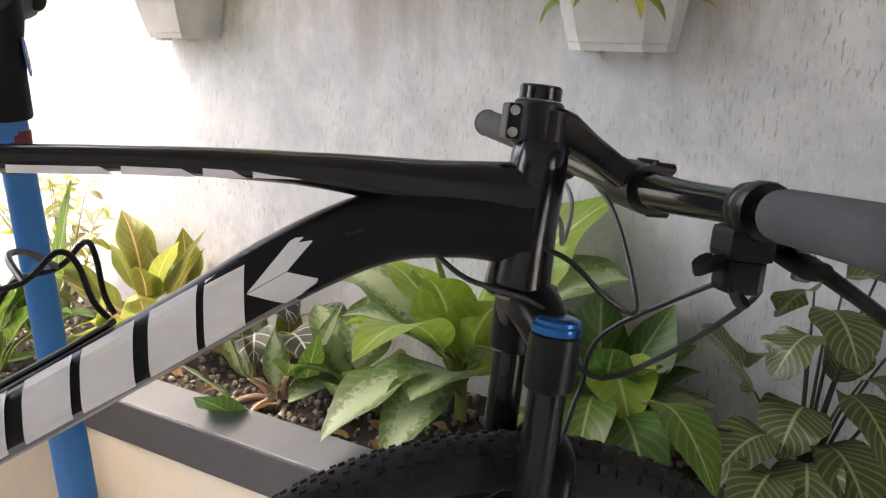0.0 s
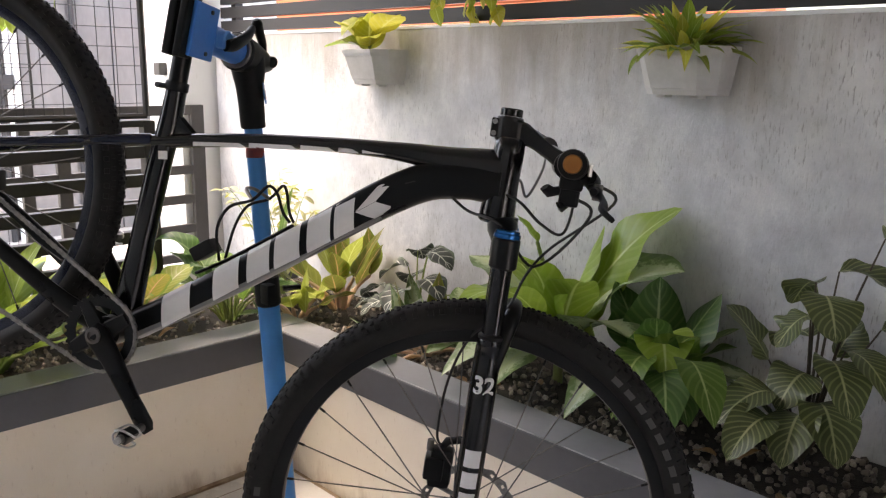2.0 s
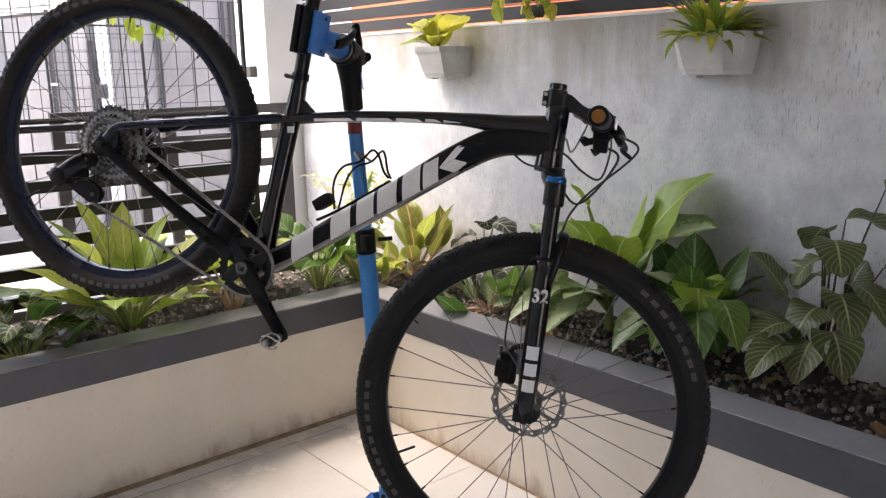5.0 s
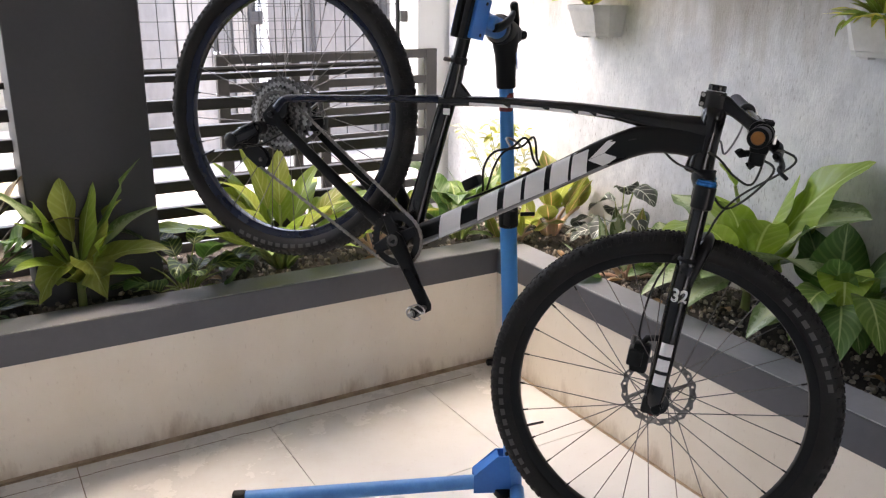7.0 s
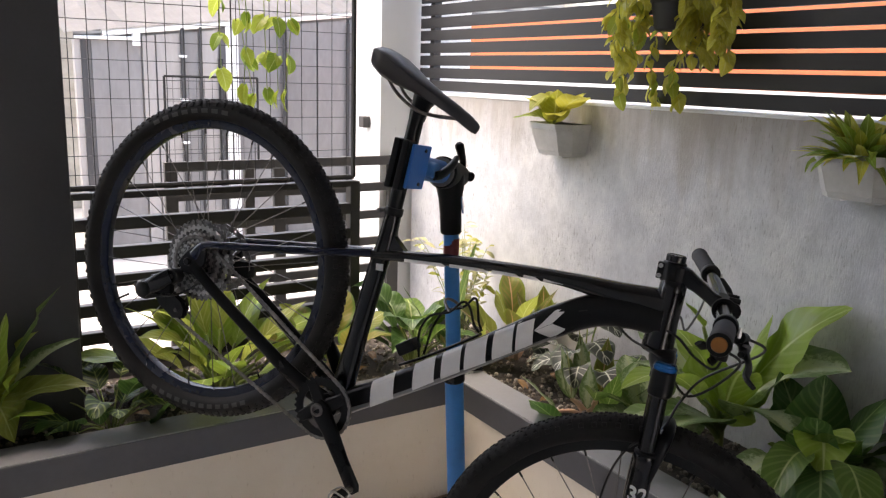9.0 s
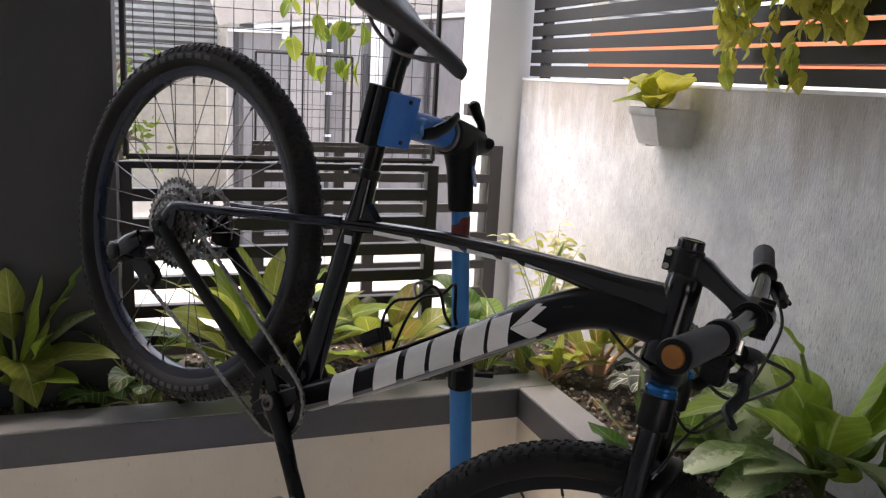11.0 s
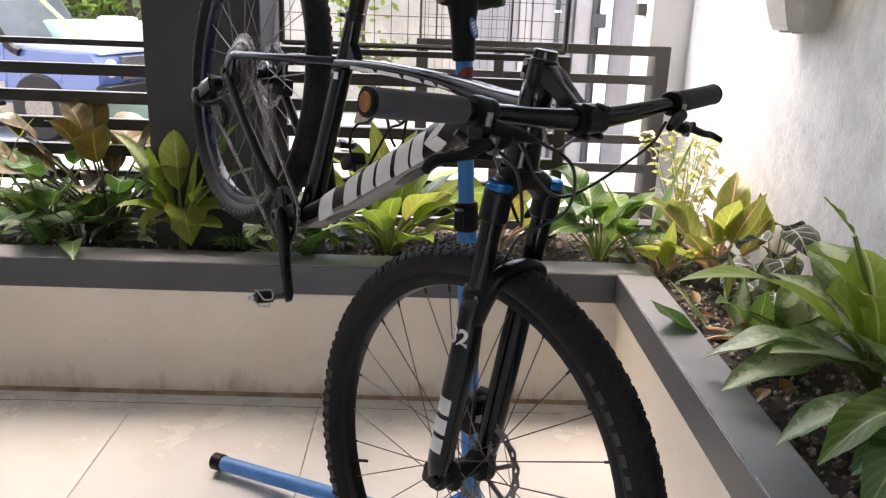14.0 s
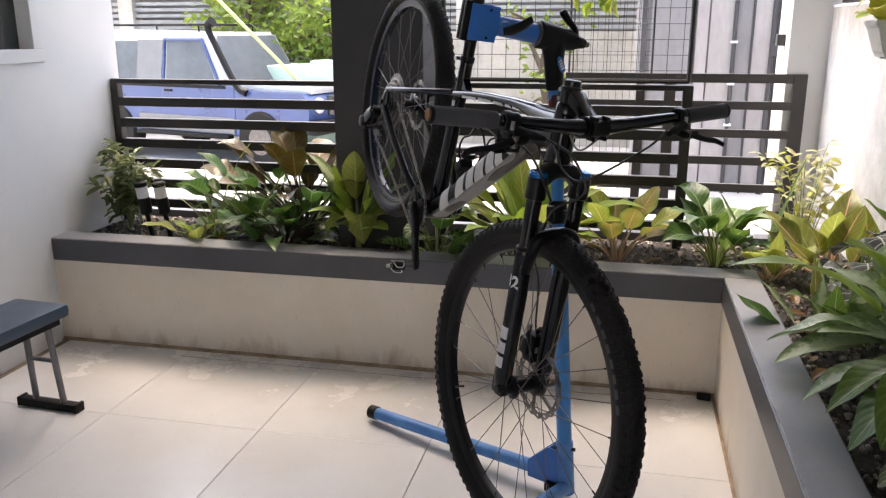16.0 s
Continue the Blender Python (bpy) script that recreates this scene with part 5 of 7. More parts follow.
# handlebar between two measured grip ends
inv = STEER.inverted()
GR, GL = inv @ Vector((0.7005, -0.363, -0.004)), inv @ Vector((0.598, 0.372, 0.058))
MIDB = CL + SHIFT
WAY_R, WAY_L = (GR - MIDB), (GL - MIDB)
bar_pts = [GR, MIDB + WAY_R * 0.55 + Vector((0.006, 0, 0.0)), MIDB + WAY_R * 0.2 + Vector((0.004, 0, -0.002)), MIDB, MIDB + WAY_L * 0.2 + Vector((0.004, 0, -0.002)), MIDB + WAY_L * 0.55 + Vector((0.006, 0, 0)), GL]
bar_line = smooth_line(bar_pts, 5)
bar = steered("handlebar", sweep(bmesh.new(), bar_line, lerp_list([0.0111, 0.0111, 0.0135, 0.0159, 0.0159, 0.0135, 0.0111, 0.0111], len(bar_line)), 16), STANCHION, None, "black riser handlebar with foam grips")
part("bar_clamp", sweep(bmesh.new(), [MIDB - (GL - GR).normalized() * 0.024, MIDB + (GL - GR).normalized() * 0.024], 0.0212, 20), BLACK, bar)
for e in (-0.015, 0.015):
    for z in (-1, 1):
        fb = MIDB + (GL - GR).normalized() * e
        part("face_bolt", rodded(fb + Vector((0.004, 0, z * 0.019)), fb + Vector((0.024, 0, z * 0.0185)), 0.005, n=10, cap=0.001), BLACK, bar)
part("face_plate", sweep(bmesh.new(), [MIDB + Vector((0.012, 0, 0)) - (GL - GR).normalized() * 0.02, MIDB + Vector((0.012, 0, 0)) + (GL - GR).normalized() * 0.02], 0.0165, 14), BLACK, bar)
for s, tip in ((-1, GR), (1, GL)):
    way = (MIDB - tip).normalized()
    grip_dir = (bar_line[3] - bar_line[0]).normalized() if s < 0 else (bar_line[-4] - bar_line[-1]).normalized()
    at = Matrix.Translation(tip) @ basis_to(grip_dir)
    part("grip", lathe(bmesh.new(), [(0.0150, 0.002), (0.0165, 0.004), (0.0168, 0.03), (0.0165, 0.125), (0.0155, 0.133), (0.0125, 0.134)], at, 24), FOAM, bar, "dark grey foam grip")
    part("lock_ring", lathe(bmesh.new(), [(0.011, -0.001), (0.0165, -0.001), (0.0175, 0.002), (0.0165, 0.006), (0.012, 0.006)], at, 24), PLASTIC, bar)
    part("end_plug", lathe(bmesh.new(), [(0.004, -0.0028), (0.010, -0.0032), (0.0112, -0.0015), (0.011, 0.002)], at, 20), ORANGE, bar, "orange bar end plug")
    fw = Vector((1, 0, 0))
    dn = Vector((0, 0, -1))
    c = tip + grip_dir * 0.155
    part("lever_clamp", lathe(bmesh.new(), [(0.012, -0.008), (0.0185, -0.008), (0.0195, -0.005), (0.0195, 0.005), (0.0185, 0.008), (0.012, 0.008)], Matrix.Translation(c) @ basis_to(grip_dir), 18), BLACK, bar)
    lev = part("brake_lever", sweep(bmesh.new(), smooth_line([c + dn * 0.010 + fw * 0.012, c + dn * 0.024 + fw * 0.03 + grip_dir * 0.025, c + dn * 0.032 + fw * 0.034 - grip_dir * 0.01, c + dn * 0.03 + fw * 0.03 - grip_dir * 0.035], 4), lerp_list([0.008, 0.0092, 0.008, 0.005], 13), 12), PLASTIC, bar, "black hydraulic brake lever")
    part("lever_blade", sweep(bmesh.new(), smooth_line([c + dn * 0.030 + fw * 0.036 - grip_dir * 0.01, c + dn * 0.042 + fw * 0.045 - grip_dir * 0.05, c + dn * 0.05 + fw * 0.044 - grip_dir * 0.09, c + dn * 0.058 + fw * 0.056 - grip_dir * 0.108], 4), lerp_list([(0.005, 0.0065), (0.004, 0.006), (0.004, 0.0062), (0.0035, 0.0055)], 13), 10, None, 3), PLASTIC, lev)
    part("lever_pivot", rodded(c + dn * 0.02 + fw * 0.036, c + dn * 0.042 + fw * 0.036, 0.0065, n=10, cap=0.001), STEEL_DARK, lev)
    part("clamp_bolt", rodded(c - dn * 0.004 + fw * 0.021, c + dn * 0.012 + fw * 0.021, 0.004, n=8), STEEL, lev)
    part("reservoir", sweep(bmesh.new(), smooth_line([c + dn * 0.012 + fw * 0.022 + grip_dir * 0.005, c + dn * 0.018 + fw * 0.03 + grip_dir * 0.04, c + dn * 0.022 + fw * 0.034 + grip_dir * 0.062], 4), lerp_list([0.010, 0.009, 0.0055], 9), 12), PLASTIC, lev)
    if s < 0:
        g = c + grip_dir * 0.016
        gx = grip_dir
        gy = dn.cross(gx).normalized()
        gz = gx.cross(gy)
        GM = Matrix(((gx.x, gy.x, gz.x, g.x), (gx.y, gy.y, gz.y, g.y), (gx.z, gy.z, gz.z, g.z), (0, 0, 0, 1)))
        sg = 1 if gz.z > 0 else -1
        sh = part("shifter", boxed((-0.014, -0.016, min(sg * -0.034, sg * -0.012)), (0.02, 0.016, max(sg * -0.034, sg * -0.012)), 0.005, GM), PLASTIC, bar, "black trigger shifter pod", smooth=False)
        part("shifter_cover", boxed((-0.011, -0.0135, min(sg * -0.056, sg * -0.03)), (0.015, 0.0135, max(sg * -0.056, sg * -0.03)), 0.005, GM), BLACK, sh, smooth=False)
        part("shifter_clamp", lathe(bmesh.new(), [(0.012, -0.006), (0.0165, -0.006), (0.0175, -0.003), (0.0175, 0.003), (0.0165, 0.006), (0.012, 0.006)], Matrix.Translation(g) @ basis_to(grip_dir), 18), BLACK, sh)
        part("shift_bolt", rodded(GM @ Vector((0.006, 0.015, sg * -0.022)), GM @ Vector((0.006, 0.019, sg * -0.022)), 0.004, n=8), STEEL_DARK, sh)
        part("shift_paddle", sweep(bmesh.new(), [g + dn * 0.035 - fw * 0.012, g + dn * 0.04 - fw * 0.026, g + dn * 0.034 - fw * 0.034 - grip_dir * 0.012], [(0.004, 0.008), (0.005, 0.010), (0.003, 0.007)], 10), PLASTIC, sh)
        part("shift_paddle", sweep(bmesh.new(), [g + dn * 0.052 - fw * 0.004, g + dn * 0.058 - fw * 0.01 - grip_dir * 0.022, g + dn * 0.054 - fw * 0.012 - grip_dir * 0.036], [(0.003, 0.007), (0.0025, 0.007), (0.002, 0.005)], 8), BLACK, sh)
        CR = g
    else:
        CLFT = c

# cables and hoses
def cable(pts, r=0.0024, mat=CABLE, label="thin black cable"):
    return part("cable", sweep(bmesh.new(), smooth_line(pts, 7), r, 7), mat, bike, label)


def S(v):
    return STEER @ Vector(v)


rs = STEER @ (CR + Vector((-0.004, 0.02, -0.04)))
cable([rs, rs + Vector((0.035, 0.02, -0.03)), S((0.06, -0.05, -0.225)), S((0.0, -0.045, -0.17)), (0.53, -0.031, -0.075), (0.49, -0.033, -0.042), (0.455, -0.033, -0.032), (0.43, -0.031, -0.036)])
rb2 = STEER @ (CR + Vector((0.035, 0.045, -0.02)))
cable([rb2, rb2 + Vector((0.03, 0.05, -0.03)), S((0.085, 0.01, -0.20)), S((0.05, -0.03, -0.245)), S((0.03, -0.035, -0.30)), S((-0.02, -0.01, -0.36)), S((-0.045, 0.04, -0.45)), S((-0.05, 0.058, -0.55)), S((-0.035, 0.055, -0.575))])
lb = STEER @ (CLFT + Vector((0.034, -0.06, -0.022)))
cable([lb, lb + Vector((0.02, -0.06, -0.04)), S((0.1, -0.01, -0.17)), S((0.06, -0.035, -0.16)), S((0.02, -0.03, -0.13)), (0.56, -0.03, -0.04)])
cable([STEER @ (CLFT + Vector((0.0, -0.02, -0.012))), S((0.055, 0.07, -0.085)), S((0.035, 0.02, -0.125)), S((0.02, 0.0, -0.10)), (0.59, 0.012, -0.03)], 0.0022, GREY_UNDER, "thin grey cable")
cable([(-0.41, -0.066, -0.075), (-0.455, -0.086, -0.105), (-0.5, -0.092, -0.115), (-0.535, -0.088, -0.112)])

# bottle cage on the down tube
cage = part("bottle_cage", sweep(bmesh.new(), smooth_line([(0.03, 0, -0.215), (0.08, 0, -0.193), (0.15, 0, -0.156), (0.2, 0, -0.128)], 3), [(0.011, 0.003)] * 10, 10, (0, 1, 0), 3), PLASTIC, bike, "black wire bottle cage", at=Matrix.Translation((0.028, 0, 0.014)))
part("cage_shoe", boxed((-0.02, -0.018, -0.01), (0.022, 0.018, 0.016), 0.005, Matrix.Translation((0.045, 0, -0.178)) @ Matrix.Rotation(radians(-29), 4, "Y")), PLASTIC, cage)
for s in (-1, 1):
    part("cage_arm", sweep(bmesh.new(), smooth_line([(0.075, s * 0.012, -0.19), (0.082, s * 0.034, -0.135), (0.105, s * 0.038, -0.098), (0.145, s * 0.036, -0.085), (0.17, s * 0.032, -0.062), (0.182, s * 0.022, -0.072), (0.19, s * 0.014, -0.105), (0.2, s * 0.008, -0.122)], 4), 0.0027, 8), PLASTIC, cage)
part("cage_hoop", sweep(bmesh.new(), smooth_line([(0.145, -0.036, -0.085), (0.128, -0.02, -0.07), (0.122, 0.0, -0.066), (0.128, 0.02, -0.07), (0.145, 0.036, -0.085)], 4), 0.003, 8), STEEL_DARK, cage, "grey wire hoop")


# ---- repair stand ----
STAND_B, STAND_T = Vector((-0.532, -0.887, 0.0)), Vector((-0.614, -0.887, 1.335))


def on_pole(z):
    return STAND_B.lerp(STAND_T, z / STAND_T.z)


stand = thing("repair_stand", pose(0, 0, 0), "blue tubular bicycle repair stand with black clamp head", "repair stand")
part("upper_tube", rodded(on_pole(0.9), on_pole(1.32), 0.0185, n=24), BLUE_TUBE, stand)
part("lower_tube", rodded(on_pole(0.03), on_pole(0.915), 0.0235, n=24), BLUE_TUBE, stand)
col = part("collar", rodded(on_pole(0.90), on_pole(0.968), 0.027, n=20, cap=0.004), PLASTIC, stand, "black clamp collar")
part("collar_tab", boxed((-0.03, -0.048, -0.022), (-0.008, -0.018, 0.022), 0.004, Matrix.Translation(on_pole(0.935))), PLASTIC, col)
part("collar_lever", sweep(bmesh.new(), [on_pole(0.94) + Vector((0.02, -0.03, 0)), on_pole(0.93) + Vector((0.055, -0.045, 0.01))], 0.006, 8), PLASTIC, col)
lab = bmesh.new()
lathe(lab, [(0.0190, 1.222), (0.0190, 1.270)], Matrix.Translation((on_pole(1.245).x, on_pole(1.245).y, 0)), 24)
part("label_band", lab, RED, stand, "dark red label round the tube")
part("foot_sleeve", rodded(on_pole(0.02), on_pole(0.2), 0.0275, n=24, cap=0.002), BLUE_WORN, stand)
FOOT = Vector((-1.295, -0.505, 0.036))
FB = on_pole(0.075)
d1 = (FOOT - FB).normalized()
leg1 = part("foot_leg", rodded(FB + d1 * 0.02, FOOT, 0.0225, n=24), BLUE_WORN, stand, "scuffed blue foot tube")
part("foot_cap", rodded(FOOT - d1 * 0.028, FOOT + d1 * 0.012, 0.0255, n=24, cap=0.004), PLASTIC, leg1, "black rubber foot cap")
FOOT2 = Vector((-0.96, -1.58, 0.03))
FB2 = on_pole(0.06) + Vector((0, -0.02, -0.01))
d2 = (FOOT2 - FB2).normalized()
leg2 = part("foot_leg", rodded(FB2, FOOT2, 0.0225, n=24), BLUE_WORN, stand, "scuffed blue foot tube")
part("foot_cap", rodded(FOOT2 - d2 * 0.028, FOOT2 + d2 * 0.012, 0.0255, n=24, cap=0.004), PLASTIC, leg2, "black rubber foot cap")
gus = bmesh.new()
a = Vector((d1.x, d1.y, 0)).normalized()
for off in (-0.024, 0.024):
    nrm = Vector((-a.y, a.x, 0)) * off
    tri = [FB + a * 0.02 + Vector((0, 0, 0.095)), FB + a * 0.055 + Vector((0, 0, 0.095)), FB + a * 0.125 + Vector((0, 0, 0.03)), FB + a * 0.125 - Vector((0, 0, 0.03)), FB - a * 0.02 - Vector((0, 0, 0.03))]
    vs = [[gus.verts.new(p + nrm * k) for p in tri] for k in (0.92, 1.08)]
    gus.faces.new(vs[0])
    gus.faces.new(list(reversed(vs[1])))
    for i in range(5):
        gus.faces.new((vs[0][i], vs[1][i], vs[1][(i + 1) % 5], vs[0][(i + 1) % 5]))
top = [gus.verts.new(p) for p in (FB + a * 0.05 + Vector((-a.y, a.x, 0)) * 0.024 + Vector((0, 0, 0.095)), FB + a * 0.05 - Vector((-a.y, a.x, 0)) * 0.024 + Vector((0, 0, 0.095)), FB + a * 0.125 - Vector((-a.y, a.x, 0)) * 0.024 + Vector((0, 0, 0.03)), FB + a * 0.125 + Vector((-a.y, a.x, 0)) * 0.024 + Vector((0, 0, 0.03)))]
gus.faces.new(top)
bmesh.ops.recalc_face_normals(gus, faces=gus.faces)
part("gusset_plate", gus, BLUE, stand, smooth=False)
part("pivot_bolt", rodded(on_pole(0.2) + Vector((-0.03, -0.01, -0.02)), on_pole(0.2) + Vector((0.036, -0.012, -0.02)), 0.006, n=8), BLACK, stand)
part("lock_knob", boxed((-0.02, -0.02, -0.012), (0.02, 0.02, 0.012), 0.004, Matrix.Translation(FB + a * 0.05 + Vector((0, -0.03, -0.03)))), PLASTIC, stand)
head = part("head_casting", lathe(bmesh.new(), [(0.0235, 0.0), (0.0255, 0.003), (0.0262, 0.05), (0.0285, 0.085), (0.034, 0.115), (0.035, 0.14), (0.028, 0.152)], Matrix.Translation(on_pole(1.282)) @ basis_to(STAND_T - STAND_B), 20), PLASTIC, stand, "black moulded stand head")
JAW = BIKE @ Vector((0.037, 0.0, 0.214))
HC = on_pole(1.425)
dj = (JAW - HC).normalized()
part("head_barrel", lathe(bmesh.new(), [(0.012, -0.075), (0.0145, -0.07), (0.017, -0.055), (0.0265, -0.035), (0.0315, 0.0), (0.036, 0.045), (0.0375, 0.062), (0.0375, 0.072), (0.033, 0.076)], Matrix.Translation(HC - dj * 0.026) @ basis_to(dj), 24), PLASTIC, head)
part("clamp_tube", rodded(HC + dj * 0.03, JAW - dj * 0.03, 0.0265, n=22), BLUE, stand, "blue clamp arm")
part("adjust_ring", rodded(HC + dj * 0.05, HC + dj * 0.058, 0.034, n=24, cap=0.002), STEEL_DARK, stand)
jz = (BIKE.to_3x3() @ Vector((0.19, 0, 1))).normalized()
jy = jz.cross(dj).normalized()
jx = jy.cross(jz)
JM = Matrix(((jx.x, jy.x, jz.x, JAW.x), (jx.y, jy.y, jz.y, JAW.y), (jx.z, jy.z, jz.z, JAW.z), (0, 0, 0, 1)))
jaw = part("clamp_jaw", boxed((-0.058, 0.018, -0.047), (0.022, 0.026, 0.047), 0.003, JM), BLUE, stand, "blue steel clamp jaw", smooth=False)
box_j = bmesh.new()
box(box_j, (-0.058, -0.026, -0.047), (0.022, -0.018, 0.047), 0.003, JM)
part("clamp_jaw", box_j, BLUE, stand, "blue steel clamp jaw", smooth=False)
part("jaw_web", boxed((-0.062, -0.024, -0.032), (-0.03, 0.024, 0.032), 0.004, JM), BLUE, stand, smooth=False)
for yy in (-1, 1):
    part("jaw_pad", boxed((-0.006, min(yy * 0.003, yy * 0.0175), -0.052), (0.038, max(yy * 0.003, yy * 0.0175), 0.052), 0.003, JM), PLASTIC, stand, "black rubber jaw pad", smooth=False)
for z in (-0.036, 0.036):
    for yy in (-1, 1):
        part("rivet", rodded(JM @ Vector((-0.03, yy * 0.025, z)), JM @ Vector((-0.03, yy * 0.0285, z)), 0.004, n=8), BLACK, stand)
part("cam_pivot", rodded(JM @ Vector((-0.076, 0.02, -0.002)), JM @ Vector((-0.076, 0.042, -0.002)), 0.017, n=16, cap=0.003), BLUE_WORN, stand)
part("cam_lever", sweep(bmesh.new(), smooth_line([JM @ Vector((-0.068, 0.044, -0.012)), JM @ Vector((-0.09, 0.05, -0.004)), JM @ Vector((-0.118, 0.054, 0.014)), JM @ Vector((-0.14, 0.05, 0.03))], 4), lerp_list([(0.007, 0.013), (0.009, 0.017), (0.009, 0.0155), (0.007, 0.012)], 13), 14), PLASTIC, stand, "black cam lever over the clamp arm")
hb = HC - dj * 0.074
part("handle", sweep(bmesh.new(), smooth_line([hb + Vector((0, 0, 0.005)), hb + dj * 0.012 + Vector((0.004, -0.006, 0.035)), hb + dj * 0.034 + Vector((0.006, -0.01, 0.052)), hb + dj * 0.05 + Vector((0.006, -0.012, 0.07)), hb + dj * 0.054 + Vector((0.006, -0.012, 0.076))], 4), lerp_list([0.0085, 0.0085, 0.0098, 0.0115, 0.006], 17), 12), PLASTIC, stand, "black lever handle")
part("handle_knob", rodded(hb + Vector((0.004, -0.022, 0.004)), hb + Vector((0.006, -0.036, 0.002)), 0.012, n=12, cap=0.003), PLASTIC, stand)
part("cap_bolt", rodded(HC - dj * 0.096, HC - dj * 0.114, 0.009, n=8, cap=0.002), STEEL_DARK, head)
em = Matrix.Translation(on_pole(1.352) + Vector((0.021, -0.0188, 0))) @ basis_to((0.75, -0.66, 0.06)) @ Matrix.Rotation(radians(25), 4, "Z")
lg = lathe(bmesh.new(), [(0.0001, 0), (0.012, 0), (0.012, 0.0015), (0.0001, 0.0015)], em @ Matrix.Diagonal((0.95, 2.0, 1, 1)), 20)
emblem = part("emblem", lg, BLUE, head, "blue oval emblem on the stand head")
for k in range(4):
    part("print_bar", boxed((-0.006, -0.014 + k * 0.0075, 0.0016), (0.006, -0.009 + k * 0.0075, 0.0024), 0.0, em), DECAL, emblem, smooth=False)


# ---- plants ----
def leaf_shape(kind, v):
    if kind == "lance":
        return max(0.0, math.sin(math.pi * v ** 0.76)) ** 1.05
    if kind == "broad":
        return max(0.0, math.sin(math.pi * v ** 0.8)) ** 0.8 * 1.15
    if kind == "oval":
        return max(0.0, math.sin(math.pi * v ** 0.9)) ** 0.62
    if kind == "heart":
        return max(0.0, math.sin(math.pi * (0.12 + 0.88 * v) ** 0.72)) ** 0.8 * (1.0 if v > 0.02 else 0.5)
    return 1.0 - v ** 2.2 if v > 0.06 else 0.5 + v * 8


def leaf_mesh(L, W, kind, droop, fold, ripple, seed, mat, n=10):
    """One blade from the origin along +y, bending down, folded at its midrib."""
    rnd = random.Random(seed)
    bm = bmesh.new()
    uvl = bm.loops.layers.uv.new("uv")
    y = z = 0.0
    rows, ph, tw = [], rnd.uniform(0, 6), rnd.uniform(-0.35, 0.35)
    for i in range(n + 1):
        v = i / n
        ang = -droop * v ** 1.25
        if i:
            y += L / n * math.cos(ang)
            z += L / n * math.sin(ang)
        w = W / 2 * leaf_shape(kind, v)
        row = []
        for j in range(-2, 3):
            u = j / 2
            lift = abs(u) * w * math.sin(fold) + ripple * w * math.sin(v * 11 + ph + (2.1 if u > 0 else 0)) * abs(u)
            row.append(bm.verts.new((u * w * math.cos(fold), y - math.sin(ang) * lift + (-0.22 * W * abs(u) ** 2 if kind == "heart" and v < 0.12 else 0), z + math.cos(ang) * lift + u * w * tw * v)))
        rows.append(row)
    for i in range(n):
        for j in range(4):
            f = bm.faces.new((rows[i][j], rows[i][j + 1], rows[i + 1][j + 1], rows[i + 1][j]))
            for lp, (a, b) in zip(f.loops, ((i, j), (i, j + 1), (i + 1, j + 1), (i + 1, j))):
                lp[uvl].uv = (b / 4, a / n)
    me = mesh_of("leaf", bm, mat, True)
    return me


def plant(name, base, label, rows, stalk, kind="lance", seed=1, thick=0.005, category="plant", group="planter plants"):
    """rows: azimuth, rise of the stalk in degrees, stalk length, blade length, width, droop in radians, paint."""
    rnd = random.Random(seed)
    base = Vector(base)
    p = thing(name, Matrix.Translation(base), label, category, group)
    for az, rise, stem_l, L, W, droop, mat, *kick in rows:
        a, e = radians(az), radians(rise)
        root = Vector((0.02 * math.cos(a), 0.02 * math.sin(a), -0.01))
        way = Vector((math.cos(a) * math.cos(e), math.sin(a) * math.cos(e), math.sin(e)))
        e2 = e - (kick[0] if kick else 0.25)
        way2 = Vector((math.cos(a) * math.cos(e2), math.sin(a) * math.cos(e2), math.sin(e2)))
        midp = root + Vector((way.x, way.y, way.z + 0.12)) * stem_l * 0.5
        tip = root + way * stem_l * 0.55 + way2 * stem_l * 0.45
        if stem_l > 0.02:
            line = smooth_line([root, midp, tip], 4)
            part("stalk", sweep(bmesh.new(), line, lerp_list([thick * 1.3, thick, thick * 0.7], len(line)), 7), stalk, p)
        fold, wave, key, roll = rnd.uniform(0.06, 0.4), rnd.uniform(0.04, 0.2), rnd.random(), rnd.uniform(-0.4, 0.4)
        for _ in range(9):
            me = leaf_mesh(L, W * 1.25, kind, droop, fold, wave, key, mat, 14)
            at = Matrix.Translation(tip) @ Matrix.Rotation(a - math.pi / 2, 4, "Z") @ Matrix.Rotation(e2, 4, "X") @ Matrix.Rotation(roll, 4, "Y")
            spots = [base + at @ v.co for v in me.vertices]
            if group != "planter plants" or all(q.z > (0.515 if min(q.x + 0.005, 9) < 0.14 and q.y < 0.14 or q.y < 0.14 else 0.47) and q.x < WALL_X - 0.004 for q in spots):
                break
            droop, e2 = droop * 0.8, e2 + 0.1
            if any(q.x >= WALL_X - 0.004 for q in spots):
                a += 0.35 if math.sin(a) >= 0 else -0.35
        share("leaf", me, p, at)
    return p


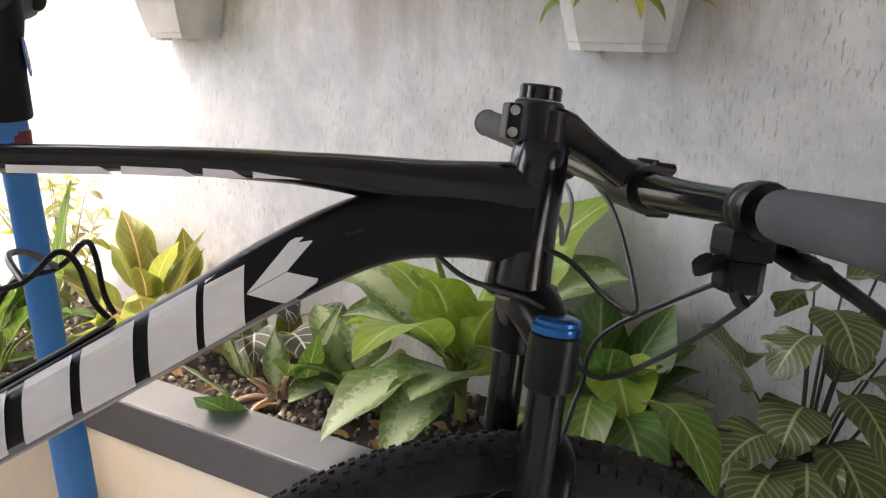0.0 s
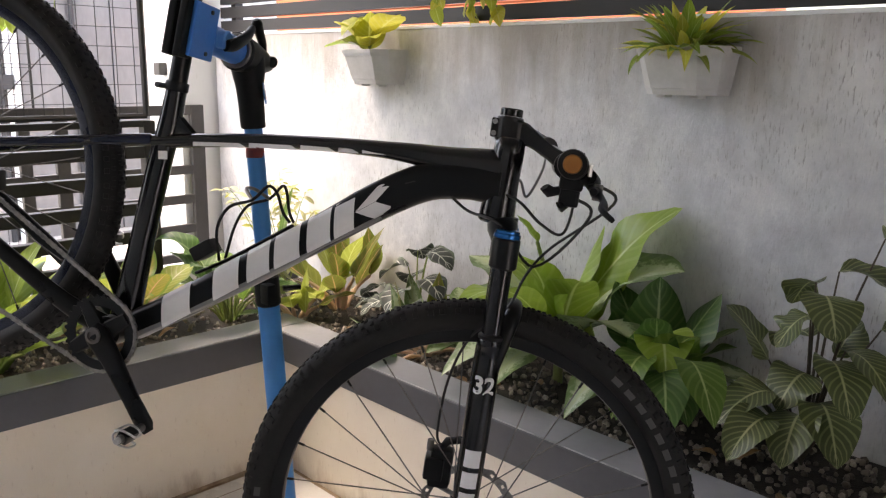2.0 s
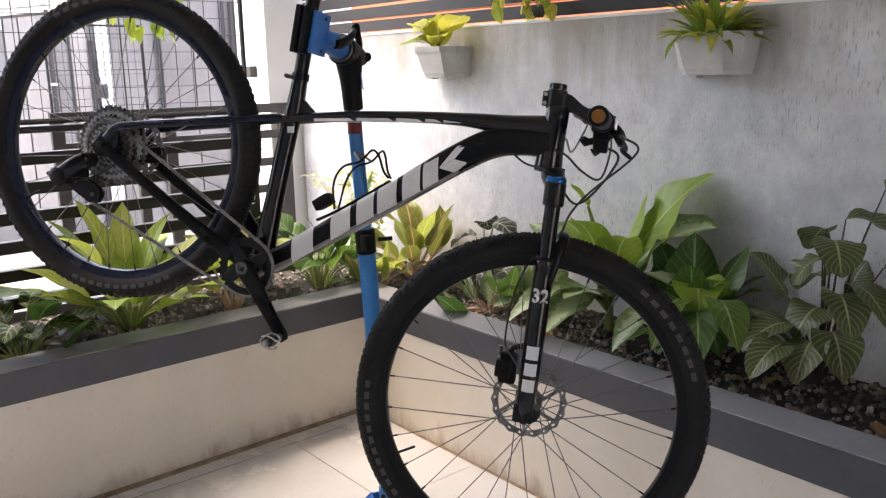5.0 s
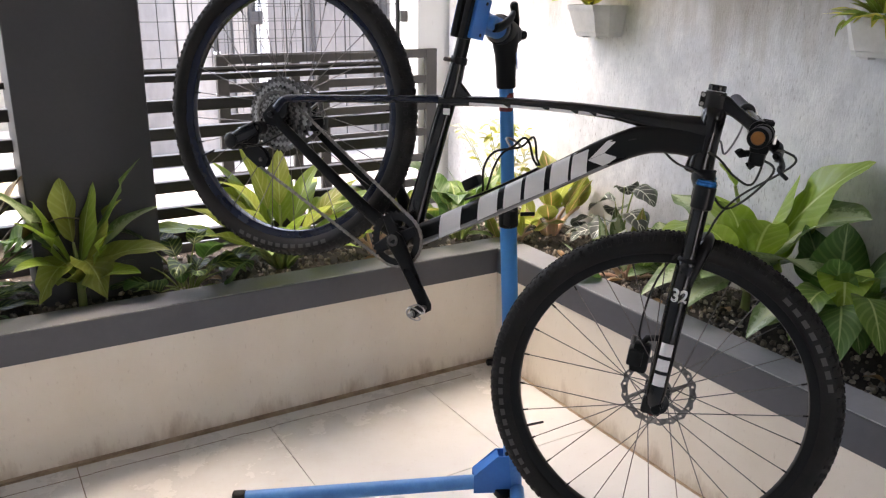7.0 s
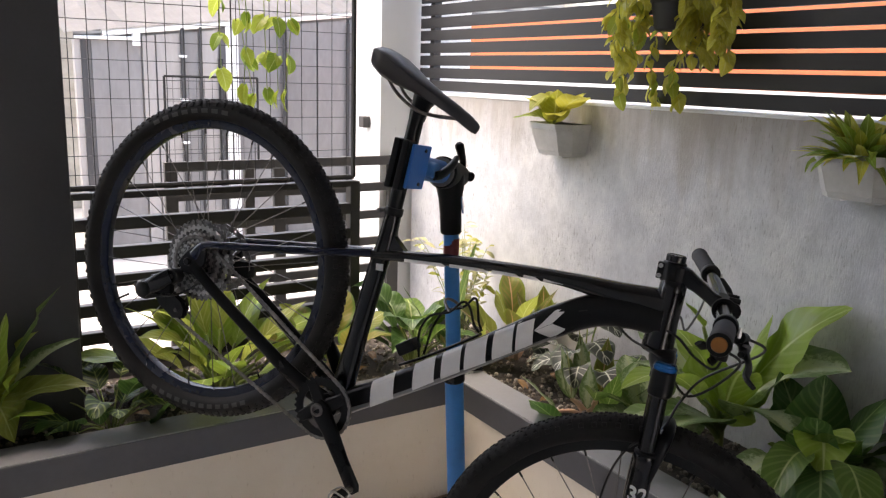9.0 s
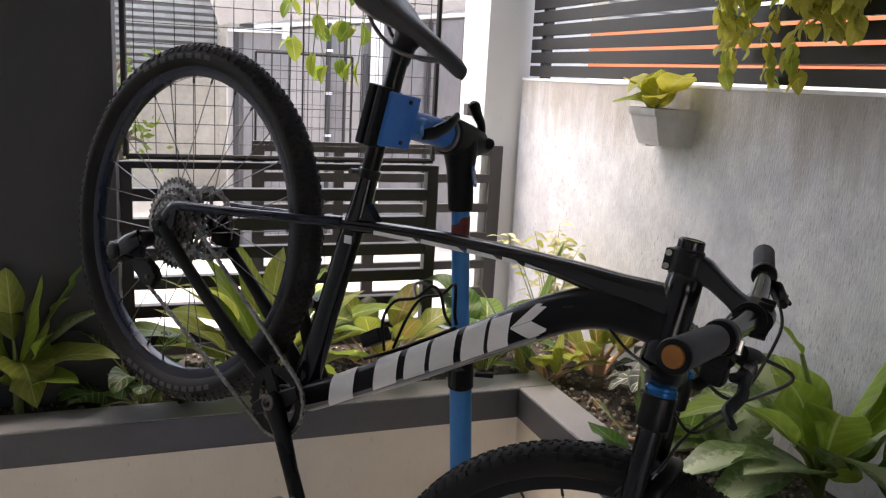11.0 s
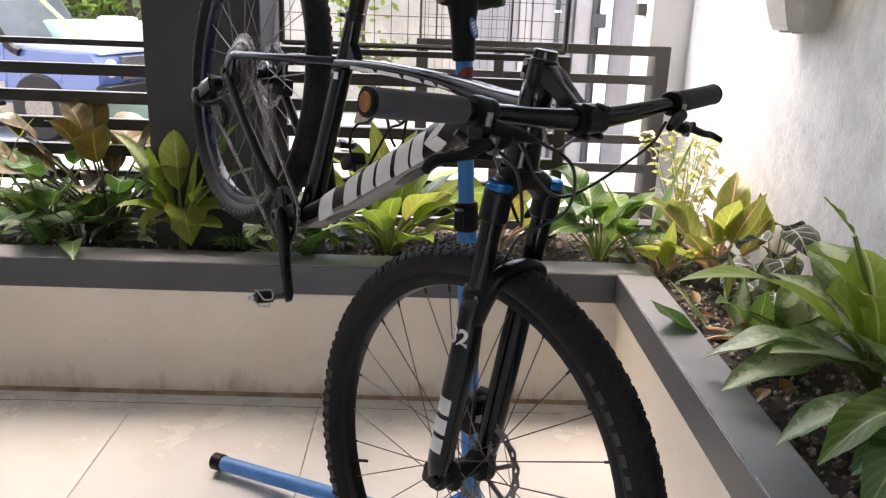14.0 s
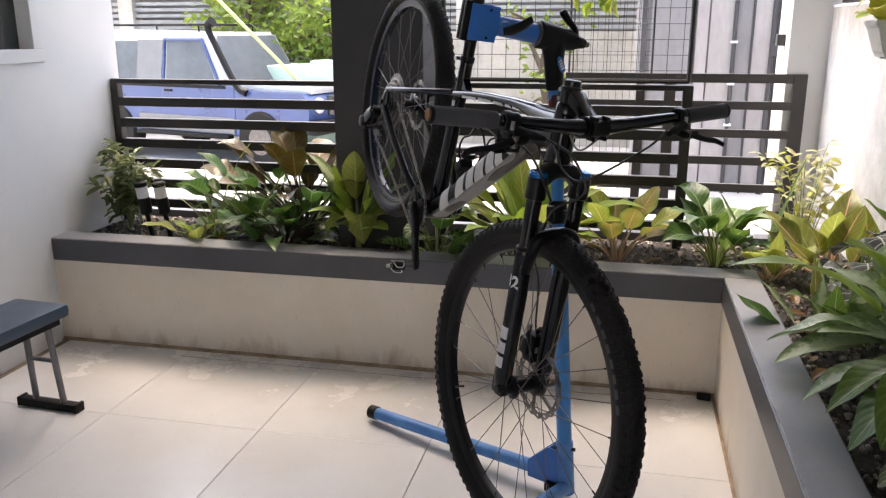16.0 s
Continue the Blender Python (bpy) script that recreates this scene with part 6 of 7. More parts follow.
def blade(foot, tip, W, arch, kind, mat, rnd, turned=None, n=14):
    """One blade bent from its foot to its tip: folded at the midrib, wavy at the margins, tip hooked down."""
    bm = bmesh.new()
    uvl = bm.loops.layers.uv.new("uv")
    span = tip - foot
    L = span.length
    ctrl = foot + span * 0.45 + Vector((0, 0, arch * L))
    W *= 1.38
    fold, wave, ph, roll = rnd.uniform(0.1, 0.32), rnd.uniform(0.05, 0.16), rnd.uniform(0, 6), rnd.uniform(-0.35, 0.35)
    if turned is not None:
        roll = turned
    rows = []
    for i in range(n + 1):
        v = i / n
        p = foot * (1 - v) ** 2 + ctrl * 2 * v * (1 - v) + tip * v * v
        d = ((ctrl - foot) * (1 - v) + (tip - ctrl) * v).normalized()
        flat = Vector((-span.y, span.x, 0))
        x = flat.normalized() if flat.length > 0.02 else d.orthogonal().normalized()
        x = (x - d * x.dot(d)).normalized()
        x = Matrix.Rotation(roll * (1 - 0.5 * v), 3, d) @ x
        z = x.cross(d)
        if z.z < 0 and abs(d.z) < 0.8:
            z = -z
        w = W / 2 * leaf_shape(kind, v)
        row = []
        for j in range(-3, 4):
            u = j / 3
            lift = abs(u) ** 1.3 * w * math.sin(fold) + wave * w * math.sin(v * 12 + ph + (2.1 if u > 0 else 0)) * abs(u) ** 2
            row.append(bm.verts.new(p + x * u * w * math.cos(fold) + z * lift))
        rows.append(row)
    for i in range(n):
        for j in range(6):
            f = bm.faces.new((rows[i][j], rows[i][j + 1], rows[i + 1][j + 1], rows[i + 1][j]))
            for lp, (a, b) in zip(f.loops, ((i, j), (i, j + 1), (i + 1, j + 1), (i + 1, j))):
                lp[uvl].uv = (b / 6, a / n)
    return mesh_of("leaf", bm, mat, True)


def reaching(name, base, label, crown, leaves, stalk, kind="broad", seed=1, thick=0.006, group="planter plants"):
    """A plant whose leaves reach to given places. crown: height where the stalks part; leaves: tip, blade length, width, arch, paint, roll."""
    rnd = random.Random(seed)
    base = Vector(base)
    p = thing(name, Matrix.Translation(base), label, "plant", group)
    top = Vector((0, 0, crown))
    if crown > 0.05:
        part("stem", rodded((0, 0, -0.02), top + Vector((0, 0, 0.01)), thick * 1.9, thick * 1.5, n=10), stalk, p)
    for tip, L, W, arch, mat, *turned in leaves:
        tip = Vector(tip) - base
        way = tip - top
        out = Vector((way.x, way.y, 0))
        low = top * rnd.uniform(0.5, 1.0)
        if arch >= 0.34:
            foot = top + out.normalized() * max(0.02, out.length - 0.78 * L)
            foot.z = max(tip.z + L * 0.4, top.z + 0.03)
            line = smooth_line([low, low.lerp(foot, 0.6) + Vector((0, 0, 0.03)), foot], 5)
            part("stalk", sweep(bmesh.new(), line, lerp_list([thick * 1.3, thick, thick * 0.6], len(line)), 7), stalk, p)
        elif way.length > L * 1.05:
            foot = tip - way.normalized() * L
            foot.z += 0.35 * (way.length - L)
            mid = low.lerp(foot, 0.5) + Vector((0, 0, 0.12 * (foot - low).length))
            line = smooth_line([low, mid, foot], 5)
            part("stalk", sweep(bmesh.new(), line, lerp_list([thick * 1.3, thick, thick * 0.6], len(line)), 7), stalk, p)
        else:
            foot = low + way.normalized() * 0.01
        share("leaf", blade(foot, tip, W, arch, kind, mat, rnd, *turned), p, Matrix())
    return p


def fan(n, az0, az1, rise, stem, L, W, droop, mats, seed):
    """Rows for leaves spread evenly with some chance."""
    rnd = random.Random(seed)
    out = []
    for i in range(n):
        k = rnd.uniform(0.75, 1.12)
        out.append((az0 + (az1 - az0) * (i + rnd.uniform(0.1, 0.9)) / n, rnd.uniform(*rise), rnd.uniform(*stem), L * k, W * k * rnd.uniform(0.9, 1.1), rnd.uniform(*droop), rnd.choice(mats)))
    return out


def shrub(name, base, label, branches, height, spread, L, W, mats, seed, each=2):
    """A twiggy bush: curved branches with small leaves set along them."""
    rnd = random.Random(seed)
    p = thing(name, Matrix.Translation(base), label, "plant", "planter plants")
    lms = [leaf_mesh(L * rnd.uniform(0.8, 1.15), W * rnd.uniform(0.9, 1.2), "oval", rnd.uniform(0.3, 1.2), 0.25, 0.15, seed + i, mats[i % len(mats)], 6) for i in range(8)]
    for i in range(branches):
        a = 6.283 * (i + rnd.random()) / branches * 2.4
        h, r = height * rnd.uniform(0.55, 1.0), spread * rnd.uniform(0.35, 1.0)
        tip = Vector((min(r * math.cos(a), 0.11 if base[0] > 0 else 9), r * math.sin(a), h))
        line = smooth_line([(0, 0, -0.01), (tip.x * 0.3 + rnd.uniform(-0.02, 0.02), tip.y * 0.3 + rnd.uniform(-0.02, 0.02), h * 0.45), (tip.x * 0.75, tip.y * 0.75, h * 0.85), tip], 5)
        part("twig", sweep(bmesh.new(), line, lerp_list([0.003, 0.002, 0.0012], len(line)), 5), STALK, p)
        for q in line[4:]:
            for _ in range(each):
                b = rnd.uniform(0, 6.283)
                if base[0] > 0 and q.x > 0.06 and math.cos(b) > 0:
                    b = math.pi - b
                share("leaf", rnd.choice(lms), p, Matrix.Translation(q) @ Matrix.Rotation(b, 4, "Z") @ Matrix.Rotation(rnd.uniform(-0.3, 0.9), 4, "X") @ Matrix.Rotation(rnd.uniform(-0.6, 0.6), 4, "Y"))
    return p


Z0 = SOIL_Z
# right-hand planter, from the back corner to the front
shrub("variegated_shrub", (0.36, 0.5, Z0), "cream variegated shrub with small pale leaves by the wall", 15, 0.52, 0.25, 0.07, 0.02, [PALE, PALE, PALE, YELLOW], 3, 1)
plant("aglaonema", (0.41, 0.17, Z0), "olive aglaonema with upright leaves and pink stalks", fan(13, 20, 740, (48, 84), (0.1, 0.18), 0.27, 0.1, (0.2, 0.6), [OLIVE, HANGING, OLIVE, OLIVE], 5), STALK_PINK, seed=5, thick=0.009)
plant("aglaonema", (0.2, 0.17, Z0), "small olive aglaonema with pink stalks leaning over the rim", fan(9, 60, 400, (25, 80), (0.06, 0.12), 0.18, 0.07, (0.3, 0.8), [OLIVE, MID, HANGING], 8), STALK_PINK, seed=8, thick=0.008)
reaching("alocasia", (0.42, -0.27, Z0), "dark velvet alocasia with round white veined leaves", 0.03, [
    ((0.35, -0.15, 0.655), 0.14, 0.088, 0.36, VELVET), ((0.45, -0.42, 0.72), 0.13, 0.085, 0.36, VELVET), ((0.4, -0.42, 0.62), 0.14, 0.085, 0.36, VELVET), ((0.32, -0.55, 0.55), 0.15, 0.092, 0.36, VELVET),
    ((0.29, -0.07, 0.535), 0.12, 0.075, 0.36, VELVET), ((0.34, -0.06, 0.57), 0.13, 0.08, 0.36, VELVET), ((0.5, -0.13, 0.61), 0.13, 0.082, 0.36, VELVET), ((0.25, -0.3, 0.585), 0.14, 0.085, 0.36, VELVET),
    ((0.45, -0.56, 0.59), 0.14, 0.09, 0.36, VELVET), ((0.52, -0.36, 0.7), 0.12, 0.075, 0.36, VELVET), ((0.24, -0.42, 0.56), 0.13, 0.08, 0.36, VELVET), ((0.25, -0.16, 0.54), 0.12, 0.075, 0.36, VELVET), ((0.5, -0.22, 0.72), 0.12, 0.078, 0.36, VELVET)], STALK, "oval", 11, 0.003)
plant("aglaonema", (0.3, -0.45, Z0), "mottled green aglaonema with pink stalks spilling over the rim", fan(14, 90, 450, (5, 60), (0.06, 0.14), 0.22, 0.068, (0.4, 0.9), [MID, DEEP, SAGE, OLIVE], 12), STALK_PINK, seed=12, thick=0.008)
reaching("dieffenbachia", (0.42, -0.92, Z0), "large lime green dieffenbachia with pale mottled lower leaves", 0.13, [
    ((0.22, -0.9, 1.01), 0.2, 0.038, 0.05, LIME), ((0.17, -0.96, 0.9), 0.36, 0.109, 0.33, LIME), ((0.19, -0.74, 0.77), 0.3, 0.134, 0.25, SAGE), ((-0.12, -1.0, 0.83), 0.46, 0.0912, 0.3, LIME),
    ((0.13, -0.96, 0.645), 0.32, 0.131, 0.22, SAGE), ((0.03, -0.8, 0.55), 0.3, 0.121, 0.2, SAGE), ((0.03, -0.96, 0.545), 0.27, 0.0907, 0.16, SAGE), ((0.27, -1.28, 0.72), 0.34, 0.134, 0.3, SAGE),
    ((0.53, -1.24, 1.04), 0.44, 0.13, 0.2, LIME, 0.75), ((0.46, -1.3, 0.88), 0.42, 0.15, 0.32, SAGE, 0.6), ((0.5, -1.16, 0.84), 0.36, 0.144, 0.32, LIME, 0.6), ((0.51, -0.57, 0.74), 0.34, 0.1, 0.2, LIME),
    ((0.42, -0.53, 0.8), 0.34, 0.131, 0.22, SAGE), ((0.47, -0.66, 0.82), 0.32, 0.1, 0.3, LIME), ((0.51, -1.0, 0.96), 0.3, 0.0912, 0.1, LIME), ((0.22, -1.14, 0.86), 0.36, 0.1, 0.3, LIME),
    ((0.3, -0.66, 0.7), 0.26, 0.109, 0.25, LIME)], STALK, "broad", 21, 0.009)
reaching("dieffenbachia", (0.36, -0.64, Z0), "pale blotched dieffenbachia beside a larger one", 0.05, [
    ((0.2, -0.74, 0.55), 0.2, 0.1, 0.25, SAGE), ((0.22, -0.58, 0.6), 0.22, 0.1, 0.3, CREAMY), ((0.42, -0.48, 0.68), 0.22, 0.1, 0.22, SAGE), ((0.3, -0.84, 0.62), 0.22, 0.1, 0.25, CREAMY),
    ((0.5, -0.62, 0.72), 0.22, 0.09, 0.1, SAGE), ((0.16, -0.6, 0.535), 0.2, 0.09, 0.2, SAGE)], STALK, "broad", 22, 0.005)
reaching("dieffenbachia", (0.38, -1.28, Z0), "dark green dieffenbachia with broad ribbed leaves", 0.07, [
    ((0.4, -1.26, 0.87), 0.27, 0.115, 0.06, DEEP), ((0.43, -1.1, 0.82), 0.26, 0.1, 0.1, DEEP), ((0.5, -1.39, 0.83), 0.27, 0.105, 0.1, DEEP), ((0.45, -1.47, 0.71), 0.24, 0.1, 0.25, MID),
    ((0.2, -1.16, 0.535), 0.24, 0.1, 0.3, MID), ((0.24, -1.39, 0.655), 0.18, 0.1, 0.34, LIME), ((0.24, -1.46, 0.55), 0.22, 0.1, 0.34, DEEP), ((0.18, -1.29, 0.53), 0.22, 0.1, 0.34, DEEP),
    ((0.52, -1.44, 0.74), 0.24, 0.09, 0.2, MID), ((0.28, -1.19, 0.66), 0.22, 0.085, 0.24, LIME), ((0.52, -1.2, 0.78), 0.24, 0.1, 0.1, DEEP), ((0.3, -1.42, 0.76), 0.24, 0.1, 0.3, MID), ((0.26, -1.34, 0.8), 0.26, 0.1, 0.2, DEEP), ((0.5, -1.5, 0.62), 0.22, 0.09, 0.3, SAGE), ((0.08, -1.34, 0.58), 0.26, 0.075, 0.36, MID), ((0.05, -1.22, 0.55), 0.24, 0.07, 0.36, SAGE), ((0.1, -1.48, 0.56), 0.26, 0.08, 0.36, DEEP), ((0.13, -1.58, 0.62), 0.24, 0.08, 0.36, MID)], STALK, "broad", 23, 0.006)
reaching("calathea", (0.4, -1.68, Z0), "calathea with grey-green herringbone striped leaves", 0.03, [
    ((0.5, -1.82, 1.06), 0.17, 0.1, 0.2, STRIPED), ((0.34, -1.48, 0.85), 0.22, 0.085, 0.16, STRIPED), ((0.44, -1.6, 0.86), 0.18, 0.085, 0.36, STRIPED), ((0.46, -1.85, 0.89), 0.19, 0.09, 0.35, STRIPED),
    ((0.29, -1.65, 0.64), 0.19, 0.095, 0.4, STRIPED), ((0.22, -1.82, 0.58), 0.21, 0.095, 0.4, STRIPED), ((0.28, -1.48, 0.68), 0.2, 0.075, 0.22, STRIPED), ((0.28, -1.9, 0.72), 0.2, 0.085, 0.36, STRIPED),
    ((0.32, -1.62, 0.78), 0.19, 0.1, 0.36, STRIPED), ((0.5, -1.74, 0.84), 0.17, 0.08, 0.2, STRIPED), ((0.2, -1.55, 0.6), 0.18, 0.085, 0.35, STRIPED), ((0.17, -1.72, 0.56), 0.19, 0.09, 0.4, STRIPED),
    ((0.3, -1.76, 0.83), 0.2, 0.1, 0.36, STRIPED), ((0.5, -1.55, 0.72), 0.19, 0.085, 0.35, STRIPED), ((0.2, -1.84, 0.7), 0.2, 0.09, 0.36, STRIPED), ((0.36, -2.0, 0.72), 0.2, 0.09, 0.36, STRIPED),
    ((0.12, -1.62, 0.56), 0.18, 0.08, 0.36, STRIPED), ((0.5, -1.95, 0.76), 0.2, 0.09, 0.35, STRIPED)], STALK_DARK, "oval", 27, 0.0032)
plant("calathea", (0.28, -2.25, Z0), "calathea with dark striped leaves", fan(24, 0, 700, (20, 66), (0.1, 0.26), 0.2, 0.08, (0.9, 1.8), [STRIPED, STRIPED, DEEP], 31), STALK_DARK, "oval", seed=31, thick=0.0032)
plant("dieffenbachia", (0.3, -2.8, Z0), "green dieffenbachia in the planter", fan(14, 40, 400, (22, 80), (0.1, 0.2), 0.25, 0.1, (0.5, 1.2), [DEEP, MID], 33), STALK, seed=33, thick=0.006)

# back planter, from the house wall to the corner
shrub("leafy_bush", (-2.85, 0.38, Z0), "small leaved variegated bush by the house wall", 15, 0.42, 0.16, 0.085, 0.026, [BUSH, BUSH, PALE], 41)
plant("grass_clump", (-2.36, 0.36, Z0), "clump of long arching yellow-green blades", fan(9, 0, 360, (60, 88), (0.02, 0.05), 0.62, 0.01, (0.5, 1.7), [BLADE], 43), STALK, "blade", seed=43)
plant("aglaonema", (-2.42, 0.28, Z0), "low green aglaonema near the planter rim", fan(9, 0, 360, (20, 60), (0.05, 0.12), 0.19, 0.07, (0.4, 1.0), [MID, LIME, HANGING], 45), STALK, seed=45)
plant("philodendron", (-2.14, 0.35, Z0), "philodendron with broad glossy green leaves", fan(24, 0, 1080, (34, 84), (0.1, 0.36), 0.17, 0.105, (0.4, 1.4), [DEEP, DEEP, MID], 47), STALK, "oval", seed=47)
plant("rubber_plant", (-1.92, 0.42, Z0), "rubber plant with rust-brown upper leaves", [
    *fan(17, 0, 720, (48, 84), (0.32, 0.46), 0.21, 0.105, (0.3, 1.2), [RUST], 49), *fan(18, 0, 720, (35, 75), (0.16, 0.34), 0.18, 0.09, (0.5, 1.4), [RUST, DEEP, DEEP], 48)], STALK_DARK, "oval", seed=49)
plant("undergrowth", (-1.98, 0.3, Z0), "shaded dark green undergrowth", fan(34, 0, 1080, (20, 75), (0.06, 0.24), 0.18, 0.06, (0.5, 1.6), [DEEP, PATTERN], 50), STALK_DARK, seed=50, thick=0.003)
reaching("dieffenbachia", (-1.58, 0.22, Z0), "yellow-green dieffenbachia in front of the dark column", 0.12, [
    ((-1.345, 0.22, 0.97), 0.336, 0.0646, 0.1, MID), ((-1.3, 0.2, 0.8), 0.315, 0.0646, 0.2, SAGE), ((-1.285, 0.15, 0.65), 0.273, 0.076, 0.26, HANGING), ((-1.515, 0.1, 0.53), 0.273, 0.0988, 0.5, HANGING),
    ((-1.72, 0.13, 0.535), 0.252, 0.0836, 0.45, HANGING), ((-1.76, 0.2, 0.8), 0.315, 0.0684, 0.3, LIME), ((-1.6, 0.26, 0.92), 0.252, 0.076, 0.3, HANGING), ((-1.82, 0.26, 0.9), 0.315, 0.0608, 0.2, SAGE),
    ((-1.78, 0.12, 0.66), 0.273, 0.076, 0.3, LIME), ((-1.46, 0.17, 0.74), 0.231, 0.0684, 0.3, LIME), ((-1.4, 0.1, 0.6), 0.252, 0.076, 0.3, LIME), ((-1.66, 0.1, 0.6), 0.252, 0.076, 0.3, HANGING), ((-1.5, 0.24, 0.9), 0.294, 0.0608, 0.15, LIME), ((-1.7, 0.24, 0.86), 0.273, 0.0646, 0.25, LIME), ((-1.42, 0.2, 0.84), 0.273, 0.0646, 0.22, HANGING)], STALK, "broad", 51, 0.008)
plant("prayer_plant", (-1.22, 0.24, Z0), "prayer plant with netted green leaves beside the column", fan(20, 120, 840, (20, 72), (0.08, 0.22), 0.17, 0.085, (0.7, 1.8), [PATTERN, PATTERN, DEEP], 53), STALK, "oval", seed=53, thick=0.003)
plant("aglaonema", (-0.82, 0.33, Z0), "large yellow-green aglaonema behind the rim", fan(28, 0, 1080, (40, 84), (0.14, 0.27), 0.35, 0.1, (0.3, 1.1), [LIME, GOLD, LIME, HANGING], 55), STALK, seed=55, thick=0.007)
plant("aglaonema", (-0.42, 0.3, Z0), "aglaonema with yellow leaves and orange stalks", fan(12, 0, 740, (42, 84), (0.12, 0.22), 0.2, 0.1, (0.3, 1.1), [BLUSH, BLUSH, GOLD], 57), STALK_PINK, "oval", seed=57)
plant("peace_lily", (0.0, 0.32, Z0), "upright dark green peace lily", fan(20, 0, 1080, (50, 86), (0.1, 0.27), 0.2, 0.1, (0.5, 1.6), [DEEP, DEEP, MID], 59), STALK, seed=59, thick=0.004)
plant("snake_plant", (0.17, 0.36, Z0), "rolled upright sword-shaped bright green leaf", [(0, 89, 0.02, 0.5, 0.085, 0.03, MID), (160, 82, 0.02, 0.34, 0.05, 0.2, DEEP)], STALK, "blade", seed=61)

# pebbles over the soil: joined, one near stretch
rnd = random.Random(5)
stone = bmesh.new()
bmesh.ops.create_icosphere(stone, subdivisions=1, radius=1.0)
sv = [v.co.copy() for v in stone.verts]
sf = [tuple(v.index for v in f.verts) for f in stone.faces]
stone.free()
for nm, count, x0, x1, y0, y1 in (("pebbles_back", 1900, WEST + 0.02, 0.56, 0.14, 0.66), ("pebbles_right", 1600, 0.14, 0.565, -2.6, 0.14)):
    vv, ff = [], []
    for i in range(count):
        r = rnd.uniform(0.006, 0.014)
        m = Matrix.LocRotScale((rnd.uniform(x0, x1), rnd.uniform(y0, y1), Z0 + r * 0.3), Euler((rnd.uniform(0, 6), rnd.uniform(0, 6), rnd.uniform(0, 6))), (r, r * rnd.uniform(0.6, 1.0), r * rnd.uniform(0.5, 0.8)))
        k = len(vv)
        vv += [m @ c for c in sv]
        ff += [tuple(k + q for q in f) for f in sf]
    me = bpy.data.meshes.new(nm)
    me.from_pydata(vv, [], ff)
    me.materials.append(PEBBLE)
    me.shade_smooth()
    tagged(new(nm, me), "small mixed pebbles on the planter soil", "pebbles", kind="stuff")
litter_me = [leaf_mesh(0.09, 0.035, "lance", 0.6, 0.4, 0.1, 70 + i, DRY) for i in range(4)]
for i in range(26):
    o = new("fallen_leaf", litter_me[i % 4])
    back = i % 2
    x, y = (rnd.uniform(-2.9, 0.3), rnd.uniform(0.16, 0.5)) if back else (rnd.uniform(0.16, 0.4), rnd.uniform(-1.9, 0.1))
    o.matrix_basis = pose(x, y, Z0 + 0.02, rnd.uniform(-10, 10), rnd.uniform(-15, 15), rnd.uniform(0, 360))
    tagged(o, "dry curled brown leaf on the soil", "leaf", "fallen leaves")


# wall pots
def wall_pot(y, label):
    at = pose(WALL_X, y, 1.349)
    pot = thing("wall_pot", at, label, "plant pot", "wall pots")
    bm = bmesh.new()
    w0, w1, h = 0.104, 0.126, 0.127
    low = [(-0.002, -w0), (-0.07, -w0), (-0.105, -w0 + 0.04), (-0.105, w0 - 0.04), (-0.07, w0), (-0.002, w0)]
    hi = [(-0.002, -w1), (-0.095, -w1), (-0.145, -w1 + 0.045), (-0.145, w1 - 0.045), (-0.095, w1), (-0.002, w1)]
    rings = []
    for z, f in ((0.0, 0.0), (0.015, 0.12), (0.018, 0.2), (h - 0.016, 0.93), (h - 0.016, 1.12), (h, 1.14), (h, 1.02), (h - 0.025, 0.98)):
        rings.append([bm.verts.new((a[0] + (b[0] - a[0]) * f, a[1] + (b[1] - a[1]) * f, z)) for a, b in zip(low, hi)])
    for a, b in zip(rings, rings[1:]):
        for i in range(6):
            bm.faces.new((a[i], a[(i + 1) % 6], b[(i + 1) % 6], b[i]))
    bm.faces.new(list(reversed(rings[0])))
    bmesh.ops.recalc_face_normals(bm, faces=bm.faces)
    part("pot_body", bm, POT, pot, smooth=False)
    sb = bmesh.new()
    sb.faces.new([sb.verts.new((x, yy, h - 0.024)) for x, yy in hi])
    part("potting_soil", sb, SOIL, pot, "dark potting soil", smooth=False)
    for yy in (-0.05, 0.05):
        part("foot", boxed((-0.09, yy - 0.014, -0.008), (-0.05, yy + 0.014, 0.0), 0.002), POT, pot, smooth=False)
    return pot


wall_pot(0.075, "grey-white plastic half pot hung on the wall")
wall_pot(-1.22, "grey-white plastic half pot hung on the wall")
wall_pot(-2.5, "grey-white plastic half pot hung on the wall")
reaching("potted_pothos", (WALL_X - 0.09, 0.075, 1.455), "bright yellow-green young plant in a wall pot", 0.02, [
    ((0.42, 0.2, 1.575), 0.17, 0.085, 0.2, POTHOS), ((0.44, -0.17, 1.585), 0.2, 0.08, 0.16, POTHOS), ((0.46, 0.03, 1.61), 0.15, 0.08, 0.1, YELLOW), ((0.42, 0.26, 1.485), 0.17, 0.05, 0.15, LIME),
    ((0.4, -0.07, 1.51), 0.15, 0.07, 0.3, POTHOS), ((0.53, 0.16, 1.6), 0.15, 0.07, 0.2, YELLOW), ((0.38, 0.1, 1.52), 0.14, 0.075, 0.35, YELLOW), ((0.53, -0.06, 1.6), 0.16, 0.07, 0.15, POTHOS), ((0.39, 0.16, 1.5), 0.13, 0.06, 0.3, HANGING)], STALK, "broad", 71, 0.004, "wall pot plants")
